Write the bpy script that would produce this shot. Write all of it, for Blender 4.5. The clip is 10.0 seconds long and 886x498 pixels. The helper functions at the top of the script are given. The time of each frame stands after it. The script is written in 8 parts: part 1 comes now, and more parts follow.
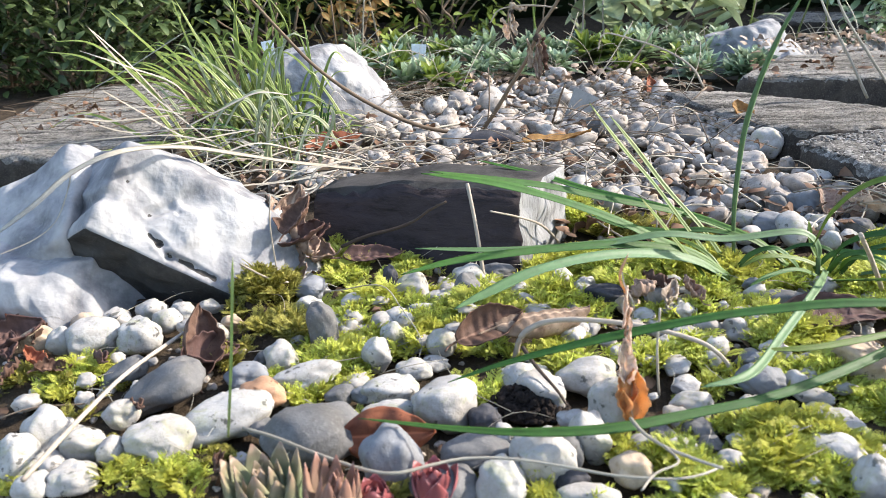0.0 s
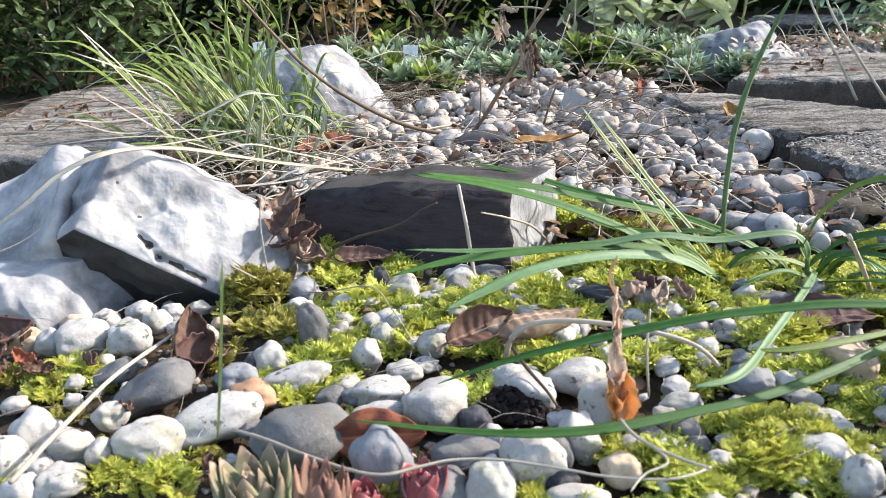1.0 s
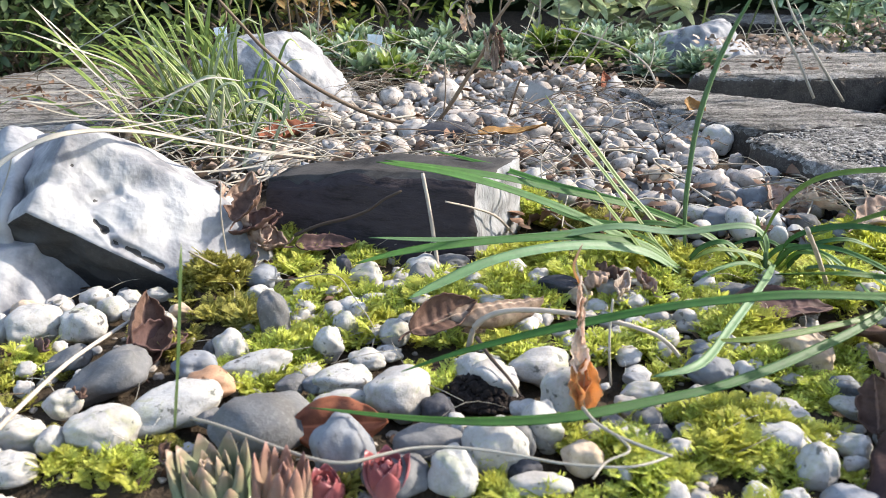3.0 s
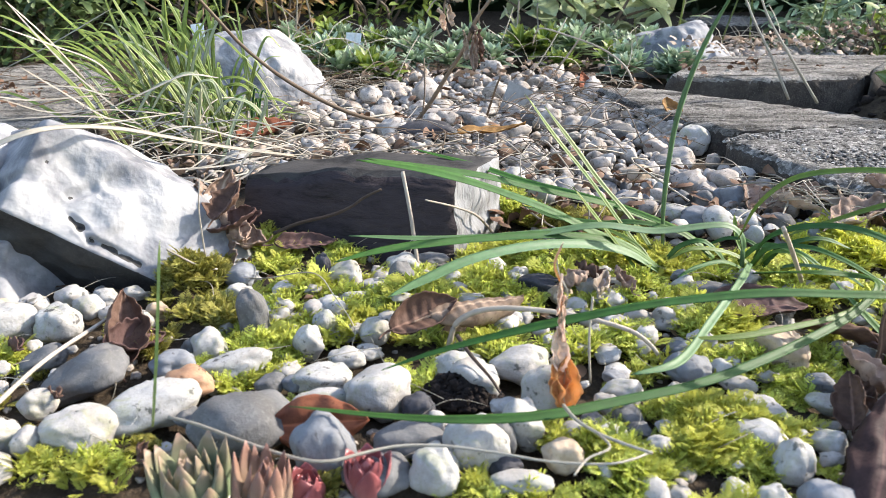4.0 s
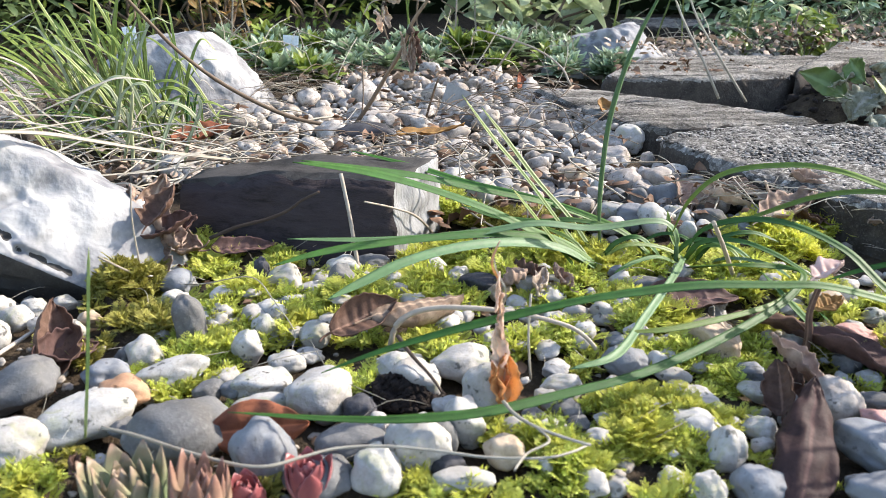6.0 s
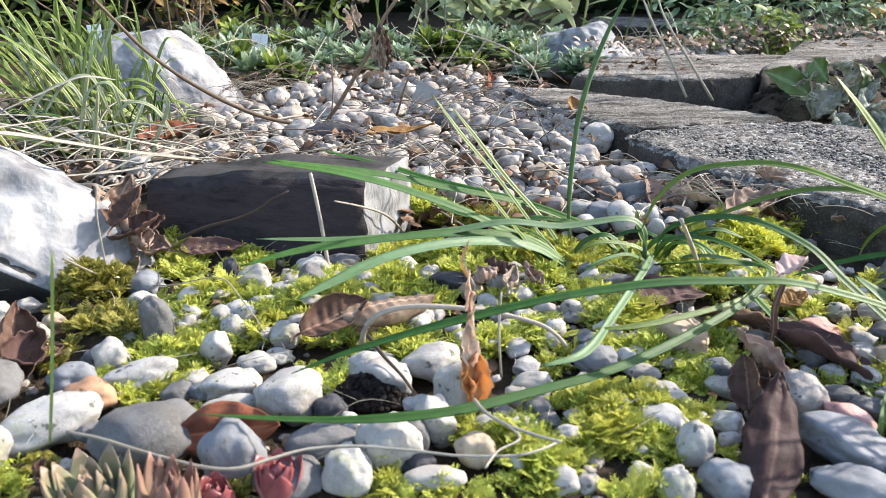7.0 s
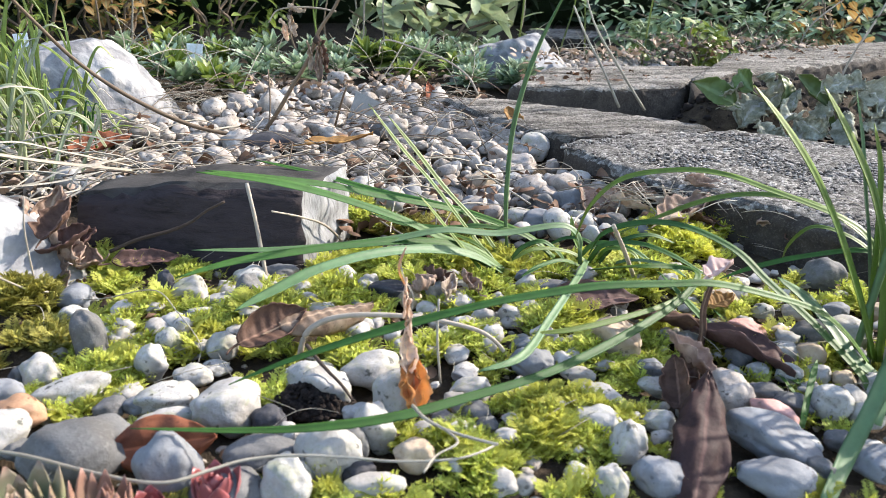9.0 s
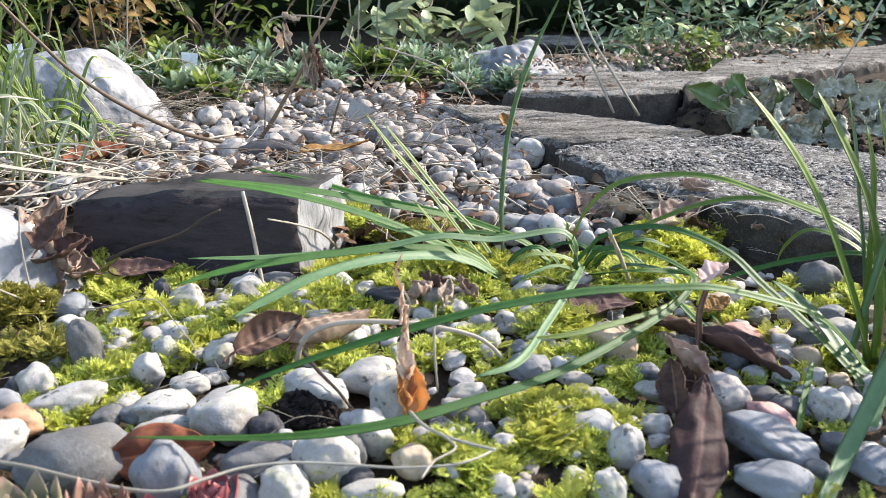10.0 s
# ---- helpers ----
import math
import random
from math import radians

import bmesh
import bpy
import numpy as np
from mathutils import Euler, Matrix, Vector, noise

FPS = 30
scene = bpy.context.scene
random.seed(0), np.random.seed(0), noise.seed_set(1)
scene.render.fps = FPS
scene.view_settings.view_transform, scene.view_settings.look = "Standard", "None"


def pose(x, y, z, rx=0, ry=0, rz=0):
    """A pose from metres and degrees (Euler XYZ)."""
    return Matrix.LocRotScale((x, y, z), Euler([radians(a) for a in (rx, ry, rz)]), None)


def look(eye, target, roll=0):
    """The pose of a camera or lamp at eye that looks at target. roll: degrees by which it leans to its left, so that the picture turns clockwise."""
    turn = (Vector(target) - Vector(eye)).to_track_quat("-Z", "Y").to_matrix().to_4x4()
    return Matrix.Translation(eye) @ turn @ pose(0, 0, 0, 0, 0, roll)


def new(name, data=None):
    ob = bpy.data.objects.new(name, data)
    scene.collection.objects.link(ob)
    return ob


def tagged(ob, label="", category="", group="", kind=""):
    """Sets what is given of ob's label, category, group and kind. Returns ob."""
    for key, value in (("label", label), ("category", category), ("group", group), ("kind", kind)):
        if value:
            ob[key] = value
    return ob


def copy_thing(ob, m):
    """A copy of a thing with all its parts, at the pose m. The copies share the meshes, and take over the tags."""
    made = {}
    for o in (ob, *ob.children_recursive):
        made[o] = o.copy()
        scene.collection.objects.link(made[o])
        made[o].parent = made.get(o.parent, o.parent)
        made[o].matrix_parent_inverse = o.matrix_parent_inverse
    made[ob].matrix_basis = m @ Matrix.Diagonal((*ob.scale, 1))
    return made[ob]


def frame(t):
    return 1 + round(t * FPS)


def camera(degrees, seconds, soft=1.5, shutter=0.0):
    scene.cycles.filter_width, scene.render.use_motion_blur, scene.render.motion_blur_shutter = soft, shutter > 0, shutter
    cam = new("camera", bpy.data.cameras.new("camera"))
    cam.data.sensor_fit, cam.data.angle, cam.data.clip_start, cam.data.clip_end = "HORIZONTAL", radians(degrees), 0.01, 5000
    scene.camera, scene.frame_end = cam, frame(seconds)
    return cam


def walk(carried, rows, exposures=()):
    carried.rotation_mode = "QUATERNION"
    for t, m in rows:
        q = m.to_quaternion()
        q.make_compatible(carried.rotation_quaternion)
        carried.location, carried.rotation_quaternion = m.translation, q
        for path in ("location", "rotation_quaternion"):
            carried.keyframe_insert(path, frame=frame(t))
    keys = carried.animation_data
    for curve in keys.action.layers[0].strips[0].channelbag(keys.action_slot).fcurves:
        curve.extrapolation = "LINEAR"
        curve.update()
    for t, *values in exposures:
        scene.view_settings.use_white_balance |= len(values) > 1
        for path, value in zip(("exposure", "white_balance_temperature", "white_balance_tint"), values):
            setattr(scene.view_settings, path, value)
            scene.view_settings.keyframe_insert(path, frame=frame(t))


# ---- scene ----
cam = camera(58.3, 10.0, soft=0.6)
cam.data.dof.use_dof, cam.data.dof.focus_distance, cam.data.dof.aperture_fstop = True, 0.70, 22.0
PATH = [
    (0, (0.0, -0.019, 0.209), (-0.225, 1.844, -0.481), -2.8),
    (0.5, (0.001, -0.019, 0.21), (-0.218, 1.848, -0.472), -2.7),
    (1, (0.001, -0.019, 0.209), (-0.205, 1.847, -0.479), -2.6),
    (1.5, (0.001, -0.018, 0.208), (-0.19, 1.84, -0.507), -2.2),
    (2, (0.0, -0.018, 0.207), (-0.167, 1.846, -0.498), -1.9),
    (2.5, (0.0, -0.017, 0.206), (-0.14, 1.848, -0.5), -1.4),
    (4, (-0.002, -0.017, 0.205), (-0.056, 1.852, -0.505), -0.2),
    (4.5, (-0.002, -0.016, 0.204), (-0.034, 1.855, -0.502), -0.0),
    (5, (-0.001, -0.017, 0.204), (0.004, 1.855, -0.501), 0.0),
    (5.5, (0.0, -0.018, 0.204), (0.048, 1.854, -0.499), 0.0),
    (7, (0.002, -0.018, 0.204), (0.157, 1.846, -0.502), 0.4),
    (7.5, (0.002, -0.019, 0.205), (0.197, 1.844, -0.496), 0.6),
    (8, (0.003, -0.02, 0.204), (0.241, 1.839, -0.492), 0.7),
    (8.5, (0.004, -0.022, 0.204), (0.288, 1.832, -0.491), 1.0),
    (9, (0.004, -0.022, 0.204), (0.304, 1.835, -0.476), 1.1),
    (9.5, (0.004, -0.022, 0.204), (0.312, 1.837, -0.464), 1.2),
    (10, (0.004, -0.023, 0.204), (0.314, 1.839, -0.46), 0.7),
]
walk(cam, [(t, look(eye, target, roll)) for t, eye, target, roll in PATH], [(0, 1.72, 6850, 13), (10, 1.72, 6850, 13)])

# ---- world, sun, exposure ----
SUN_TO = Vector((0.80, 0.28, 0.53)).normalized()
world = bpy.data.worlds.new("world")
scene.world = world
world.use_nodes = True
sky = world.node_tree.nodes.new("ShaderNodeTexSky")
sky.sky_type, sky.sun_disc = "NISHITA", False
sky.sun_elevation = math.asin(SUN_TO.z)
sky.sun_rotation = math.atan2(SUN_TO.x, SUN_TO.y)
backg = world.node_tree.nodes["Background"]
world.node_tree.links.new(sky.outputs[0], backg.inputs[0])
backg.inputs[1].default_value = 0.15
lamp = bpy.data.lights.new("sun", "SUN")
lamp.energy, lamp.angle, lamp.color = 2.9, radians(0.55), (1.0, 0.955, 0.88)
new("sun", lamp).matrix_world = look(SUN_TO * 20, (0, 0, 0))

rng = np.random.default_rng(7)


# ---- materials ----
def mat(name, rough=0.7, spec=0.3, metal=0.0):
    m = bpy.data.materials.new(name)
    m.use_nodes = True
    nt = m.node_tree
    b = nt.nodes["Principled BSDF"]
    b.inputs["Roughness"].default_value = rough
    b.inputs["Specular IOR Level"].default_value = spec
    b.inputs["Metallic"].default_value = metal
    return m, nt, b


def node(nt, kind, **inputs):
    n = nt.nodes.new(kind)
    for key, value in inputs.items():
        key = key.replace("_", " ")
        if isinstance(value, bpy.types.NodeSocket):
            nt.links.new(value, n.inputs[key])
        else:
            n.inputs[key].default_value = value
    return n


def coords(nt, kind="Object"):
    return nt.nodes.new("ShaderNodeTexCoord").outputs[kind]


def noise_tex(nt, vec, scale, detail=4.0, rough=0.6, dist=0.0):
    n = node(nt, "ShaderNodeTexNoise", Vector=vec, Scale=scale, Detail=detail, Roughness=rough, Distortion=dist)
    return n.outputs["Fac"]


def ramp(nt, fac, *stops):
    n = nt.nodes.new("ShaderNodeValToRGB")
    nt.links.new(fac, n.inputs[0])
    e = n.color_ramp.elements
    while len(e) < len(stops):
        e.new(0.5)
    for el, (p, c) in zip(e, stops):
        el.position = p
        el.color = (*c, 1) if len(c) == 3 else c
    return n.outputs[0]


def grey(v):
    return (v, v, v)


def mix(nt, fac, a, b, mode="MIX"):
    n = nt.nodes.new("ShaderNodeMix")
    n.data_type, n.blend_type = "RGBA", mode
    for i, v in ((0, fac), (6, a), (7, b)):
        if isinstance(v, bpy.types.NodeSocket):
            nt.links.new(v, n.inputs[i])
        else:
            n.inputs[i].default_value = v if i == 0 else (*v, 1)
    return n.outputs[2]


def bump(nt, b, height, strength, distance, under=None):
    n = node(nt, "ShaderNodeBump", Height=height, Strength=strength, Distance=distance)
    if under is not None:
        nt.links.new(under, n.inputs["Normal"])
    nt.links.new(n.outputs[0], b.inputs["Normal"])
    return n.outputs[0]


def random_of(nt, islands=False):
    if islands:
        return nt.nodes.new("ShaderNodeNewGeometry").outputs["Random Per Island"]
    return nt.nodes.new("ShaderNodeObjectInfo").outputs["Random"]


def world_vec(nt):
    return nt.nodes.new("ShaderNodeNewGeometry").outputs["Position"]


def stone_mat(name, light, dark, speck, speck_amount=0.5, rough=0.72, islands=False, bumpy=0.4, algae=0.0):
    """A water-worn stone: cloudy body colour, fine pits and dirt, a little of it different from stone to stone."""
    m, nt, b = mat(name, rough, 0.25)
    p = world_vec(nt)
    r = random_of(nt, islands)
    cloud = noise_tex(nt, p, 70, 5, 0.6, 0.4)
    base = mix(nt, ramp(nt, cloud, (0.35, grey(0)), (0.68, grey(1))), dark, light)
    base = mix(nt, ramp(nt, r, (0.0, grey(0.0)), (1.0, grey(0.45))), base, tuple(0.55 * a + 0.45 * d for a, d in zip(dark, light)))
    stain = noise_tex(nt, p, 33, 5, 0.65, 0.5)
    base = mix(nt, ramp(nt, stain, (0.50, grey(0)), (0.68, grey(0.6))), base, tuple(d * w for d, w in zip(dark, (0.85, 0.76, 0.64))))
    grain = noise_tex(nt, p, 520, 3, 0.7)
    base = mix(nt, ramp(nt, grain, (0.52, grey(0)), (0.72, grey(speck_amount))), base, speck)
    if algae:
        film = noise_tex(nt, p, 85, 5, 0.7, 0.6)
        base = mix(nt, ramp(nt, film, (0.52, grey(0)), (0.66, grey(algae))), base, (0.25, 0.27, 0.10))
    pits = noise_tex(nt, p, 150, 3, 0.6)
    base = mix(nt, ramp(nt, pits, (0.63, grey(0)), (0.67, grey(0.8))), base, tuple(0.35 * c for c in speck))
    nt.links.new(base, b.inputs["Base Color"])
    bump(nt, b, mix(nt, 0.55, grain, noise_tex(nt, p, 110, 5, 0.65)), bumpy, 0.0022)
    return m


M = {}
M["white"] = stone_mat("white_pebble", (0.455, 0.436, 0.405), (0.31, 0.296, 0.275), (0.20, 0.20, 0.16), 0.5, algae=0.4)
M["dusty"] = stone_mat("dusty_pebble", (0.46, 0.415, 0.37), (0.25, 0.215, 0.185), (0.13, 0.10, 0.08), 0.6)
M["chalk"] = stone_mat("spotted_pebble", (0.46, 0.447, 0.415), (0.31, 0.30, 0.275), (0.09, 0.08, 0.07), 0.6, algae=0.5)
M["grey"] = stone_mat("grey_pebble", (0.165, 0.163, 0.158), (0.09, 0.09, 0.09), (0.27, 0.265, 0.25), 0.3)
# Blue-grey stone, darkened so that the front-right stones look shaded.
M["blue"] = stone_mat("blue_grey_pebble", (0.225, 0.236, 0.25), (0.14, 0.147, 0.157), (0.22, 0.22, 0.225), 0.3)
M["tan"] = stone_mat("tan_pebble", (0.52, 0.42, 0.31), (0.34, 0.26, 0.18), (0.2, 0.14, 0.09), 0.4)
M["dark"] = stone_mat("dark_pebble", (0.07, 0.07, 0.078), (0.035, 0.035, 0.04), (0.16, 0.16, 0.16), 0.25)
M["rust"] = stone_mat("rust_pebble", (0.43, 0.265, 0.165), (0.30, 0.17, 0.10), (0.2, 0.1, 0.06), 0.35)
M["pink"] = stone_mat("pink_pebble", (0.55, 0.32, 0.28), (0.42, 0.22, 0.19), (0.5, 0.4, 0.35), 0.3)
M["pebble_mix"] = stone_mat("small_pebbles", (0.55, 0.525, 0.485), (0.24, 0.23, 0.215), (0.22, 0.19, 0.15), 0.45, islands=True)
M["grit"], grit_nt, grit_bsdf = mat("concrete_stones", 0.85, 0.2)
grit_nt.links.new(ramp(grit_nt, random_of(grit_nt, True), (0.0, (0.03, 0.027, 0.024)), (0.45, (0.10, 0.092, 0.082)), (0.78, (0.25, 0.235, 0.21)), (1.0, (0.40, 0.38, 0.35))), grit_bsdf.inputs["Base Color"])
bump(grit_nt, grit_bsdf, noise_tex(grit_nt, world_vec(grit_nt), 600, 3, 0.7), 0.4, 0.001)
M["gravel"] = stone_mat("gravel_mix", (0.53, 0.49, 0.44), (0.22, 0.19, 0.16), (0.14, 0.11, 0.085), 0.55, islands=True)


def limestone_mat(name, tone=1.0):
    """Pale limestone, cracked and spotted with lichen."""
    m, nt, b = mat(name, 0.8, 0.2)
    p = coords(nt)
    big = noise_tex(nt, p, 24, 5, 0.6, 0.25)
    col = ramp(nt, big, (0.36, (0.14, 0.142, 0.15)), (0.46, (0.24, 0.242, 0.248)), (0.56, (0.335, 0.333, 0.328)), (0.70, (0.385, 0.38, 0.372)))
    fine = noise_tex(nt, p, 210, 4, 0.7)
    col = mix(nt, ramp(nt, fine, (0.55, grey(0)), (0.75, grey(0.5))), col, (0.36, 0.355, 0.34))
    lichen = ramp(nt, noise_tex(nt, p, 60, 6, 0.75), (0.64, grey(0)), (0.70, grey(0.5)))
    col = mix(nt, lichen, col, (0.20, 0.20, 0.18))
    if tone != 1.0:
        col = mix(nt, 1.0, col, grey(tone), "MULTIPLY")
    nt.links.new(col, b.inputs["Base Color"])
    n1 = bump(nt, b, noise_tex(nt, p, 46, 3, 0.5, 0.15), 0.8, 0.006)
    bump(nt, b, fine, 0.35, 0.0012, n1)
    return m


def slab_mat(name, stones, tone):
    """Weathered concrete paving with its gravel showing."""
    m, nt, b = mat(name, 0.9, 0.2)
    p = world_vec(nt)
    v = node(nt, "ShaderNodeTexVoronoi", Vector=p, Scale=stones)
    g = nt.nodes.new("ShaderNodeSeparateColor")
    nt.links.new(v.outputs["Color"], g.inputs[0])
    rag = noise_tex(nt, p, 300, 5, 0.8, 0.6)
    chips = ramp(nt, mix(nt, 0.75, g.outputs[0], rag), (0.30, tuple(0.2 * c for c in tone)), (0.44, tuple(0.6 * c for c in tone)), (0.56, tuple(1.3 * c for c in tone)), (0.68, tuple(min(0.6, 3.2 * c) for c in tone)))
    st = node(nt, "ShaderNodeMapping", Vector=p, Rotation=(0.0, 0.0, radians(-50)), Scale=(0.2, 1.0, 1.0)).outputs[0]
    worn = ramp(nt, noise_tex(nt, st, 70, 7, 0.72, 0.4), (0.32, tuple(0.3 * c for c in tone)), (0.55, tuple(0.85 * c for c in tone)), (0.72, tuple(1.35 * c for c in tone)))
    chips = mix(nt, ramp(nt, noise_tex(nt, p, 6.5, 4, 0.6), (0.50, grey(0.0)), (0.60, grey(0.25))), chips, worn)
    dirt = noise_tex(nt, p, 11, 6, 0.65)
    col = mix(nt, ramp(nt, dirt, (0.45, grey(0.0)), (0.65, grey(0.4))), chips, (0.15, 0.14, 0.12))
    fine = noise_tex(nt, p, 420, 3, 0.7)
    col = mix(nt, 0.2, col, ramp(nt, fine, (0.3, grey(0.1)), (0.7, grey(0.5))), "OVERLAY")
    nt.links.new(col, b.inputs["Base Color"])
    n1 = bump(nt, b, mix(nt, 0.7, ramp(nt, v.outputs["Distance"], (0, grey(1)), (0.7, grey(0))), rag), 1.0, 0.004)
    n2 = bump(nt, b, dirt, 0.6, 0.010, n1)
    bump(nt, b, fine, 0.5, 0.0015, n2)
    return m


def worn_slab_mat():
    """Old flagstone: grey, streaked along its bedding, stained and pitted."""
    m, nt, b = mat("weathered_flagstone", 0.9, 0.2)
    p = world_vec(nt)
    st = node(nt, "ShaderNodeMapping", Vector=p, Rotation=(0.0, 0.0, radians(-14)), Scale=(0.16, 1.0, 1.0)).outputs[0]
    streak = noise_tex(nt, st, 52, 7, 0.74, 0.6)
    col = ramp(nt, streak, (0.36, (0.03, 0.028, 0.024)), (0.43, (0.13, 0.122, 0.107)), (0.51, (0.31, 0.292, 0.258)), (0.67, (0.52, 0.475, 0.42)))
    stain = noise_tex(nt, p, 9, 5, 0.6, 0.5)
    col = mix(nt, ramp(nt, stain, (0.48, grey(0)), (0.64, grey(0.45))), col, (0.10, 0.088, 0.07))
    grit = noise_tex(nt, p, 300, 3, 0.75)
    col = mix(nt, ramp(nt, grit, (0.50, grey(0)), (0.62, grey(0.7))), col, (0.05, 0.048, 0.044))
    light = noise_tex(nt, p, 380, 2, 0.7)
    col = mix(nt, ramp(nt, light, (0.60, grey(0)), (0.72, grey(0.7))), col, (0.42, 0.405, 0.38))
    nt.links.new(col, b.inputs["Base Color"])
    n1 = bump(nt, b, streak, 1.0, 0.013)
    bump(nt, b, grit, 0.9, 0.003, n1)
    return m


def slate_mat(name, light, streaks):
    m, nt, b = mat(name, 0.75, 0.12)
    p = coords(nt)
    st = node(nt, "ShaderNodeMapping", Vector=p, Scale=streaks).outputs[0]
    lay = noise_tex(nt, st, 30, 6, 0.7, 0.3)
    col = ramp(nt, lay, (0.32, tuple(0.35 * c for c in light)), (0.48, tuple(0.8 * c for c in light)), (0.66, light))
    dust = noise_tex(nt, p, 240, 4, 0.7)
    col = mix(nt, ramp(nt, dust, (0.6, grey(0)), (0.8, grey(0.25))), col, tuple(3 * c for c in light) if light[0] < 0.1 else (0.3, 0.29, 0.27))
    nt.links.new(col, b.inputs["Base Color"])
    n1 = bump(nt, b, lay, 0.6, 0.003)
    bump(nt, b, dust, 0.3, 0.0008, n1)
    return m


def soil_mat():
    m, nt, b = mat("soil", 0.95, 0.15)
    p = world_vec(nt)
    a = noise_tex(nt, p, 45, 6, 0.7)
    c = noise_tex(nt, p, 330, 4, 0.75)
    col = ramp(nt, a, (0.3, (0.020, 0.015, 0.010)), (0.55, (0.055, 0.040, 0.026)), (0.75, (0.10, 0.075, 0.048)))
    col = mix(nt, ramp(nt, c, (0.58, grey(0)), (0.72, grey(0.6))), col, (0.16, 0.12, 0.08))
    nt.links.new(col, b.inputs["Base Color"])
    n1 = bump(nt, b, a, 0.8, 0.008)
    bump(nt, b, c, 0.8, 0.002, n1)
    return m


def leaf_mat(name, low, mid, tip, rough=0.42, through_light=0.35, stripe=0.0, islands=True, spec=0.4, vary=0.35, stripe_col=(0.42, 0.55, 0.30), turns=0.5, patch=None):
    """A leaf: colour along its length (v), a pale midrib stripe (u), light that comes through."""
    m, nt, b = mat(name, rough, spec)
    uv = nt.nodes.new("ShaderNodeSeparateXYZ")
    nt.links.new(coords(nt, "UV"), uv.inputs[0])
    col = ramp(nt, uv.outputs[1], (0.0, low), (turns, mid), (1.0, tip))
    p = world_vec(nt)
    spots = noise_tex(nt, p, 160, 4, 0.65)
    r = random_of(nt, islands)
    hsv = node(nt, "ShaderNodeHueSaturation", Color=col)
    nt.links.new(node(nt, "ShaderNodeMapRange", Value=r, To_Min=1 - vary, To_Max=1 + vary).outputs[0], hsv.inputs["Value"])
    nt.links.new(node(nt, "ShaderNodeMapRange", Value=spots, To_Min=0.485, To_Max=0.515).outputs[0], hsv.inputs["Hue"])
    col = mix(nt, ramp(nt, spots, (0.3, grey(0.5)), (0.7, grey(0))), hsv.outputs[0], tuple(0.5 * c for c in mid))
    if patch:
        where = ramp(nt, noise_tex(nt, p, 26, 4, 0.6, 0.4), (0.44, grey(0)), (0.62, grey(0.85)))
        col = mix(nt, where, col, patch)
    if stripe:
        u = ramp(nt, uv.outputs[0], (0.38, grey(0)), (0.46, grey(stripe)), (0.54, grey(stripe)), (0.62, grey(0)))
        col = mix(nt, u, col, stripe_col)
    nt.links.new(col, b.inputs["Base Color"])
    fibre = node(nt, "ShaderNodeMapping", Vector=coords(nt, "UV"), Scale=(18.0, 0.6, 1.0)).outputs[0]
    bump(nt, b, noise_tex(nt, fibre, 3.0, 3), 0.13, 0.0006)
    if through_light:
        t = node(nt, "ShaderNodeBsdfTranslucent", Color=col)
        s = node(nt, "ShaderNodeMixShader", Fac=through_light)
        nt.links.new(b.outputs[0], s.inputs[1])
        nt.links.new(t.outputs[0], s.inputs[2])
        nt.links.new(s.outputs[0], nt.nodes["Material Output"].inputs[0])
    return m


def dead_leaf_mat(name, light, dark, through_light=0.2):
    m, nt, b = mat(name, 0.72, 0.22)
    uv = coords(nt, "UV")
    sx = nt.nodes.new("ShaderNodeSeparateXYZ")
    nt.links.new(uv, sx.inputs[0])
    p = world_vec(nt)
    n = noise_tex(nt, p, 120, 5, 0.65)
    col = ramp(nt, n, (0.3, dark), (0.7, light))
    rib = ramp(nt, sx.outputs[0], (0.46, grey(0)), (0.49, grey(0.7)), (0.51, grey(0.7)), (0.54, grey(0)))
    col = mix(nt, rib, col, tuple(min(0.6, 1.7 * c) for c in light))
    blot = noise_tex(nt, p, 500, 3, 0.7)
    col = mix(nt, ramp(nt, blot, (0.6, grey(0)), (0.72, grey(0.6))), col, tuple(0.4 * c for c in dark))
    nt.links.new(col, b.inputs["Base Color"])
    bump(nt, b, n, 0.5, 0.0015)
    if through_light:
        t = node(nt, "ShaderNodeBsdfTranslucent", Color=col)
        s = node(nt, "ShaderNodeMixShader", Fac=through_light)
        nt.links.new(b.outputs[0], s.inputs[1])
        nt.links.new(t.outputs[0], s.inputs[2])
        nt.links.new(s.outputs[0], nt.nodes["Material Output"].inputs[0])
    return m


M["limestone"] = limestone_mat("limestone")
M["dark_stone"] = stone_mat("dark_rock_patch", (0.062, 0.06, 0.056), (0.03, 0.029, 0.028), (0.11, 0.107, 0.10), 0.3, 0.8, bumpy=0.5)
M["limestone_grey"] = limestone_mat("grey_limestone", 0.92)
M["slab"] = slab_mat("exposed_aggregate", 240, (0.19, 0.182, 0.168))
M["slab_smooth"] = worn_slab_mat()
M["slab_side"] = stone_mat("dark_slab_side", (0.085, 0.072, 0.06), (0.035, 0.029, 0.024), (0.17, 0.155, 0.135), 0.5, 0.95, bumpy=1.0)
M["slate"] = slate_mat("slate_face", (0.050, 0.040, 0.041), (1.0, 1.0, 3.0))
# Broken end: the sun on it is put into a paler slate colour.
M["slate_end"] = slate_mat("slate_sunlit_end", (0.30, 0.305, 0.305), (1.0, 7.0, 1.2))
M["soil"] = soil_mat()
M["peat"] = stone_mat("black_soil", (0.030, 0.022, 0.018), (0.012, 0.009, 0.008), (0.06, 0.045, 0.035), 0.5, 0.95, bumpy=1.0)
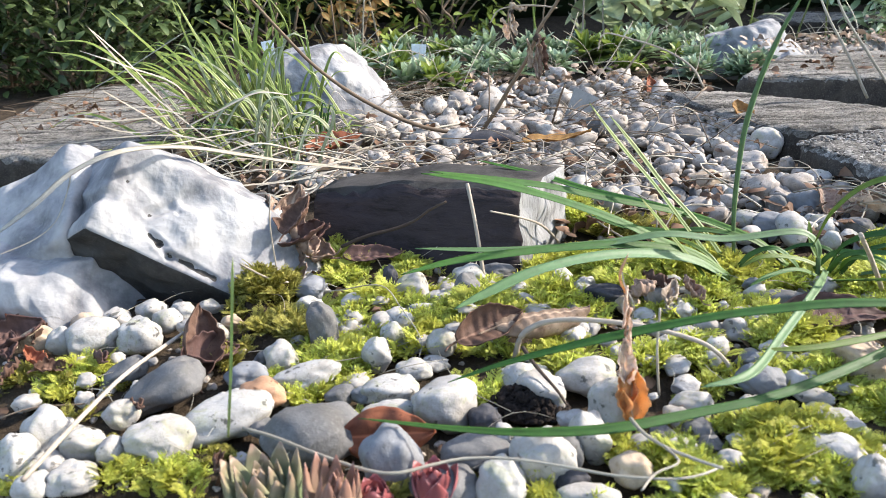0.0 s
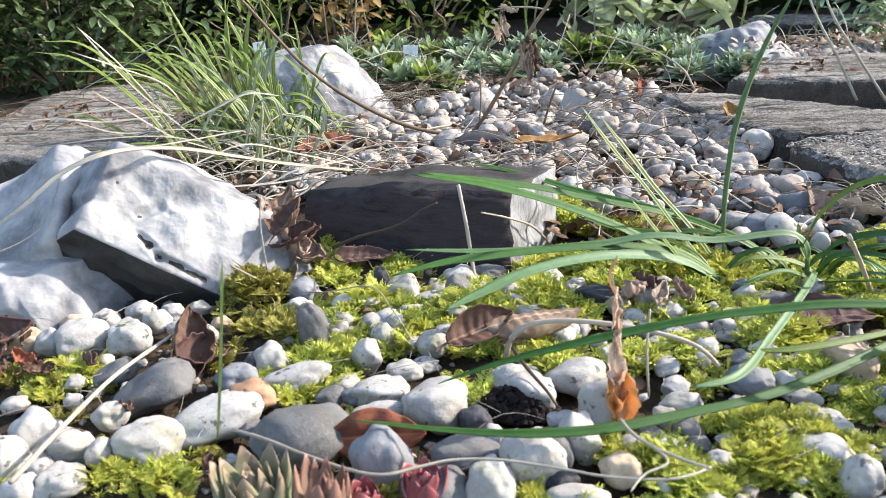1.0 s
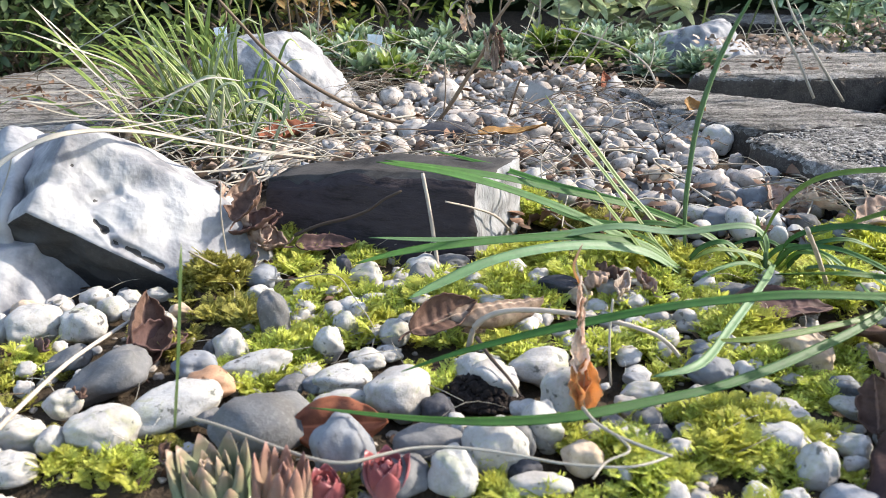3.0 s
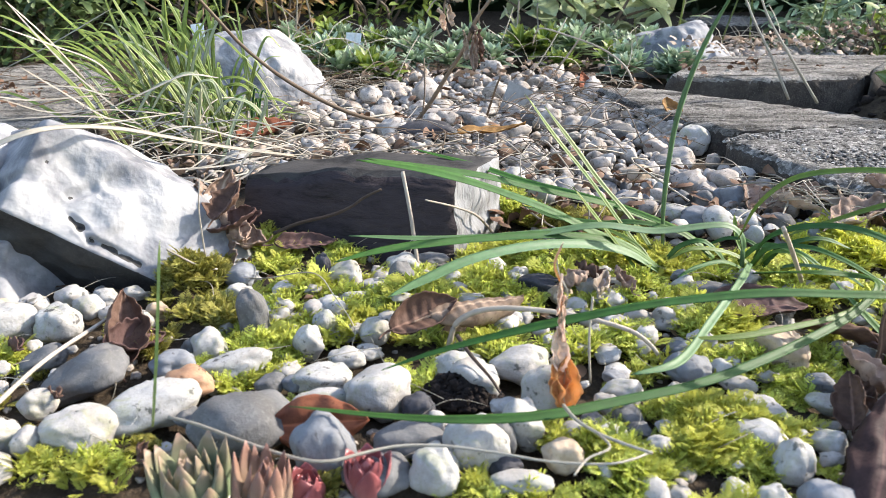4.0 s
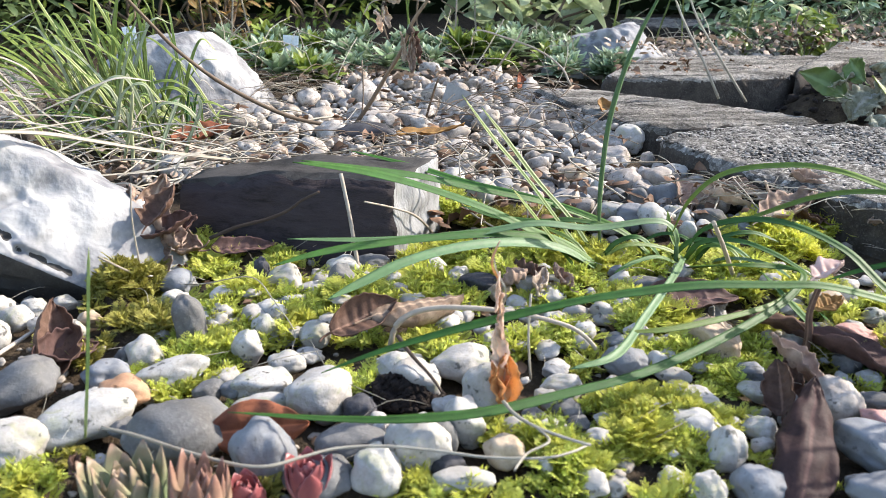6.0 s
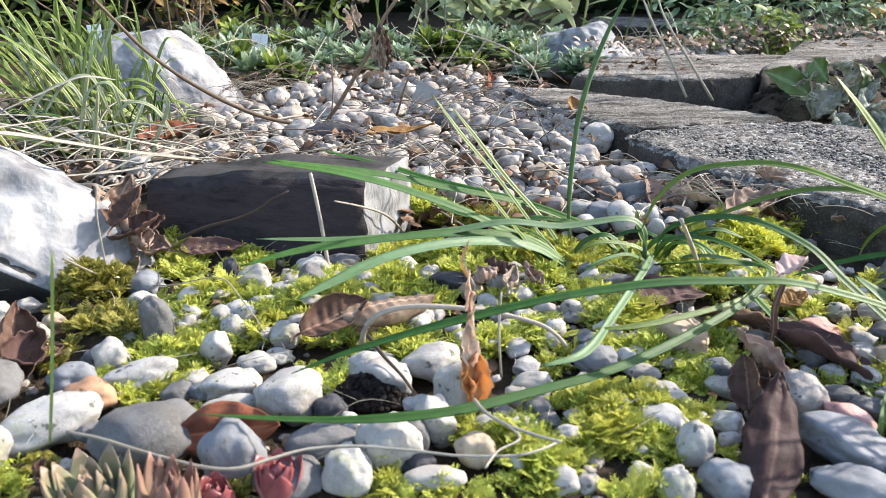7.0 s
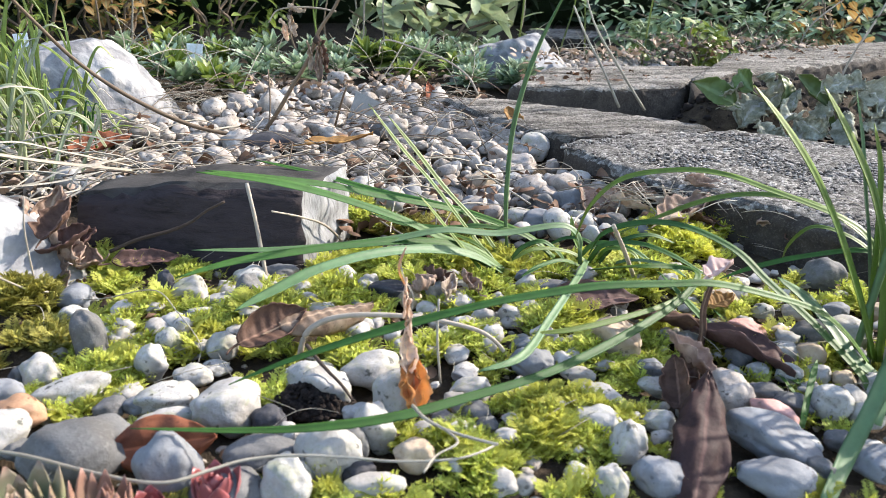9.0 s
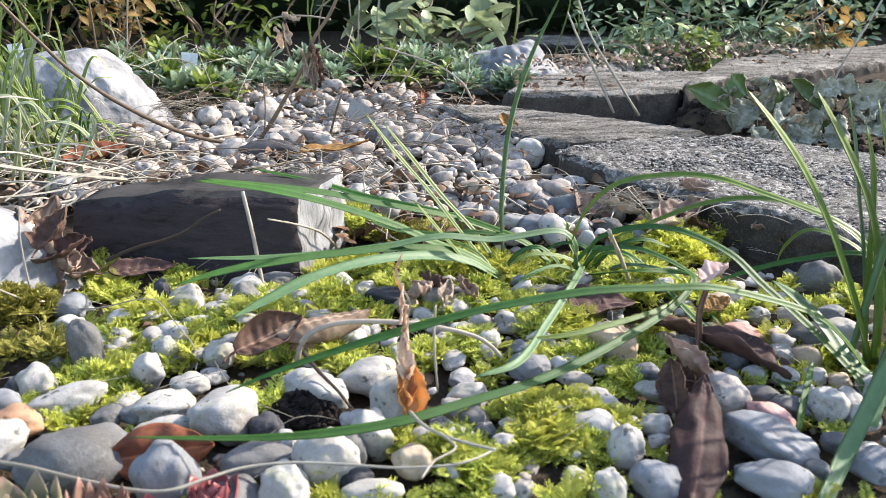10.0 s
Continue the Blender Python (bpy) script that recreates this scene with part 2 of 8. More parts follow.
# Moss: deep base and yellow tips; dark gaps and lit highlights are coloured in too.
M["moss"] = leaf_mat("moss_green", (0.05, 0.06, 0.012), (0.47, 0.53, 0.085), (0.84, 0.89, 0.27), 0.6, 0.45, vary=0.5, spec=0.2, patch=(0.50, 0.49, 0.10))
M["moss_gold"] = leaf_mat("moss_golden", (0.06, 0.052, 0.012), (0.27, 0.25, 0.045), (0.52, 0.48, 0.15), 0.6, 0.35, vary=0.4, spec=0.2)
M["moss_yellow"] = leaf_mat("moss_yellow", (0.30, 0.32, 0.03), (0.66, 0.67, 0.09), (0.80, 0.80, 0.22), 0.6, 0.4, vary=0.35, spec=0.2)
M["blade"] = leaf_mat("bulb_leaf_green", (0.10, 0.19, 0.035), (0.042, 0.125, 0.026), (0.060, 0.16, 0.026), 0.55, 0.24, 0.0, False, 0.3, 0.2)
M["blade_pale"] = leaf_mat("bulb_leaf_glaucous", (0.14, 0.235, 0.10), (0.125, 0.225, 0.105), (0.11, 0.21, 0.075), 0.52, 0.18, 0.0, False, 0.35, 0.15)
M["blade_lime"] = leaf_mat("bulb_leaf_yellow_green", (0.15, 0.24, 0.03), (0.115, 0.21, 0.024), (0.19, 0.25, 0.035), 0.5, 0.28, 0.0, False, 0.45, 0.2)
M["grass"] = leaf_mat("grass_blade", (0.36, 0.38, 0.14), (0.29, 0.39, 0.09), (0.38, 0.46, 0.14), 0.38, 0.42, 0.0, True, 0.45, 0.4)
M["blade_wan"] = leaf_mat("wan_grass_blade", (0.40, 0.42, 0.24), (0.42, 0.47, 0.28), (0.46, 0.47, 0.30), 0.5, 0.3, 0.0, True, 0.35, 0.25)
M["straw"] = leaf_mat("dry_straw", (0.34, 0.30, 0.23), (0.45, 0.41, 0.33), (0.50, 0.455, 0.375), 0.6, 0.15, 0.0, True, 0.25, 0.35)
M["paper"] = leaf_mat("papery_husk", (0.70, 0.42, 0.30), (0.72, 0.36, 0.13), (0.72, 0.54, 0.46), 0.6, 0.5, 0.0, True, 0.25, 0.2)
M["twig"] = leaf_mat("dry_twig", (0.12, 0.085, 0.055), (0.18, 0.13, 0.09), (0.22, 0.17, 0.12), 0.7, 0.0, 0.0, False, 0.25, 0.3)
M["twig_dark"] = leaf_mat("dark_twig", (0.05, 0.036, 0.028), (0.065, 0.046, 0.035), (0.09, 0.065, 0.05), 0.8, 0.0, 0.0, False, 0.15, 0.3)
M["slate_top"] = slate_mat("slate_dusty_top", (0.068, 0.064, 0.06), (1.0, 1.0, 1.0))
M["twig_pale"] = leaf_mat("bleached_twig", (0.34, 0.285, 0.225), (0.41, 0.35, 0.28), (0.47, 0.41, 0.34), 0.65, 0.0, 0.0, False, 0.25, 0.2)
M["semp"] = leaf_mat("houseleek_leaf", (0.20, 0.27, 0.14), (0.24, 0.30, 0.17), (0.27, 0.15, 0.11), 0.45, 0.12, 0.0, True, 0.4, 0.2, turns=0.6)
M["semp_brown"] = leaf_mat("brown_houseleek_leaf", (0.29, 0.265, 0.17), (0.31, 0.225, 0.155), (0.25, 0.11, 0.085), 0.45, 0.12, 0.0, True, 0.4, 0.25)
M["semp_red"] = leaf_mat("red_houseleek_leaf", (0.46, 0.24, 0.21), (0.36, 0.12, 0.115), (0.20, 0.045, 0.05), 0.35, 0.12, 0.0, True, 0.5, 0.25)
M["sedum"] = leaf_mat("silver_green_leaf", (0.07, 0.11, 0.04), (0.22, 0.32, 0.17), (0.50, 0.60, 0.43), 0.55, 0.25, 0.0, True, 0.3, 0.4)
M["herb"] = leaf_mat("fresh_green_leaf", (0.08, 0.12, 0.02), (0.17, 0.25, 0.04), (0.32, 0.38, 0.08), 0.45, 0.35, 0.3, True, 0.35, 0.4)
M["broad_pale"] = leaf_mat("pale_broad_leaf", (0.22, 0.28, 0.12), (0.38, 0.45, 0.25), (0.52, 0.58, 0.36), 0.45, 0.35, 0.3, True, 0.4, 0.35)
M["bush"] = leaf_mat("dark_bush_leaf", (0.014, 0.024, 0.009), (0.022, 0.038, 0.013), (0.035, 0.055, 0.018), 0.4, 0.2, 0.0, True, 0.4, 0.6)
M["bush_near"] = leaf_mat("small_evergreen_leaf", (0.035, 0.055, 0.016), (0.07, 0.11, 0.038), (0.15, 0.20, 0.08), 0.4, 0.25, 0.0, True, 0.4, 0.6)
M["autumn"] = leaf_mat("autumn_leaf", (0.28, 0.175, 0.05), (0.39, 0.225, 0.08), (0.42, 0.30, 0.11), 0.55, 0.35, 0.3, True, 0.3, 0.4)
M["bergenia"] = leaf_mat("broad_green_leaf", (0.07, 0.11, 0.03), (0.10, 0.16, 0.04), (0.17, 0.20, 0.06), 0.45, 0.2, 0.25, False, 0.4, 0.3)
M["frilled"] = dead_leaf_mat("grey_green_leaf", (0.52, 0.52, 0.43), (0.20, 0.21, 0.14), 0.25)
M["dead_brown"] = dead_leaf_mat("dead_leaf_brown", (0.175, 0.105, 0.075), (0.07, 0.038, 0.028))
M["dead_dark"] = dead_leaf_mat("dead_leaf_dark", (0.13, 0.075, 0.065), (0.06, 0.033, 0.028), 0.1)
M["dead_ribbed"] = dead_leaf_mat("dead_leaf_ribbed", (0.36, 0.265, 0.19), (0.13, 0.082, 0.056))
# Half of dead_dark: the shade over the front leaf is put into its colour.
M["dead_shaded"] = dead_leaf_mat("dead_leaf_shaded", (0.065, 0.034, 0.030), (0.024, 0.013, 0.012), 0.06)
M["husk"] = dead_leaf_mat("husk_orange", (0.82, 0.53, 0.29), (0.68, 0.38, 0.16), 0.6)
M["husk_pale"] = dead_leaf_mat("husk_veil", (0.90, 0.78, 0.66), (0.82, 0.64, 0.52), 0.6)
M["petal"] = dead_leaf_mat("pale_pink_leaf", (0.72, 0.55, 0.50), (0.58, 0.42, 0.38), 0.35)
M["dead_tan"] = dead_leaf_mat("dead_leaf_tan", (0.42, 0.31, 0.24), (0.18, 0.115, 0.085))
M["dead_red"] = dead_leaf_mat("dead_leaf_red", (0.34, 0.12, 0.06), (0.18, 0.06, 0.035))
M["dead_pale"] = dead_leaf_mat("dead_leaf_pale", (0.58, 0.48, 0.38), (0.40, 0.31, 0.23), 0.3)
M["dead_orange"] = dead_leaf_mat("dead_leaf_orange", (0.40, 0.23, 0.08), (0.22, 0.11, 0.04), 0.3)
M["litter"] = leaf_mat("leaf_litter", (0.11, 0.065, 0.04), (0.17, 0.10, 0.065), (0.25, 0.16, 0.10), 0.7, 0.1, 0.0, True, 0.2, 0.6)
M["litter_pale"] = leaf_mat("bleached_leaf_litter", (0.26, 0.19, 0.14), (0.38, 0.29, 0.22), (0.45, 0.36, 0.29), 0.7, 0.15, 0.0, True, 0.2, 0.5)
M["tag_grey"] = mat("grey_plastic", 0.5, 0.4)[0]
M["tag_white"] = mat("white_plastic", 0.4, 0.4)[0]


def plastic(m, colour):
    nt = m.node_tree
    b = nt.nodes["Principled BSDF"]
    n = noise_tex(nt, coords(nt), 120, 4, 0.7)
    nt.links.new(ramp(nt, n, (0.35, tuple(0.75 * c for c in colour)), (0.65, colour)), b.inputs["Base Color"])


plastic(M["tag_grey"], (0.27, 0.265, 0.245))
plastic(M["tag_white"], (0.74, 0.78, 0.80))


# ---- building helpers ----
def mesh_of(name, bm, material, smooth=True):
    me = bpy.data.meshes.new(name)
    bm.to_mesh(me)
    bm.free()
    if material is not None:
        me.materials.append(material)
    me.polygons.foreach_set("use_smooth", [smooth] * len(me.polygons))
    return me


def part(name, bm, material, parent, label="", smooth=True):
    ob = new(name, mesh_of(name, bm, material, smooth))
    ob.parent = parent
    if label:
        ob["label"] = label
    return ob


def thing(name, place, label, category, group="", kind=""):
    ob = new(name)
    ob.empty_display_size = 0.01
    ob.matrix_basis = Matrix.Translation(place)
    return tagged(ob, label, category, group, kind)


def spline(points, n):
    """n places along a smooth line through the points."""
    p = [Vector(q) for q in points]
    p = [p[0] * 2 - p[1]] + p + [p[-1] * 2 - p[-2]]
    out, spans = [], len(p) - 3
    for k in range(n):
        f = k / (n - 1) * spans
        i = min(int(f), spans - 1)
        u = f - i
        a, b, c, d = p[i:i + 4]
        out.append(0.5 * ((2 * b) + (c - a) * u + (2 * a - 5 * b + 4 * c - d) * u * u + (3 * b - a - 3 * c + d) * u ** 3))
    return out


FACE = Vector((0.12, -0.55, 0.82)).normalized()  # the way that sprawling leaves turn their upper side


def sweep(points, half_width, thick, origin=(0, 0, 0), n=0, tip=0.25, root=0.75, fold=0.25, wave=0.0, seed=0):
    """A leaf blade: a lens-shaped, slightly folded section drawn along a line, narrowing to its tip."""
    n = n or max(8, 5 * len(points))
    line = spline(points, n)
    o = Vector(origin)
    bm = bmesh.new()
    uv = bm.loops.layers.uv.new("uv")
    rings = []
    side0 = None
    for k, c in enumerate(line):
        v = k / (n - 1)
        t = (line[min(k + 1, n - 1)] - line[max(k - 1, 0)]).normalized()
        side = t.cross(FACE)
        if side.length < 0.25 and side0 is not None:
            side = side0 - t * side0.dot(t)
        elif side.length < 0.05:
            side = Vector((1, 0, 0))
        side.normalize()
        if side0 is not None:
            if side.dot(side0) < 0:
                side = -side
            side = (side * 0.5 + side0 * 0.5)
            side = (side - t * side.dot(t)).normalized()
        side0 = side
        up = side.cross(t).normalized()
        if up.z < 0:
            up = -up
        w = half_width * min(1.0, root + (1 - root) * v * 5) * (min(1.0, (1 - v) / tip) ** 0.6 if v < 1 else 0.0)
        w = max(w, half_width * 0.06)
        w *= 1 + wave * noise.noise((v * 9, seed, 0.3))
        ring = []
        for a, b in ((-1, 0.0), (-0.5, -fold), (0, -1.35 * fold), (0.5, -fold), (1, 0.0)):
            ring.append((c + side * (a * w) + up * ((b + fold) * w) + up * thick * (0.5 - 0.5 * abs(a)) - o, (a + 1) / 2))
        for a, b in ((0.5, -fold), (0, -1.35 * fold), (-0.5, -fold)):
            ring.append((c + side * (a * w) + up * ((b + fold) * w) - up * thick * (1 - 0.5 * abs(a)) - o, (a + 1) / 2))
        rings.append([(bm.verts.new(q), u, v) for q, u in ring])
    for r, s in zip(rings, rings[1:]):
        for i in range(8):
            j = (i + 1) % 8
            quad = (r[i], r[j], s[j], s[i])
            f = bm.faces.new([q[0] for q in quad])
            for loop, q in zip(f.loops, quad):
                loop[uv].uv = (q[1], q[2])
    for ring in (rings[0], rings[-1]):
        f = bm.faces.new([q[0] for q in ring])
        for loop, q in zip(f.loops, ring):
            loop[uv].uv = (q[1], q[2])
    bmesh.ops.recalc_face_normals(bm, faces=bm.faces)
    return bm


def tube(points, r0, r1, origin=(0, 0, 0), n=0, sides=7, knots=0.12, seed=0, bm=None):
    n = n or max(6, 5 * len(points))
    line = spline(points, n)
    o = Vector(origin)
    bm = bm or bmesh.new()
    uv = bm.loops.layers.uv.verify()
    rings = []
    for k, c in enumerate(line):
        v = k / (n - 1)
        t = (line[min(k + 1, n - 1)] - line[max(k - 1, 0)]).normalized()
        a = t.orthogonal().normalized() if abs(t.z) > 0.9 else t.cross(Vector((0, 0, 1))).normalized()
        b = a.cross(t)
        r = (r0 + (r1 - r0) * v) * (1 + knots * noise.noise((v * 14, seed * 3.1, 1.7)))
        rings.append([bm.verts.new(c - o + (a * math.cos(q) + b * math.sin(q)) * r) for q in (2 * math.pi * i / sides for i in range(sides))])
    for k, (r, s) in enumerate(zip(rings, rings[1:])):
        for i in range(sides):
            j = (i + 1) % sides
            f = bm.faces.new((r[i], r[j], s[j], s[i]))
            for loop, w in zip(f.loops, ((i, k), (i + 1, k), (i + 1, k + 1), (i, k + 1))):
                loop[uv].uv = (w[0] / sides, w[1] / (n - 1))
    bm.faces.new(rings[0][::-1])
    bm.faces.new(rings[-1])
    return bm


def stuff_mesh(name, protos, places, material, label, category):
    """One mesh of many small pieces. protos: (vertices, faces, uv by vertex); places: (which, 4 x 4 matrix)."""
    verts, faces, uvs, at = [], [], [], 0
    for k, (pv, pf, pu) in enumerate(protos):
        mats = np.array([m for i, m in places if i == k])
        if not len(mats):
            continue
        pv4 = np.hstack([pv, np.ones((len(pv), 1))])
        v = np.einsum("nij,vj->nvi", mats[:, :3, :], pv4).reshape(-1, 3)
        f = (np.array(pf)[None] + (np.arange(len(mats)) * len(pv))[:, None, None]).reshape(-1, len(pf[0])) + at
        verts.append(v)
        faces.append(f)
        uvs.append(np.tile(pu, (len(mats), 1)))
        at += len(v)
    verts, uvs = np.vstack(verts), np.vstack(uvs)
    faces = np.vstack(faces)
    me = bpy.data.meshes.new(name)
    side = faces.shape[1]
    me.vertices.add(len(verts))
    me.vertices.foreach_set("co", verts.ravel())
    me.loops.add(faces.size)
    me.loops.foreach_set("vertex_index", faces.ravel().astype(np.int32))
    me.polygons.add(len(faces))
    me.polygons.foreach_set("loop_start", np.arange(0, faces.size, side, dtype=np.int32))
    me.uv_layers.new(name="uv").data.foreach_set("uv", uvs[faces.ravel()].ravel())
    me.update(calc_edges=True)
    me.validate()
    me.polygons.foreach_set("use_smooth", [True] * len(me.polygons))
    me.materials.append(material)
    return tagged(new(name, me), label, category, kind="stuff")


def turn_mat(x, y, z, yaw, tilt, scale, roll=0.0):
    m = Matrix.Translation((x, y, z)) @ Matrix.Rotation(yaw, 4, "Z") @ Matrix.Rotation(tilt, 4, "X") @ Matrix.Rotation(roll, 4, "Y") @ Matrix.Scale(scale, 4)
    return np.array(m)


# ---- ground ----
MOUNDS = []


def ground_z(x, y):
    z = 0.0035 * noise.noise((x * 9, y * 9, 0.0)) + 0.0015 * noise.noise((x * 45, y * 45, 2.0)) - 0.003
    rise = 0.0
    for mx, my, rx, ry, h, kind in MOUNDS:
        q = ((x - mx) / rx) ** 2 + ((y - my) / ry) ** 2
        if q < 1:
            rise = max(rise, h * (1 - q) ** 0.8)
    return z + rise


def bed(x, y, rx, ry, h, kind):
    MOUNDS.append((x, y, rx, ry, h if kind == "soil" else h * 1.1 + 0.001, kind))


def build_ground():
    """One sheet of soil, fine near the eye and coarse far off, out past the hedge."""
    def axis(a, b, fine, far):
        inner = np.arange(a, b + fine / 2, fine)
        out = [fine * 1.6 * 1.35 ** k for k in range(1, 26)]
        steps = np.cumsum(out)
        steps = steps[steps < far]
        return np.concatenate([(a - steps)[::-1], inner, b + steps])
    xs, ys = axis(-0.55, 0.80, 0.006, 40), axis(0.16, 1.35, 0.006, 40)
    verts = [(x, y, ground_z(x, y)) for y in ys for x in xs]
    nx, ny = len(xs), len(ys)
    faces = [(j * nx + i, j * nx + i + 1, (j + 1) * nx + i + 1, (j + 1) * nx + i) for j in range(ny - 1) for i in range(nx - 1)]
    me = bpy.data.meshes.new("ground")
    me.from_pydata(verts, [], faces)
    me.polygons.foreach_set("use_smooth", [True] * len(me.polygons))
    me.materials.append(M["soil"])
    tagged(new("ground", me), "dark crumbly garden soil of a rockery bed", "soil", kind="structure")


def flagstone(name, outline, z, thick, material, label, seed, sag=0.004):
    """A slab cut from an outline, its top uneven and its edges worn round."""
    c = sum((Vector((*p, 0)) for p in outline), Vector()) / len(outline)
    bm = bmesh.new()
    low = [bm.verts.new((p[0] - c.x, p[1] - c.y, -thick)) for p in outline]
    f = bm.faces.new(low)
    up = bmesh.ops.extrude_face_region(bm, geom=[f])
    bmesh.ops.translate(bm, verts=[v for v in up["geom"] if isinstance(v, bmesh.types.BMVert)], vec=(0, 0, thick))
    bmesh.ops.recalc_face_normals(bm, faces=bm.faces)
    bmesh.ops.bevel(bm, geom=[e for e in bm.edges if max(v.co.z for v in e.verts) > -thick / 2], offset=0.012, segments=3, profile=0.55, affect="EDGES")
    bmesh.ops.triangulate(bm, faces=bm.faces)
    for _ in range(7):
        edges = [e for e in bm.edges if e.calc_length() > 0.0075]
        if not edges:
            break
        bmesh.ops.subdivide_edges(bm, edges=edges, cuts=1)
        bmesh.ops.triangulate(bm, faces=[q for q in bm.faces if len(q.verts) > 3])
    for v in bm.verts:
        p = v.co * 1.0
        n = Vector([noise.noise((p.x * 14 + seed, p.y * 14, p.z * 14 + 5 * i)) for i in range(3)])
        k = Vector([noise.noise((p.x * 60 + seed, p.y * 60, p.z * 60 + 5 * i)) for i in range(3)])
        worn = 1.0 - min(1.0, abs(p.z + 0.010) / 0.010)
        f = noise.noise((p.x * 150, p.y * 150 + seed, p.z * 150))
        v.co += n * sag * (0.7 + worn) + k * (0.0014 + 0.004 * worn) + Vector((0, 0, f * 0.0016 - 0.004 * worn * max(0.0, noise.noise((p.x * 28, p.y * 28, seed)))))
    bm.normal_update()
    # Faces below the rim take a darker brown material than the top.
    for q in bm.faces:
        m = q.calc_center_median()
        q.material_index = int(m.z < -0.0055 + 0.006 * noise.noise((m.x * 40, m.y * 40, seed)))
    me = mesh_of(name, bm, material)
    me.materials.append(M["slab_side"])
    ob = new(name, me)
    ob.matrix_basis = Matrix.Translation((c.x, c.y, z))
    return tagged(ob, label, "paving slab", "paving slabs round the bed", "structure")


def boulder(name, centre, planes, label, seed, level=6, soft=26.0, rough=0.004, material=None, dents=(), spurs=(), broken=()):
    """A rock broken along planes (normal, distance from the centre), edges rounded, faces with dents (place, radius,
    depth) and cracks (two ends). spurs: the place and planes of each further body grown to it; broken: which of the
    planes take the dark material, as cracks do along their middle."""
    bm = bmesh.new()
    dark = bm.verts.layers.float.new("dark")
    for part_at, group, fine in [((0, 0, 0), planes, level)] + [body + (level - 1,) for body in spurs]:
        ns = [(Vector(p[:3]).normalized(), p[3]) for p in group]
        for v in bmesh.ops.create_icosphere(bm, subdivisions=fine, radius=1)["verts"]:
            w = v.co.normalized()
            far = 1 / sum(max(0.0, w.dot(n) / d) ** soft for n, d in ns) ** (1 / soft)
            v[dark] = -1.0
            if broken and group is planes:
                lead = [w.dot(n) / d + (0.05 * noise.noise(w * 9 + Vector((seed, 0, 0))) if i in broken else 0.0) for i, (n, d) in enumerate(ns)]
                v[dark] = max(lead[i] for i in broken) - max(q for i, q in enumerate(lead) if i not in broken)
            q = w * far
            big = noise.fractal((q * 24 + Vector((seed, 0, 0))), 1.2, 2.1, 3)
            dent = max(0.0, noise.noise(q * 48 + Vector((0, seed, 0))) - 0.12)
            ridge = 1 - abs(noise.noise(q * 30 + Vector((seed, seed, 3))))
            v.co = q + w * (big * rough - dent * rough * 1.9 + (ridge - 0.7) * rough * 0.8) + Vector(part_at)
            for *a, rad, deep in dents:
                at = Vector(a[:3])
                if len(a) == 6:
                    along = Vector(a[3:]) - at
                    at += along * min(1.0, max(0.0, (v.co - at).dot(along) / along.length_squared))
                k = (v.co - at).length / rad
                if k < 1:
                    v.co -= w * (deep * (1 - k * k) ** 2)
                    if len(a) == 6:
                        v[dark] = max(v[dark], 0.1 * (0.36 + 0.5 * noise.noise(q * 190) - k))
    bmesh.ops.recalc_face_normals(bm, faces=bm.faces)
    if broken:
        for e in bm.edges:
            v, u = sorted(e.verts, key=lambda q: abs(q[dark]))
            if v[dark] * u[dark] < 0:
                v.co = v.co.lerp(u.co, v[dark] / (v[dark] - u[dark]))
                v[dark] = 0.0
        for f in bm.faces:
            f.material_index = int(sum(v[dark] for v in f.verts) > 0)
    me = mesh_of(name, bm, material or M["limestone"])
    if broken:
        me.materials.append(M["dark_stone"])
    ob = new(name, me)
    ob.matrix_basis = Matrix.Translation(centre)
    return tagged(ob, label, "rock")


def pebble_mesh(seed, level):
    """A worn stone: a blunt ellipsoid with a few soft flats, some of them chipped or waisted."""
    bm = bmesh.new()
    bmesh.ops.create_icosphere(bm, subdivisions=level, radius=1)
    r = random.Random(seed)
    sharp = seed % 3 == 1
    cuts = []
    for _ in range(r.randint(5, 7) if sharp else r.randint(2, 4)):
        n = Vector((r.gauss(0, 1), r.gauss(0, 1), r.gauss(0, 1))).normalized()
        cuts.append((n, r.uniform(0.66, 0.86) if sharp else r.uniform(0.74, 0.95)))
    soft = 18.0 if sharp else r.choice((7.0, 9.0, 12.0))
    blunt = r.uniform(2.2, 2.9)
    taper = r.uniform(-0.18, 0.18)
    dents = [(Vector((r.gauss(0, 1), r.gauss(0, 1), abs(r.gauss(0, 1)))).normalized(), r.uniform(0.22, 0.5), r.uniform(0.03, 0.11)) for _ in range(5)]
    for v in bm.verts:
        w = v.co.normalized()
        k = sum(abs(c) ** blunt for c in w) ** (-1 / blunt)
        s = (1.0 + sum(max(0.0, k * w.dot(n) / d) ** soft for n, d in cuts)) ** (1 / soft)
        k *= 1 + 0.17 * noise.noise(w * 1.4 + Vector((seed * 1.7, 0, 0))) + 0.09 * noise.noise(w * 3.0 + Vector((0, seed * 1.3, 0)))
        k += 0.016 * noise.noise(w * 9 + Vector((0, 0, seed)))
        for n, rad, deep in dents:
            q = (w - n).length / rad
            if q < 1:
                k -= deep * (1 - q * q) ** 2
        p = w * k / s
        v.co = Vector((p.x, p.y * (1 + taper * p.x), p.z * (1 + taper * p.x))) * 1.03
    return bm


PEBBLE_MESHES, PEBS = {}, []
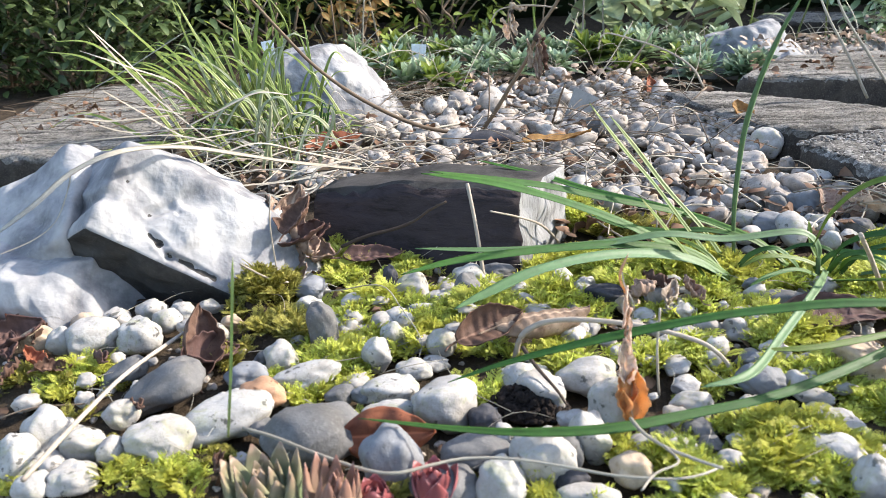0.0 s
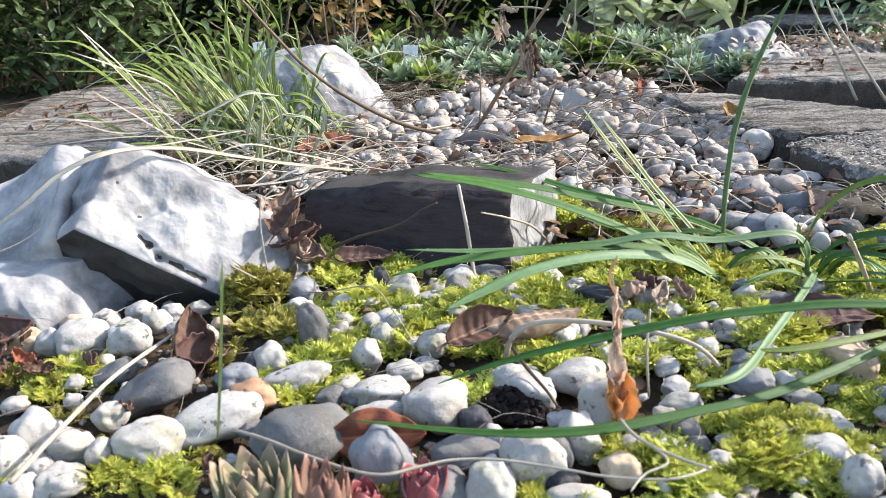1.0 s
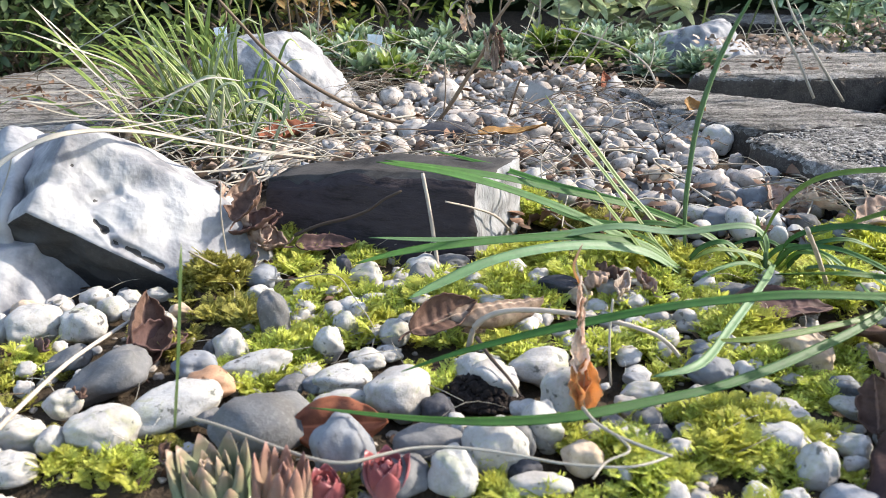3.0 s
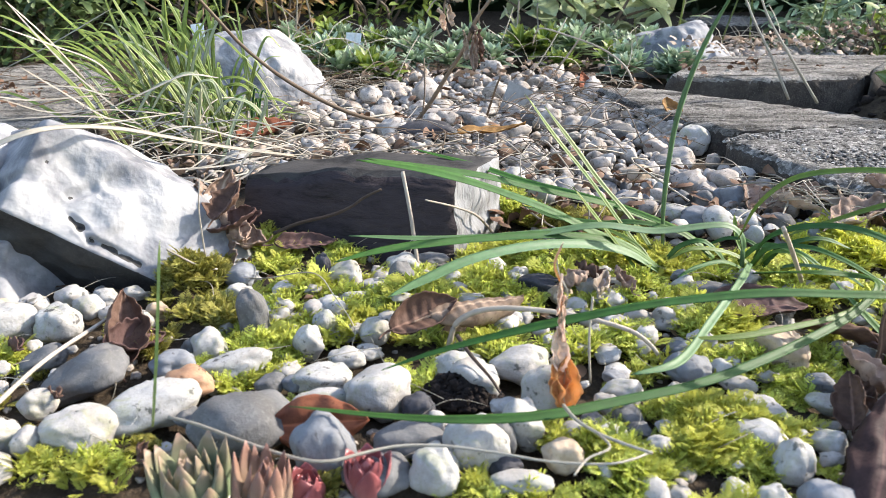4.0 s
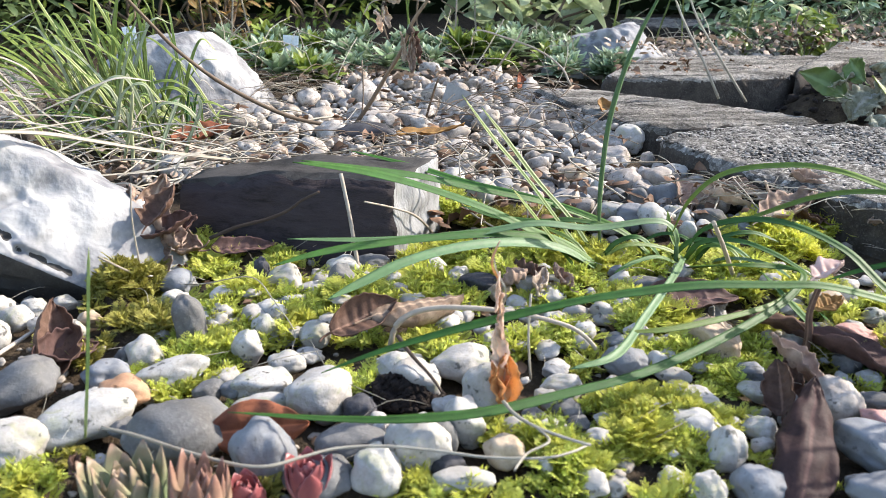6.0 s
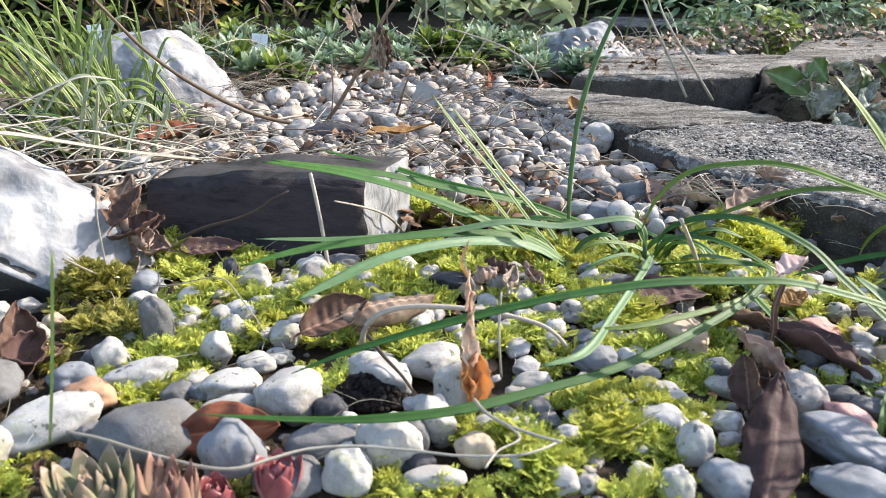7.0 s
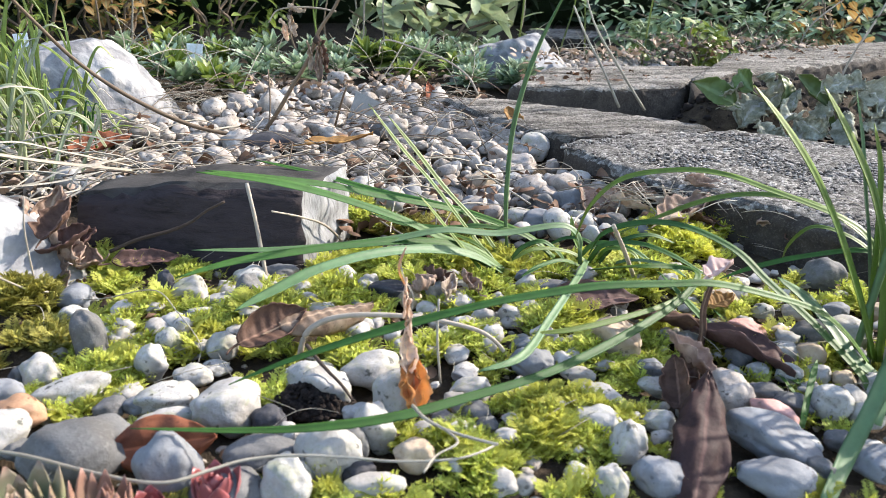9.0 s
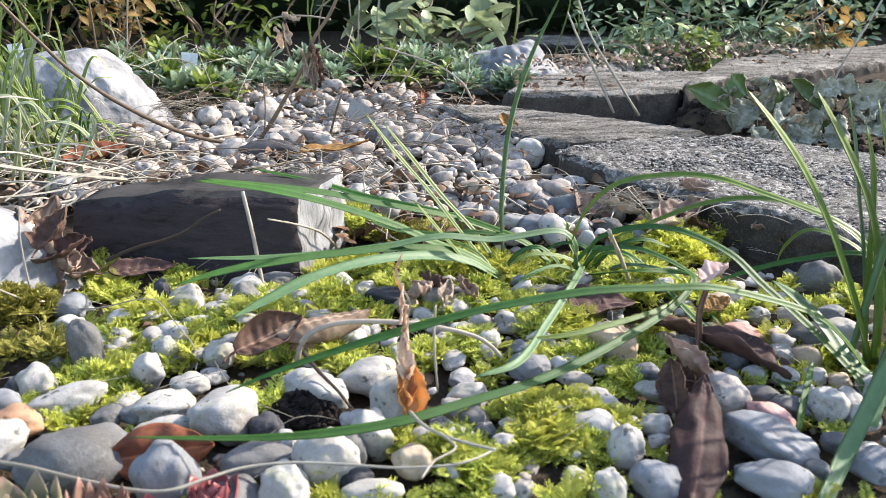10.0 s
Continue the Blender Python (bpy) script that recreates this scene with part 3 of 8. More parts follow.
PEBBLE_WORDS = {
    "white": "smooth off-white pebble bedded in moss", "chalk": "whitish pebble speckled with dark pits",
    "grey": "mid-grey rounded pebble in the moss", "blue": "pale blue-grey rounded pebble in moss",
    "tan": "tan-brown rounded pebble in the bed", "dark": "near-black small flat pebble in moss", "dusty": "dusty beige-grey pebble of the gravel", "rust": "rust-brown smooth pebble in moss", "pink": "dull pink small pebble on soil"}


def pebble(kind, x, y, z, a, b, c, tilt, yaw, shape, level=4, group="pebbles in the moss"):
    key = (kind, shape % 12, level)
    if key not in PEBBLE_MESHES:
        PEBBLE_MESHES[key] = mesh_of("pebble", pebble_mesh(shape % 12 + 1, level), M[kind])
    ob = new("pebble", PEBBLE_MESHES[key])
    z = max(z, ground_z(x, y) + 0.35 * b)
    ob.matrix_basis = pose(x, y, z, 0, -tilt, yaw) @ Matrix.Diagonal((a, c, b, 1))
    PEBS.append((x, y, a, c, radians(yaw), z + b))
    return tagged(ob, PEBBLE_WORDS[kind], "pebble", group)


def leaf_sheet(length, width, curl, bend, seed, ragged=0.12, ribs=7, crumple=0.0):
    """A dry leaf along +y: curled across, bent along, ribbed at its veins, its rim uneven. Also gives its foot and the way back from it."""
    bm = bmesh.new()
    uv = bm.loops.layers.uv.new("uv")
    nu, nv = 16, 34
    grid = []
    for j in range(nv + 1):
        v = j / nv
        w = width / 2 * (math.sin(math.pi * min(1, 0.04 + 0.96 * v)) ** 0.75) * (1.1 - 0.35 * v)
        w = max(w, width * 0.02)
        row = []
        for i in range(nu + 1):
            u = i / nu * 2 - 1
            edge = 1 + ragged * noise.noise((v * 9, u * 0.8 + seed, seed)) * abs(u)
            ang = curl * u
            rad = w * edge
            px = rad * (math.sin(ang) / curl if abs(curl) > 0.05 else u)
            pz = rad * ((1 - math.cos(ang)) / curl if abs(curl) > 0.05 else 0)
            s = (v - 0.5) * length
            vein = abs(math.sin((v * ribs - 0.55 * abs(u)) * math.pi))
            pz += 0.0012 * (vein - 0.5) * (1 - abs(u) * 0.4) - 0.0010 * (1 - min(1, abs(u) * 5))
            pz += 0.0035 * noise.noise((v * 4 + seed, u * 1.6, 0.7 * seed)) * (0.3 + abs(u))
            if crumple:
                pz += crumple * width * (noise.noise((v * 6, u * 2.2 + seed, 3.0)) + 0.6 * (1 - 2 * abs(noise.noise((v * 11 + seed, u * 4, 6.0)))))
                px += crumple * width * 0.7 * noise.noise((v * 7 + seed, u * 2, 9.0))
            a2 = bend * (v - 0.5)
            ly = (s * math.sin(a2) / a2 if abs(a2) > 0.02 else s)
            lz = (s * (1 - math.cos(a2)) / a2 if abs(a2) > 0.02 else 0)
            row.append((bm.verts.new((px, ly, pz + lz)), i / nu, v))
        grid.append(row)
    for j in range(nv):
        for i in range(nu):
            quad = (grid[j][i], grid[j][i + 1], grid[j + 1][i + 1], grid[j + 1][i])
            f = bm.faces.new([q[0] for q in quad])
            for loop, q in zip(f.loops, quad):
                loop[uv].uv = (q[1], q[2])
    foot = grid[0][nu // 2][0].co.copy()
    return bm, foot, (foot - grid[3][nu // 2][0].co).normalized()


def dead_leaf(x, y, z, length, width, yaw, pitch, roll, curl, bend, material, label, seed=0, ragged=0.12, ribs=7, name="dead_leaf", crumple=0.0):
    """A fallen leaf. Parts: blade and stalk."""
    base = thing(name, (0, 0, 0), label, "leaf")
    base.matrix_basis = pose(x, y, z, pitch, roll, yaw)
    bm, mid, back = leaf_sheet(length, width, curl, bend, seed, ragged, ribs, crumple)
    ob = part("leaf_blade", bm, material, base)
    mod = ob.modifiers.new("thickness", "SOLIDIFY")
    mod.thickness = 0.0005
    stalk = [mid - back * 0.002, mid + back * length * 0.1, mid + back * length * 0.2 + Vector((0.002, 0, 0.002))]
    part("leaf_stalk", tube(stalk, 0.0008, 0.0005, n=7), material, base)
    return base


def papery_husk(x, y, z):
    """A dry flower husk: folded orange bracts below, a pale torn veil above them."""
    base = thing("seed_husk", (x, y, z), "papery orange seed husk with a pale torn veil", "seed head")
    for k, (length, width, yaw, lean, at, kind, crumple) in enumerate((
            (0.027, 0.017, 10, 84, (0.001, 0.0, 0.012), "husk", 0.06), (0.024, 0.015, 50, 82, (-0.001, 0.001, 0.012), "husk", 0.06),
            (0.022, 0.013, -35, 86, (0.0005, 0.002, 0.015), "husk", 0.08), (0.020, 0.011, 15, 80, (-0.003, 0.0, 0.029), "husk_pale", 0.12),
            (0.022, 0.0042, 30, 86, (-0.0015, 0.001, 0.043), "husk_pale", 0.2), (0.018, 0.0022, -20, 80, (-0.003, 0.0, 0.055), "husk_pale", 0.2))):
        bm = leaf_sheet(length, width, 1.0, 0.4, 60 + k, 0.22, 3, crumple)[0]
        ob = part("bract", bm, M[kind], base, "pale torn veil" if kind == "husk_pale" else "folded orange bract")
        ob.matrix_basis = pose(*at, lean, 0, yaw)
        ob.modifiers.new("thickness", "SOLIDIFY").thickness = 0.0003
    return base


def clump(label, category, place, name="bulb_plant"):
    return thing(name, place, label, category)


def leaf(plant, width, points, kind="blade", tip=0.3, fold=0.3, label="", name="leaf"):
    o = plant.matrix_basis.translation
    r = sum(points[0]) * 91
    return part(name, sweep(points, width / 2, width * 0.10, o, tip=tip, fold=fold, wave=0.12, seed=r), M[kind], plant, label)


def stem(points, r0, r1, kind, label, category="twig", name="twig", group=""):
    o = points[0]
    ob = new(name, mesh_of(name, tube(points, r0, r1, o, seed=sum(o) * 77), M[kind]))
    ob.matrix_basis = Matrix.Translation(o)
    return tagged(ob, label, category, group)


def straw(points, width, kind="straw", label="bleached dry grass blade lying over the bed", name="straw"):
    o = points[0]
    ob = new(name, mesh_of(name, sweep(points, width / 2, width * 0.16, o, tip=0.10, fold=0.35, wave=0.25, seed=sum(o) * 31), M[kind]))
    ob.matrix_basis = Matrix.Translation(o)
    return tagged(ob, label, "grass blade", "dry blades")


def fleshy_leaf(length, width, thick, cup=0.3, n=8, point=1.0):
    """A succulent leaf along +y: thick, cupped, ending in a point."""
    bm = bmesh.new()
    uv = bm.loops.layers.uv.new("uv")
    rings = []
    for k in range(n + 1):
        v = k / n
        w = width / 2 * (0.45 + 0.85 * math.sin(math.pi * (0.12 + 0.62 * v))) * max(0.02, (1 - v ** (2.5 * point))) ** 0.7
        t = thick * (1 - 0.6 * v) * max(0.04, 1 - v ** 3)
        z = cup * length * v * v
        ring = []
        for i in range(10):
            a = 2 * math.pi * i / 10
            cx, sz = math.cos(a), math.sin(a)
            ring.append((bm.verts.new((cx * w, v * length, z + sz * t * (0.35 if sz > 0 else 0.9) + 0.25 * w * cx * cx)), i / 10, v))
        rings.append(ring)
    for r, s in zip(rings, rings[1:]):
        for i in range(10):
            j = (i + 1) % 10
            quad = (r[i], r[j], s[j], s[i])
            f = bm.faces.new([q[0] for q in quad])
            for loop, q in zip(f.loops, quad):
                loop[uv].uv = (q[1], q[2])
    bm.faces.new([q[0] for q in rings[-1]])
    bm.faces.new([q[0] for q in rings[0]][::-1])
    bmesh.ops.recalc_face_normals(bm, faces=bm.faces)
    return bm


def houseleek(x, y, z, radius, leaves, kind, label, seed, open_angle=1.0, lean=(0, 0), wide=1.0, low=12):
    plant = thing("houseleek", (0, 0, 0), label, "succulent")
    plant.matrix_basis = pose(x, y, z, lean[0], lean[1], 0)
    r = random.Random(seed)
    me = [mesh_of("leaf", fleshy_leaf(radius, radius * w * wide, radius * 0.24, 0.30, point=p), M[kind]) for w, p in ((0.40, 0.9), (0.36, 0.8), (0.44, 1.0))]
    for k in range(leaves):
        f = k / leaves
        ob = new("leaf", me[k % 3])
        ob.parent = plant
        rise = radians(low + (80 - low) * (1 - f) * open_angle + r.uniform(-6, 6))
        s = 0.55 + 0.5 * f + r.uniform(-0.05, 0.05)
        ob.matrix_basis = Matrix.Translation((0, 0, radius * 0.30 * (1 - f))) @ Matrix.Rotation(k * 2.39996 + r.uniform(-0.1, 0.1), 4, "Z") @ Matrix.Translation((0, radius * 0.10 * f, 0)) @ Matrix.Rotation(rise, 4, "X") @ Matrix.Scale(s, 4)
    return plant


# ---- small growth: prototypes for moss, leaves and straw ----
def moss_shoot(seed):
    """A feathery shoot 1 unit long: a bent main stem and two side stems, each with pointed leaves all round."""
    r = random.Random(seed)
    v, f, u = [], [], []

    def spray(start, way, length, n, low):
        droop = Vector((r.uniform(-0.2, 0.2), r.uniform(-0.2, 0.2), -0.25)) * length
        for k in range(n):
            q = (k + 0.5) / n
            c = start + way * (q * length) + droop * q * q
            a = k * 2.2 + r.uniform(-0.4, 0.4)
            ln = 0.40 * (1.15 - 0.7 * q) * r.uniform(0.8, 1.2)
            x = way.orthogonal().normalized()
            y = way.cross(x)
            ring = x * math.cos(a) + y * math.sin(a)
            out = (ring + way * 0.9).normalized()
            side = way.cross(ring).normalized() * ln * 0.16
            i = len(v)
            m = c + out * ln * 0.45
            v.extend([tuple(c), tuple(m - side), tuple(c + out * ln), tuple(m + side)])
            f.append((i, i + 1, i + 2, i + 3))
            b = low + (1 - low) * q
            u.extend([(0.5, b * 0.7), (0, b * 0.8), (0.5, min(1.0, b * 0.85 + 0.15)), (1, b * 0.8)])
    up = Vector((r.uniform(-0.2, 0.2), 0.35, 1)).normalized()
    spray(Vector((0, 0, 0)), up, 1.0, 13, 0.0)
    for sgn in (-1, 1):
        spray(up * r.uniform(0.3, 0.5), Vector((sgn * 0.9, r.uniform(-0.2, 0.5), 0.65)).normalized(), 0.55, 6, 0.35)
    return np.array(v), f, np.array(u)


def moss_frond(seed):
    """A flat fern-like moss frond 1 unit long that rises and leans over, with pinnate side leaves."""
    r = random.Random(seed)
    v, f, u = [], [], []
    n = 11
    lean = r.uniform(0.5, 1.1)
    prev = None
    for k in range(n + 1):
        q = k / n
        c = Vector((0.05 * math.sin(q * 4 + seed), math.sin(q * lean) / lean * 0.9 * q ** 0.3, 0.62 * q * (1 - 0.35 * lean * q)))
        way = Vector((0, 1 - 0.4 * q, 0.65 - 0.7 * lean * q)).normalized()
        w = 0.018 * (1 - 0.6 * q)
        i = len(v)
        v += [(c.x - w, c.y, c.z), (c.x + w, c.y, c.z)]
        u += [(0.4, q * 0.5), (0.6, q * 0.5)]
        if prev is not None:
            f.append((prev, prev + 1, i + 1, i))
        prev = i
        if k == 0:
            continue
        ln = 0.42 * math.sin(math.pi * (0.22 + 0.72 * q)) * r.uniform(0.85, 1.1)
        for sgn in (-1, 1):
            out = (Vector((sgn, 0, 0.12)) + way * r.uniform(0.6, 0.95)).normalized()
            side = out.cross(Vector((0, -0.2, 1))).normalized() * ln * 0.13
            for part_of, size in ((0.0, 1.0), (0.45, 0.5)):
                root = c + out * ln * part_of
                dirn = out if part_of == 0 else (out + way * 1.1).normalized()
                i = len(v)
                m = root + dirn * ln * size * 0.4
                v += [tuple(root), tuple(m - side * size), tuple(root + dirn * ln * size + Vector((0, 0, -0.04))), tuple(m + side * size)]
                f.append((i, i + 1, i + 2, i + 3))
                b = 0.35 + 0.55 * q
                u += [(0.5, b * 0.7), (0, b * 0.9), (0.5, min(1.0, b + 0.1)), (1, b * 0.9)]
    return np.array(v), f, np.array(u)


def small_leaf(seed, wide=0.4):
    """A single leaf along +y, folded at its midrib, 1 unit long."""
    r = random.Random(seed)
    d = r.uniform(0.10, 0.25)
    v, u, f = [], [], []
    for k, (q, w) in enumerate(((0, 0.05), (0.3, 0.85), (0.62, 0.9), (0.86, 0.5), (1.0, 0.04))):
        z = -d * q * q
        v += [(-wide / 2 * w, q, z + 0.06 * w), (0, q, z), (wide / 2 * w, q, z + 0.06 * w)]
        u += [(0, q), (0.5, q), (1, q)]
    for k in range(4):
        a = 3 * k
        f += [(a, a + 1, a + 4, a + 3), (a + 1, a + 2, a + 5, a + 4)]
    return np.array(v), f, np.array(u)


def thin_straw(seed):
    """A bent dry stalk, three-sided, 1 unit long, lying along x."""
    r = random.Random(seed)
    a, b, c = r.uniform(-0.25, 0.25), r.uniform(0.0, 0.16), r.uniform(1, 2.5)
    v, f, u = [], [], []
    n = 7
    for k in range(n):
        q = k / (n - 1)
        p = (q - 0.5, a * math.sin(q * c * 1.6), b * math.sin(q * math.pi))
        for j in range(3):
            g = 2 * math.pi * j / 3
            v.append((p[0], p[1] + 0.007 * math.cos(g), p[2] + 0.007 * math.sin(g)))
            u.append((j / 3, q))
    for k in range(n - 1):
        for j in range(3):
            f.append((3 * k + j, 3 * k + (j + 1) % 3, 3 * k + 3 + (j + 1) % 3, 3 * k + 3 + j))
    return np.array(v), f, np.array(u)


def in_pebble(x, y, k=0.85):
    for px, py, a, c, yaw, top in PEBS:
        dx, dy = x - px, y - py
        if abs(dx) > 0.06 or abs(dy) > 0.06:
            continue
        ux = dx * math.cos(yaw) + dy * math.sin(yaw)
        uy = -dx * math.sin(yaw) + dy * math.cos(yaw)
        if (ux / a) ** 2 + (uy / c) ** 2 < k * k:
            return True
    return False


def moss(beds, kind, label, per_cm2, size, seed):
    r = random.Random(seed)
    protos = [moss_shoot(seed + i) for i in range(3)] + [moss_frond(seed + i) for i in range(4)]
    places = []
    for x, y, rx, ry, h, _ in beds:
        for _ in range(int(math.pi * rx * ry * 1e4 * per_cm2)):
            a, q = r.uniform(0, 2 * math.pi), math.sqrt(r.random())
            q *= 0.86 + 0.28 * r.random()
            px, py = x + rx * q * math.cos(a), y + ry * q * math.sin(a)
            thick = noise.noise((px * 42, py * 42, seed)) + 0.4 * noise.noise((px * 110, py * 110, seed + 4))
            thick += 0.45 * noise.noise((px * 17, py * 17, seed + 8))
            if thick < -0.13 + 0.5 * max(0, q - 0.75) or in_pebble(px, py, 0.97):
                continue
            which = r.choice((0, 1, 2, 0, 1, 2, 3, 4, 5, 6, 3, 4, 5, 6))
            s = size * r.uniform(0.55, 1.2) * (1 + 0.55 * thick) * min(1.0, max(0.72, 0.72 + (py - 0.30) * 4))
            tilt = r.uniform(-0.9, 0.9) if which < 3 else r.uniform(-0.2, 0.6)
            places.append((which, turn_mat(px, py, ground_z(px, py) + 0.004 * thick, r.uniform(0, 6.28), tilt, s * (1.0 if which < 3 else 1.15))))
    return stuff_mesh("moss", protos, places, M[kind], label, "moss")


def in_poly(x, y, poly):
    inside = False
    for (x0, y0), (x1, y1) in zip(poly, poly[1:] + poly[:1]):
        if (y0 > y) != (y1 > y) and x < (x1 - x0) * (y - y0) / (y1 - y0) + x0:
            inside = not inside
    return inside


def gravel_bed(poly, count_things, total, seed):
    """Pebbles heaped over a patch: the nearest ones things, the rest one mesh."""
    r = random.Random(seed)
    x0, x1 = min(p[0] for p in poly), max(p[0] for p in poly)
    y0, y1 = min(p[1] for p in poly), max(p[1] for p in poly)
    spots, tries = [], 0
    cells = {}
    while len(spots) < total and tries < 60000:
        tries += 1
        x, y = r.uniform(x0, x1), r.uniform(y0, y1)
        if not in_poly(x, y, poly) or in_pebble(x, y, 1.0):
            continue
        a = r.choice((0.004, 0.006, 0.008, 0.010, 0.012, 0.015, 0.019)) * r.uniform(0.75, 1.25)
        a *= 0.72 if y < 0.86 else 1.0
        key = (int(x / 0.03), int(y / 0.03))
        near = [s for i in (-1, 0, 1) for j in (-1, 0, 1) for s in cells.get((key[0] + i, key[1] + j), ())]
        if any((x - s[0]) ** 2 + (y - s[1]) ** 2 < (0.74 * (a + s[2])) ** 2 for s in near):
            continue
        spots.append((x, y, a))
        cells.setdefault(key, []).append((x, y, a))
    spots.sort(key=lambda s: s[1] - s[2] * 9)
    kinds = ("dusty", "dusty", "dusty", "white", "chalk", "dusty", "tan", "grey", "white", "blue", "dusty", "white", "grey")
    rest = []
    for k, (x, y, a) in enumerate(spots):
        b, c = a * r.uniform(0.55, 0.9), a * r.uniform(0.6, 1.0)
        z = ground_z(x, y) + b * r.uniform(0.4, 1.1) + 0.006 + 0.006 * noise.noise((x * 16, y * 16, 4.0))
        if k < count_things:
            pebble(r.choice(kinds), x, y, z, a, b, c, r.uniform(-50, 50), r.uniform(0, 360), r.randrange(12), 3, "pebbles of the gravel patch")
        else:
            rest.append((r.randrange(5), turn_mat(x, y, z, r.uniform(0, 6.28), r.uniform(-0.8, 0.8), a, r.uniform(-0.8, 0.8))))
    protos = []
    for i, (seed, wide, high) in enumerate(((1, 0.9, 0.6), (5, 0.7, 0.7), (9, 0.85, 0.5), (3, 0.8, 0.7), (13, 0.75, 0.55))):
        bm = pebble_mesh(seed, 3)
        for p in bm.verts:
            p.co *= 1 + 0.22 * noise.noise(p.co * 1.9 + Vector((seed, 0, 0))) + 0.10 * noise.noise(p.co * 4.5 + Vector((0, seed, 0)))
        v = np.array([p.co[:] for p in bm.verts]) * np.array((1.0, wide, high))
        f = [tuple(q.index for q in face.verts) for face in bm.faces]
        bm.free()
        protos.append((v, f, np.zeros((len(v), 2))))
    return rest, protos


def rosette(name, radius, leaves, wide, kind, seed):
    """A low cushion of spoon-shaped leaves, one mesh."""
    r = random.Random(seed)
    protos = [small_leaf(seed + i, wide) for i in range(4)]
    places = []
    for k in range(leaves):
        f = (k + 0.5) / leaves
        places.append((k % 4, turn_mat(r.gauss(0, radius * 0.10), r.gauss(0, radius * 0.10), radius * 0.3 * (1 - f) + 0.004, k * 2.39996 + r.uniform(-0.3, 0.3), radians(75 * (1 - f) + r.uniform(0, 18)), radius * (0.45 + 0.5 * f) * r.uniform(0.8, 1.15))))
    ob = stuff_mesh(name, protos, places, M[kind], "", "")
    for key in ("kind",):
        del ob[key]
    return ob


def bush(name, centre, size, leaves, leaf_size, kind, label, seed, wide=0.45, stems=9):
    """A shrub: bare stems from the ground and many single leaves, gaps between."""
    base = thing(name, centre, label, "shrub")
    r = random.Random(seed)
    for _ in range(stems):
        a, h = r.uniform(0, 6.28), r.uniform(0.5, 1.0) * size[2]
        d = Vector((math.cos(a) * size[0] * r.uniform(0.2, 0.9), math.sin(a) * size[1] * r.uniform(0.2, 0.9), h))
        pts = [Vector((d.x * 0.1, d.y * 0.1, -0.01)), d * 0.4 + Vector((r.gauss(0, 0.02), r.gauss(0, 0.02), h * 0.1)), d * 0.75, d]
        part("stem", tube(pts, 0.0045, 0.0015, n=10, sides=5), M["twig"], base)
    protos = [small_leaf(seed + i, wide) for i in range(4)]
    places = []
    for k in range(leaves):
        while True:
            p = Vector((r.uniform(-1, 1), r.uniform(-1, 1), r.uniform(0, 1)))
            if p.x ** 2 + p.y ** 2 + (p.z * 2 - 1) ** 2 * 0.8 < 1.05 and noise.noise((p.x * size[0] * 9, p.y * size[1] * 9, p.z * size[2] * 9 + seed)) > -0.12:
                break
        places.append((k % 4, turn_mat(p.x * size[0], p.y * size[1], p.z * size[2], r.uniform(0, 6.28), r.uniform(-0.9, 0.9), leaf_size * r.uniform(0.6, 1.3), r.uniform(-0.7, 0.7))))
    ob = stuff_mesh("foliage", protos, places, M[kind], "", "")
    ob.parent = base
    return base


def slate_block(x, y, yaw, length, depth, height):
    """A split block of slate: near-black face, broken end painted pale as if sunlit, layers showing."""
    bm = bmesh.new()
    bmesh.ops.create_cube(bm, size=1)
    bmesh.ops.subdivide_edges(bm, edges=bm.edges, cuts=19, use_grid_fill=True)
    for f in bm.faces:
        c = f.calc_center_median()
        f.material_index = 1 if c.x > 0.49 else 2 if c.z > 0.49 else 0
    for v in bm.verts:
        p = v.co + Vector((0.5, 0.5, 0.5))
        u = p.x
        top = height * (0.80 + 0.26 * min(1.0, u * 2.2) - 0.05 * u)
        front = 0.010 * math.sin(u * 2.4) - 0.012 * p.z
        q = Vector((u * (length + 0.022 * p.y - 0.004 * p.z) , p.y * depth * (0.8 + 0.25 * u) - front * (1 - p.y), p.z * (top + 0.014) - 0.014))
        if p.x > 0.97:
            q.x += 0.004 * noise.noise((p.y * 4, p.z * 5, 1.0))
        step = math.floor(p.z * 7 + noise.noise((u * 3, p.y * 2, 0))) * 0.0012
        q.y += step * (1 - p.y) + 0.003 * noise.noise(q * 30)
        q.z += 0.004 * noise.noise((q.x * 22, q.y * 22, 4.0)) * p.z
        q += Vector([noise.noise(q * 90 + Vector((9 * i, 0, 0))) for i in range(3)]) * 0.0009
        if p.z > 0.93 and p.y < 0.08:
            q.z -= 0.0022 + 0.007 * max(0.0, noise.noise((u * 17, 2.0, 5.0)))
            q.y += 0.002 + 0.006 * max(0.0, noise.noise((u * 23, 7.0, 5.0)))
        v.co = q
    bmesh.ops.recalc_face_normals(bm, faces=bm.faces)
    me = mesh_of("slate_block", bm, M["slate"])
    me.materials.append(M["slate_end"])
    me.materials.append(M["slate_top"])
    ob = new("slate_block", me)
    ob.matrix_basis = pose(x, y, 0, 0, 0, yaw)
    return tagged(ob, "near-black split slate block, its broken end painted pale as sunlit", "stone")


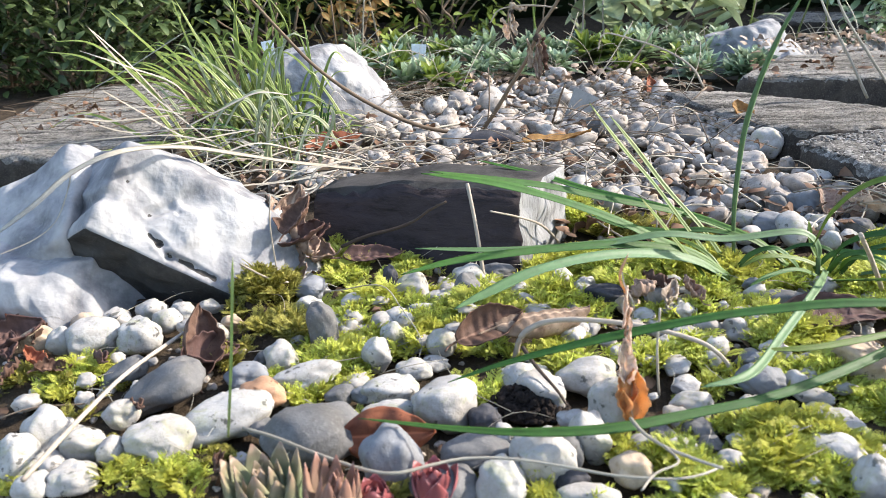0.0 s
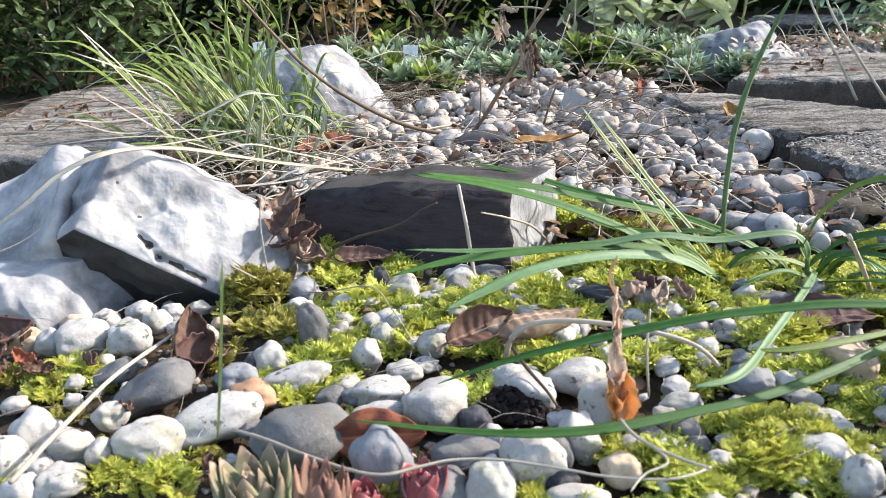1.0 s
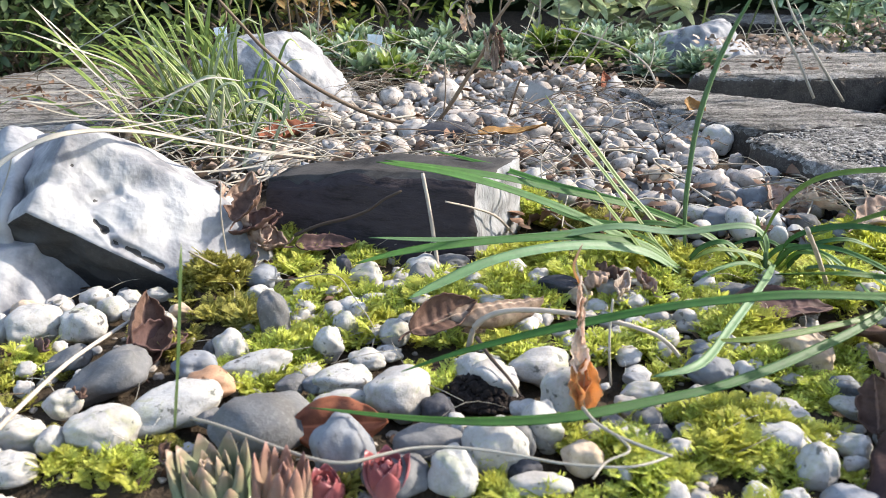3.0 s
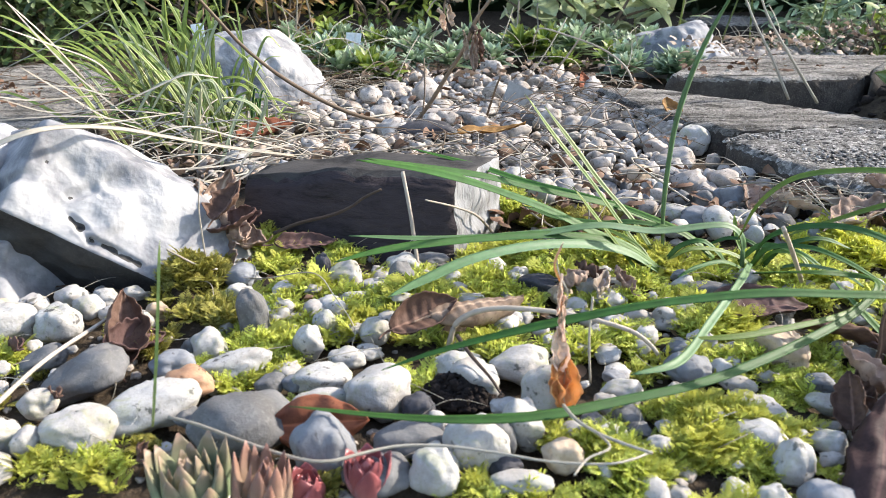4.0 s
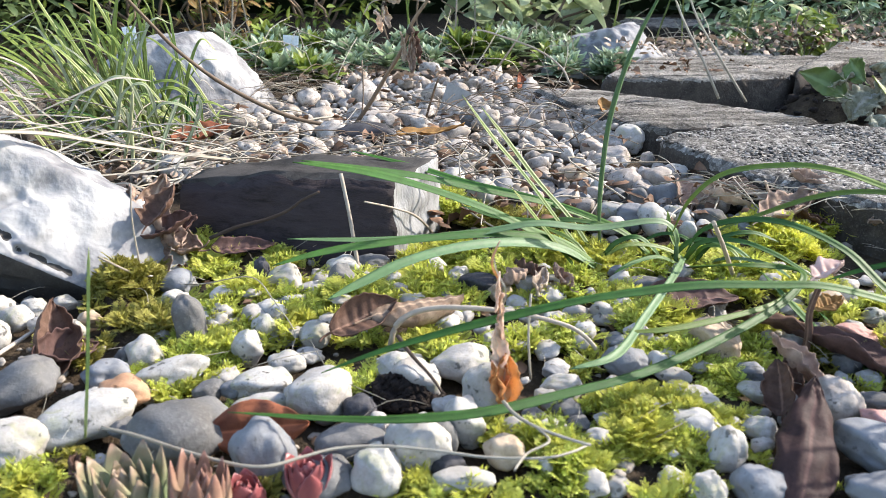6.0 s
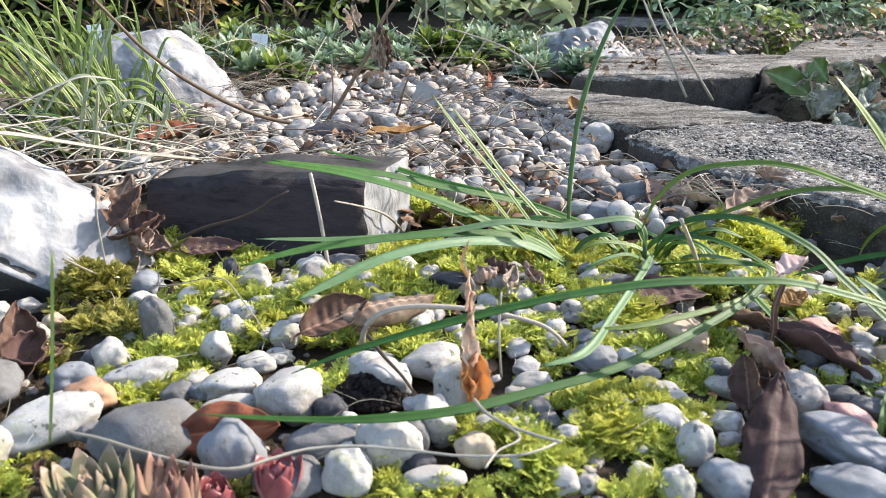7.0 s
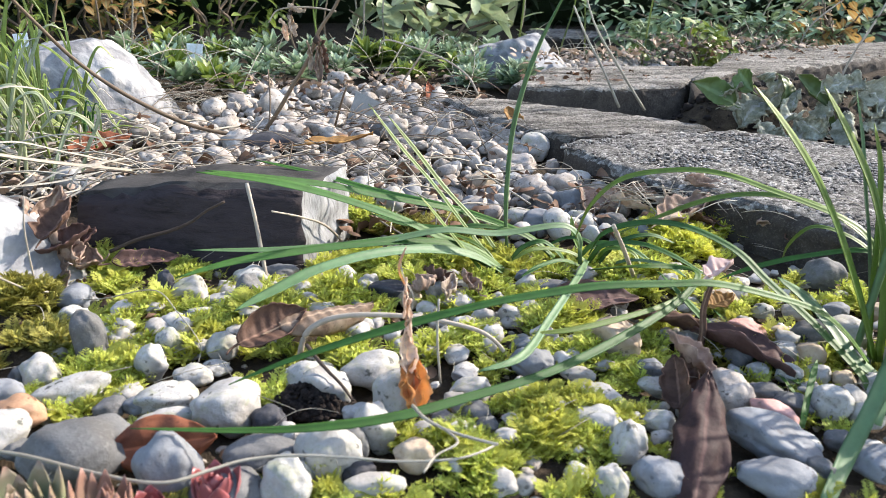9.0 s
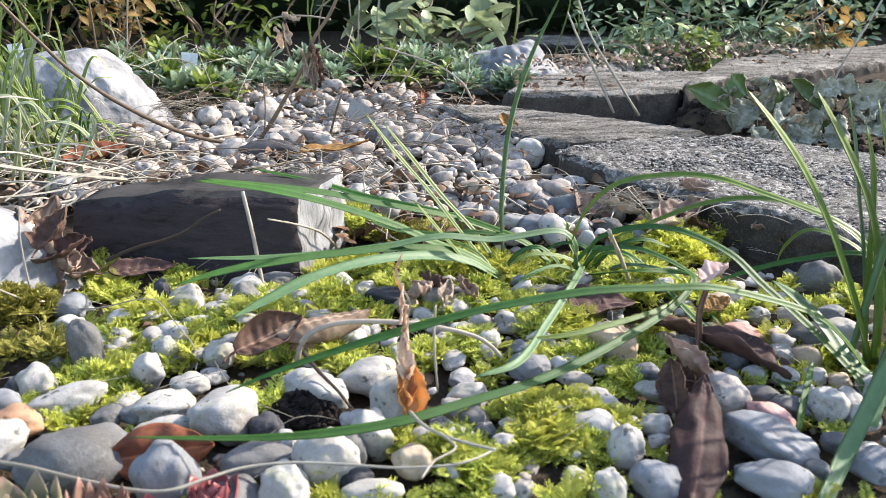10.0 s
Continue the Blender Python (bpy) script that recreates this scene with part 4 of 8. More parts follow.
def plant_tag(x, y, z, width, height, yaw, lean, roll, kind, label):
    bm = bmesh.new()
    bmesh.ops.create_cube(bm, size=1)
    for v in bm.verts:
        w = width * (1.0 if v.co.z > 0 else 0.72)
        v.co = Vector((v.co.x * w, v.co.y * 0.0012, (v.co.z + 0.5) * height))
    bmesh.ops.bevel(bm, geom=bm.edges[:], offset=0.0005, segments=2, affect="EDGES")
    ob = new("plant_label", mesh_of("plant_label", bm, M[kind], False))
    ob.matrix_basis = pose(x, y, z, lean, roll, yaw)
    return tagged(ob, label, "plant label")


def withered_head(place, size, leaves, label, seed):
    """A dried flower head: a small knot on the stem with shrivelled leaves (material, length, width, yaw, pitch, offset) hanging from it."""
    base = thing("withered_flower_head", place, label, "seed head")
    bm = bmesh.new()
    bmesh.ops.create_icosphere(bm, subdivisions=2, radius=size * 0.09)
    for v in bm.verts:
        v.co *= 1 + 0.35 * noise.noise(v.co * 300 + Vector((seed, 0, 0)))
    part("calyx", bm, M["twig_dark"], base, "dark dried calyx")
    for k, (kind, length, width, yaw, pitch, at) in enumerate(leaves):
        ob = part("petal", leaf_sheet(length, width, 1.7, 0.9, seed + k, 0.5, 4, 0.18)[0], M[kind], base)
        ob.matrix_basis = pose(*at, pitch, 0, yaw)
        ob.modifiers.new("thickness", "SOLIDIFY").thickness = 0.0004
    return base


# ---- moss beds (centre, half sizes, rise, kind) ----
bed(-0.1204, 0.512, 0.0537, 0.0453, 0.004, "moss")
bed(-0.0842, 0.417, 0.0521, 0.0443, 0.005, "moss")
bed(0.0059, 0.4556, 0.0475, 0.0502, 0.005, "moss")
bed(-0.0285, 0.4135, 0.0408, 0.0352, 0.006, "moss")
bed(-0.1072, 0.3627, 0.025, 0.0291, 0.003, "moss")
bed(0.0171, 0.3747, 0.0342, 0.0264, 0.002, "moss")
bed(0.0689, 0.5041, 0.055, 0.0233, 0.003, "moss")
bed(0.0308, 0.6043, 0.0277, 0.032, 0.008, "moss")
bed(0.1052, 0.4383, 0.045, 0.0375, 0.004, "moss")
bed(0.1249, 0.3864, 0.0372, 0.0303, 0.004, "moss")
bed(0.0868, 0.3603, 0.0325, 0.0243, 0.004, "moss")
bed(0.111, 0.288, 0.0418, 0.0299, 0.007, "moss")
bed(0.0902, 0.3119, 0.0263, 0.0194, 0.004, "moss")
bed(0.149, 0.3023, 0.0177, 0.0226, 0.004, "moss")
bed(-0.1555, 0.3932, 0.0236, 0.026, 0.006, "gold")
bed(-0.1756, 0.4511, 0.0207, 0.0372, 0.016, "gold")
bed(-0.2021, 0.2552, 0.0374, 0.015, 0.004, "moss")
bed(-0.2784, 0.337, 0.0217, 0.0181, 0.005, "gold")
bed(-0.2476, 0.3408, 0.0186, 0.0213, 0.006, "moss")
bed(-0.0273, 0.3372, 0.0174, 0.0226, 0.002, "moss")
bed(-0.0107, 0.2519, 0.0371, 0.0094, 0.004, "moss")
bed(0.162, 0.3366, 0.0164, 0.0187, 0.003, "moss")
bed(0.2701, 0.5229, 0.0372, 0.0401, 0.01, "yellow")
bed(0.3407, 0.5886, 0.0465, 0.0278, 0.008, "yellow")
bed(0.3281, 0.4166, 0.0262, 0.0337, 0.005, "moss")
bed(0.1833, 0.3495, 0.0188, 0.018, 0.003, "moss")
bed(0.1373, 0.3483, 0.0277, 0.0253, 0.003, "moss")
bed(0.1368, 0.2545, 0.0148, 0.0159, 0.003, "moss")
bed(0.0663, 0.2663, 0.0282, 0.0146, 0.004, "moss")
bed(0.1093, 0.26, 0.0341, 0.0102, 0.004, "moss")
bed(0.0938, 0.2891, 0.0317, 0.0235, 0.004, "moss")
bed(0.0743, 0.2506, 0.0331, 0.0113, 0.004, "moss")
bed(0.0432, 0.2855, 0.015, 0.0129, 0.002, "moss")
bed(0.0366, 0.2401, 0.0489, 0.0082, 0.004, "moss")
bed(0.1126, 0.2332, 0.0458, 0.0083, 0.004, "moss")
bed(0.1608, 0.2316, 0.021, 0.0077, 0.003, "moss")
bed(-0.0705, 0.2445, 0.0208, 0.0064, 0.003, "gold")
bed(0.2125, 0.2248, 0.0258, 0.0083, 0.003, "moss")
bed(0.2654, 0.35, 0.0145, 0.0166, 0.003, "moss")
bed(0.2448, 0.2724, 0.0162, 0.0183, 0.002, "moss")
bed(0.2429, 0.3076, 0.0293, 0.0152, 0.002, "moss")
bed(0.2948, 0.3361, 0.0286, 0.0189, 0.002, "moss")
bed(0.2762, 0.3999, 0.0357, 0.0212, 0.002, "moss")
bed(0.2181, 0.3453, 0.0189, 0.0154, 0.002, "gold")
bed(0.0529, 0.4616, 0.0299, 0.0192, 0.002, "moss")
bed(0.1807, 0.4869, 0.0658, 0.0269, 0.003, "moss")
bed(0.1081, 0.4923, 0.0351, 0.0231, 0.003, "moss")
bed(0.097, 0.5764, 0.0536, 0.022, 0.003, "gold")
bed(0.2281, 0.4438, 0.043, 0.0266, 0.003, "moss")
bed(0.2048, 0.3745, 0.0281, 0.0202, 0.002, "moss")
bed(0.1273, 0.3885, 0.0386, 0.0214, 0.002, "moss")
bed(0.1018, 0.5679, 0.0389, 0.0206, 0.002, "gold")
bed(-0.1658, 0.2734, 0.031, 0.0107, 0.002, "gold")
bed(-0.1129, 0.3351, 0.0354, 0.0229, 0.001, "moss")
bed(-0.0811, 0.2969, 0.024, 0.0165, 0.001, "moss")
bed(-0.1509, 0.2573, 0.0345, 0.0137, 0.002, "moss")
bed(-0.2223, 0.3237, 0.0267, 0.0196, 0.002, "gold")
bed(-0.1712, 0.3785, 0.0263, 0.0246, 0.002, "gold")
bed(0.3032, 0.5494, 0.0429, 0.0304, 0.006, "yellow")
bed(0.2493, 0.5433, 0.0297, 0.0199, 0.004, "moss")
# Soil mounds added before slab_far; they stand for the shade on its front.
bed(0.7571, 1.1463, 0.2079, 0.147, 0.042, "soil")
bed(1.0172, 1.2222, 0.1965, 0.17, 0.042, "soil")
bed(0.6028, 1.0112, 0.11, 0.065, 0.05, "soil")
bed(0.7262, 1.0765, 0.11, 0.065, 0.05, "soil")
bed(0.8497, 1.1419, 0.11, 0.065, 0.05, "soil")
bed(0.9731, 1.2072, 0.11, 0.065, 0.05, "soil")
bed(1.0965, 1.2725, 0.11, 0.065, 0.05, "soil")
bed(0.1835, 0.2165, 0.0160, 0.0070, 0.005, "moss")
bed(0.3350, 0.5450, 0.0300, 0.0200, 0.006, "yellow")
build_ground()

# ---- paving slabs ----
NEAR_SLAB = [(0.2405, 0.7274), (0.273, 0.6495), (0.302, 0.593), (0.3576, 0.505), (0.4012, 0.4169), (0.5112, 0.4233), (0.5949, 0.5554), (0.5599, 0.6797), (0.4433, 0.7822), (0.2967, 0.7617)]
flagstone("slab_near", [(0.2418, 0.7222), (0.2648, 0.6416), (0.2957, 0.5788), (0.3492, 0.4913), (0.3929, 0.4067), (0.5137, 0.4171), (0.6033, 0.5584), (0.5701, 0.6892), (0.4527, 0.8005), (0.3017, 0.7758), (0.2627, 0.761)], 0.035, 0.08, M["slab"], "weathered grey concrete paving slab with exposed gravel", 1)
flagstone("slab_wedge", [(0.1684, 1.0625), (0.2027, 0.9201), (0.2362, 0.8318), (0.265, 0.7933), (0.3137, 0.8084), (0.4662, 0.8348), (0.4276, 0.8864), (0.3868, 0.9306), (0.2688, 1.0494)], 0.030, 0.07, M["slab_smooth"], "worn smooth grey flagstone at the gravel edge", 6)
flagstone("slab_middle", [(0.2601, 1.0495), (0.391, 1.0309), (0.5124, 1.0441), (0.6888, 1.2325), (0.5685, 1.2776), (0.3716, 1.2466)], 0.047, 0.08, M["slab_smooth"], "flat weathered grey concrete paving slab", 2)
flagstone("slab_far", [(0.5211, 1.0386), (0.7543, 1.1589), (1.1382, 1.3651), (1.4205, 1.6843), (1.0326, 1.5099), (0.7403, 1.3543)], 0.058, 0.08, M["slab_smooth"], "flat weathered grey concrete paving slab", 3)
flagstone("slab_rear", [(0.5164, 1.9906), (0.8199, 1.9025), (0.9127, 2.0651), (0.5991, 2.2083)], 0.035, 0.07, M["slab_smooth"], "pale weathered paving slab at the back", 5)
flagstone("slab_left", [(-0.6806, 0.7373), (-0.5707, 0.7657), (-0.4547, 0.7314), (-0.3935, 0.7836), (-0.486, 1.083), (-0.6243, 1.3179), (-0.7637, 1.2344), (-0.7141, 0.98), (-0.7173, 0.7652)], 0.03, 0.07, M["slab_smooth"], "weathered grey stone slab beside the grass tuft", 4)

# ---- rocks ----
ROCK = [(0.50, -0.70, 0.51, 0.0445), (0.714, -0.534, 0.454, 0.0595), (0.80, 0.10, 0.59, 0.079), (0.50, 0.30, 0.81, 0.061), (-0.58, -0.46, 0.67, 0.0455), (-0.12, -0.87, -0.48, 0.033), (0.095, 0.427, 0.899, 0.0604), (0.535, -0.394, -0.747, 0.085), (0.1, 1.0, 0.25, 0.075), (-1.0, 0.15, 0.3, 0.17), (0, 0, -1, 0.06)]
SPURS = [((-0.040, -0.050, -0.023), [(0.55, -0.62, 0.56, 0.022), (0.05, -0.15, 0.98, 0.024), (-0.10, -0.90, 0.42, 0.030), (-0.2, -0.93, -0.3, 0.027), (0.92, -0.25, 0.30, 0.029), (-1, 0, 0.1, 0.09), (0, 0, -1, 0.03), (0, 1, 0, 0.05)]),
    ((-0.075, 0.005, -0.005), [(-0.44, -0.02, 0.90, 0.0475), (0.50, 0.0, 0.86, 0.066), (-0.35, -0.62, 0.70, 0.031), (-1, 0, 0, 0.09), (1, 0, 0.1, 0.05), (0, 1, 0.2, 0.05), (0, -1, 0, 0.05), (0, 0, -1, 0.05)])]
DENTS = [(0.0286, -0.0166, 0.0364, 0.022, 0.0045), (0.0469, -0.0067, 0.0321, 0.013, 0.007), (0.0145, -0.0202, 0.0453, 0.016, 0.0035), (0.0457, -0.0195, 0.0158, 0.018, -0.003), (0.0683, -0.0125, 0.0032, 0.022, 0.0035), (0.0799, -0.0094, -0.0041, 0.012, 0.003), (0.015, -0.0312, 0.0297, 0.014, 0.003), (0.0217, -0.0326, 0.0212, 0.0312, -0.0348, 0.0088, 0.005, 0.005), (0.0312, -0.0348, 0.0088, 0.0377, -0.0366, 0.0001, 0.005, 0.0055), (0.0377, -0.0366, 0.0001, 0.0523, -0.0332, -0.0096, 0.0045, 0.005), (0.0523, -0.0332, -0.0096, 0.0643, -0.0311, -0.0184, 0.004, 0.004), (0.0229, -0.0269, 0.0278, 0.0336, -0.0172, 0.0307, 0.007, 0.010), (0.0336, -0.0172, 0.0307, 0.0396, -0.017, 0.0252, 0.004, 0.003), (0.0098, -0.0213, 0.0484, 0.0131, -0.0166, 0.0516, 0.004, 0.003), (-0.044, 0.014, 0.056, 0.024, -0.006)]
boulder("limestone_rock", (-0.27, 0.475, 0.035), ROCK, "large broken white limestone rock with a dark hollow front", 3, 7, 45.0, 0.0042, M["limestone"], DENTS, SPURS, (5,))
boulder("limestone_rock", (-0.292, 1.1, 0.043), [(-0.10, 0.0, 1.0, 0.054), (0.62, -0.10, 0.78, 0.047), (0.85, -0.05, 0.53, 0.058), (-0.45, -0.10, 0.89, 0.068), (-0.85, -0.2, 0.48, 0.108), (0.10, -0.88, 0.47, 0.055), (0.55, -0.80, 0.22, 0.065), (-0.45, -0.85, 0.25, 0.075), (0, 0, -1, 0.06), (0, 1, 0.2, 0.07)], "smaller pale limestone rock behind the grass tuft", 8, 6, 22.0, 0.0062, M["limestone_grey"])
boulder("limestone_rock", (0.3779, 1.4149, 0.03), [(-0.500, -0.700, 0.600, 0.045), (0.350, -0.600, 0.750, 0.040), (-0.200, 0.100, 1.000, 0.047), (0.750, -0.100, 0.700, 0.058), (-0.800, 0.000, 0.600, 0.084), (0.000, 1.000, 0.300, 0.067), (0.000, 0.000, -1.000, 0.056), (0.200, -1.000, 0.200, 0.062), (0.100, -0.400, 0.900, 0.043)], "grey-white rock beside the leafy cushion plants", 12, 5, 20.0, 0.007, M["limestone_grey"])
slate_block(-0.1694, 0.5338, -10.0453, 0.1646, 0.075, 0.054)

# ---- pebbles in the moss: kind, place, half axes, tilt, turn, shape ----
pebble("white", -0.2572, 0.377, 0.0094, 0.0146, 0.0103, 0.0124, 0, 33, 7)
pebble("white", -0.276, 0.3725, 0.0079, 0.007, 0.0079, 0.0061, 0, 35, 2)
pebble("chalk", -0.2294, 0.3778, 0.0102, 0.0129, 0.0117, 0.0109, 0, 30, 9)
pebble("white", -0.2231, 0.4028, 0.0075, 0.009, 0.0072, 0.0077, 10, 28, 4)
pebble("white", -0.2079, 0.3988, 0.0056, 0.0072, 0.0042, 0.0056, 0, 26, 11)
pebble("white", -0.2056, 0.4266, 0.0058, 0.0072, 0.0045, 0.0059, 0, 25, 6)
pebble("white", -0.2225, 0.2756, 0.0108, 0.011, 0.0126, 0.0096, 0, 37, 1)
pebble("chalk", -0.2264, 0.2564, 0.0097, 0.0095, 0.0108, 0.0082, 0, 39, 8)
pebble("white", -0.203, 0.2693, 0.0079, 0.0095, 0.0079, 0.0081, 0, 35, 3)
pebble("white", -0.1889, 0.2654, 0.0073, 0.0061, 0.007, 0.0053, 0, 34, 10)
pebble("white", -0.1695, 0.274, 0.0086, 0.0149, 0.009, 0.0125, -5, 30, 5)
pebble("white", -0.1992, 0.2963, 0.0074, 0.0088, 0.007, 0.0075, 0, 32, 0)
pebble("white", -0.145, 0.2944, 0.0087, 0.0209, 0.0092, 0.0128, 8, 25, 7)
pebble("grey", -0.1888, 0.3183, 0.0088, 0.0216, 0.0093, 0.0126, 20, 29, 2)
pebble("white", -0.1977, 0.2478, 0.007, 0.0109, 0.0065, 0.0091, 0, 37, 9)
pebble("grey", -0.0978, 0.2806, 0.0103, 0.023, 0.0118, 0.0167, 0, 18, 4)
pebble("rust", -0.1328, 0.3140, 0.0105, 0.0112, 0.0070, 0.0085, -5, 22, 1)
pebble("grey", -0.1244, 0.2878, 0.0059, 0.0079, 0.0047, 0.0066, 0, 22, 6)
pebble("white", -0.1359, 0.3545, 0.0087, 0.0092, 0.0092, 0.0078, 0, 20, 1)
pebble("grey", -0.1198, 0.3818, 0.0125, 0.0082, 0.0155, 0.0104, 8, 17, 7)
pebble("white", -0.1378, 0.421, 0.0076, 0.0085, 0.0074, 0.0072, 0, 17, 3)
pebble("blue", -0.1463, 0.45, 0.0078, 0.0097, 0.0077, 0.0082, 0, 17, 10)
pebble("chalk", -0.1187, 0.3368, 0.0067, 0.0171, 0.0059, 0.0081, 8, 18, 5)
pebble("blue", -0.1498, 0.3343, 0.0074, 0.0112, 0.0071, 0.0095, 0, 23, 0)
pebble("white", -0.1124, 0.4324, 0.0064, 0.0086, 0.0054, 0.0072, 10, 14, 7)
pebble("white", -0.078, 0.4466, 0.0092, 0.0109, 0.0099, 0.0093, 0, 10, 2)
pebble("dark", -0.0966, 0.4733, 0.0081, 0.0054, 0.0083, 0.0064, 0, 11, 9)
pebble("chalk", -0.0665, 0.4185, 0.0062, 0.0104, 0.0052, 0.0069, 0, 9, 4)
pebble("chalk", -0.0796, 0.3818, 0.008, 0.0067, 0.008, 0.0062, 0, 11, 11)
pebble("white", -0.0838, 0.3571, 0.0091, 0.0082, 0.0099, 0.0076, -20, 13, 6)
pebble("white", -0.0619, 0.3467, 0.0062, 0.0095, 0.0051, 0.0071, 0, 10, 1)
pebble("white", -0.0504, 0.3746, 0.0076, 0.0079, 0.0074, 0.0067, -20, 7, 8)
pebble("chalk", -0.0714, 0.3227, 0.0073, 0.0141, 0.0069, 0.0095, 8, 12, 3)
pebble("white", -0.0427, 0.307, 0.0101, 0.0148, 0.0115, 0.0125, -5, 7, 10)
pebble("white", -0.0683, 0.3038, 0.0061, 0.0129, 0.005, 0.0071, 0, 12, 5)
pebble("blue", -0.0593, 0.2615, 0.0115, 0.0128, 0.0138, 0.0112, 8, 12, 1)
pebble("grey", -0.0257, 0.2718, 0.0071, 0.0147, 0.0067, 0.0098, 0, 5, 7)
pebble("white", -0.0138, 0.2798, 0.006, 0.004, 0.0048, 0.0036, 0, 3, 2)
pebble("white", -0.0138, 0.2494, 0.01, 0.0103, 0.0113, 0.0087, 0, 3, 9)
pebble("grey", -0.0357, 0.2491, 0.0074, 0.0138, 0.0071, 0.0106, 0, 8, 4)
pebble("white", 0.0033, 0.264, 0.0105, 0.0132, 0.0121, 0.0112, 0, -1, 11)
pebble("white", 0.0242, 0.2802, 0.0104, 0.0098, 0.0119, 0.0088, 0, -5, 6)
pebble("white", 0.0194, 0.3029, 0.0053, 0.0084, 0.0037, 0.0052, 0, -3, 1)
pebble("white", -0.0056, 0.335, 0.0075, 0.0105, 0.0072, 0.009, 0, 1, 8)
pebble("white", 0.0033, 0.3213, 0.0091, 0.0115, 0.0099, 0.0098, 0, -1, 3)
pebble("white", 0.0254, 0.3374, 0.0081, 0.0142, 0.0082, 0.0113, 5, -4, 10)
pebble("white", 0.0363, 0.3059, 0.0109, 0.011, 0.0128, 0.0096, 0, -6, 5)
pebble("tan", 0.0391, 0.2619, 0.0074, 0.0088, 0.0071, 0.0075, 0, -8, 0)
pebble("white", 0.0209, 0.2468, 0.0055, 0.0123, 0.004, 0.0062, 0, -4, 7)
pebble("white", 0.0738, 0.3154, 0.0064, 0.0093, 0.0055, 0.0076, 0, -12, 2)
pebble("grey", 0.0725, 0.295, 0.006, 0.0083, 0.0049, 0.0069, 0, -13, 9)
pebble("blue", 0.1116, 0.3381, 0.0072, 0.0119, 0.0068, 0.0094, 0, -17, 4)
pebble("white", 0.1319, 0.3262, 0.0051, 0.0086, 0.0034, 0.0047, 0, -21, 11)
pebble("white", 0.1337, 0.3019, 0.0064, 0.0151, 0.0054, 0.0076, 0, -23, 6)
pebble("white", 0.127, 0.2778, 0.0069, 0.0118, 0.0063, 0.0089, 0, -23, 1)
pebble("white", 0.1324, 0.2569, 0.009, 0.0076, 0.0094, 0.0078, 0, -26, 8)
pebble("tan", 0.1616, 0.3520, 0.0115, 0.0132, 0.0105, 0.0120, 0, -23, 3)
pebble("white", 0.082, 0.422, 0.0067, 0.0074, 0.006, 0.0063, 0, -11, 10)
pebble("white", 0.0949, 0.4396, 0.007, 0.0083, 0.0065, 0.0071, 0, -12, 5)
pebble("white", 0.0756, 0.4344, 0.0074, 0.0089, 0.0071, 0.0076, 0, -9, 0)
pebble("grey", 0.1468, 0.4346, 0.0066, 0.0142, 0.0058, 0.0076, 8, -18, 7)
pebble("blue", 0.1367, 0.4597, 0.0059, 0.005, 0.0047, 0.0042, 0, -16, 2)
pebble("white", 0.1247, 0.4216, 0.0051, 0.009, 0.0034, 0.0046, 0, -16, 9)
pebble("white", 0.002, 0.4145, 0.0067, 0.0108, 0.006, 0.008, 0, -0, 4)
pebble("white", -0.0085, 0.4489, 0.0065, 0.0076, 0.0056, 0.0064, 0, 1, 11)
pebble("grey", -0.0406, 0.4447, 0.0099, 0.0093, 0.0111, 0.0086, 0, 5, 6)
pebble("chalk", -0.0409, 0.4734, 0.0075, 0.0121, 0.0072, 0.0095, 0, 5, 1)
pebble("grey", -0.0242, 0.482, 0.0064, 0.0123, 0.0055, 0.0072, 0, 3, 8)
pebble("dark", 0.0467, 0.4398, 0.0073, 0.015, 0.0069, 0.0092, 0, -6, 3)
pebble("tan", -0.318, 0.396, 0.0073, 0.0088, 0.0069, 0.0074, 0, 37, 10)
pebble("tan", -0.2927, 0.3764, 0.0076, 0.0084, 0.0074, 0.0071, 0, 37, 5)
pebble("tan", 0.0563, 0.4275, 0.0068, 0.0075, 0.0061, 0.0064, 0, -7, 0)
pebble("white", 0.0645, 0.413, 0.0061, 0.006, 0.0049, 0.0051, 0, -8, 7)
pebble("blue", 0.1117, 0.3592, 0.0058, 0.0073, 0.0046, 0.0062, 0, -16, 2)
pebble("grey", 0.0558, 0.29, 0.006, 0.0063, 0.0049, 0.0053, 0, -10, 9)
pebble("white", -0.2112, 0.2423, 0.0064, 0.0084, 0.0055, 0.0071, 0, 39, 4)
pebble("grey", 0.013, 0.2718, 0.0087, 0.0072, 0.0091, 0.0067, 0, -3, 11)
pebble("grey", 0.0762, 0.2829, 0.0055, 0.0061, 0.004, 0.0052, 0, -14, 6)
pebble("dark", -0.0223, 0.3005, 0.0066, 0.0079, 0.0058, 0.0067, 0, 4, 1)
pebble("dark", 0.0158, 0.2569, 0.0054, 0.0069, 0.0039, 0.0058, 0, -3, 8)
pebble("blue", 0.0728, 0.3312, 0.005, 0.0055, 0.0032, 0.0045, 0, -12, 3)
pebble("grey", -0.0969, 0.3203, 0.0057, 0.0071, 0.0043, 0.006, 0, 16, 10)
pebble("blue", -0.0855, 0.3207, 0.0056, 0.0051, 0.0042, 0.0043, 0, 14, 5)
pebble("grey", -0.145, 0.3524, 0.0069, 0.0061, 0.0064, 0.0052, 0, 21, 0)
pebble("blue", 0.1427, 0.3603, 0.0055, 0.0072, 0.004, 0.0054, 0, -21, 7)
pebble("grey", -0.2194, 0.3391, 0.0065, 0.0122, 0.0057, 0.0076, 15, 31, 2)
pebble("white", -0.2592, 0.4075, 0.0071, 0.0088, 0.0066, 0.0075, 0, 31, 9)
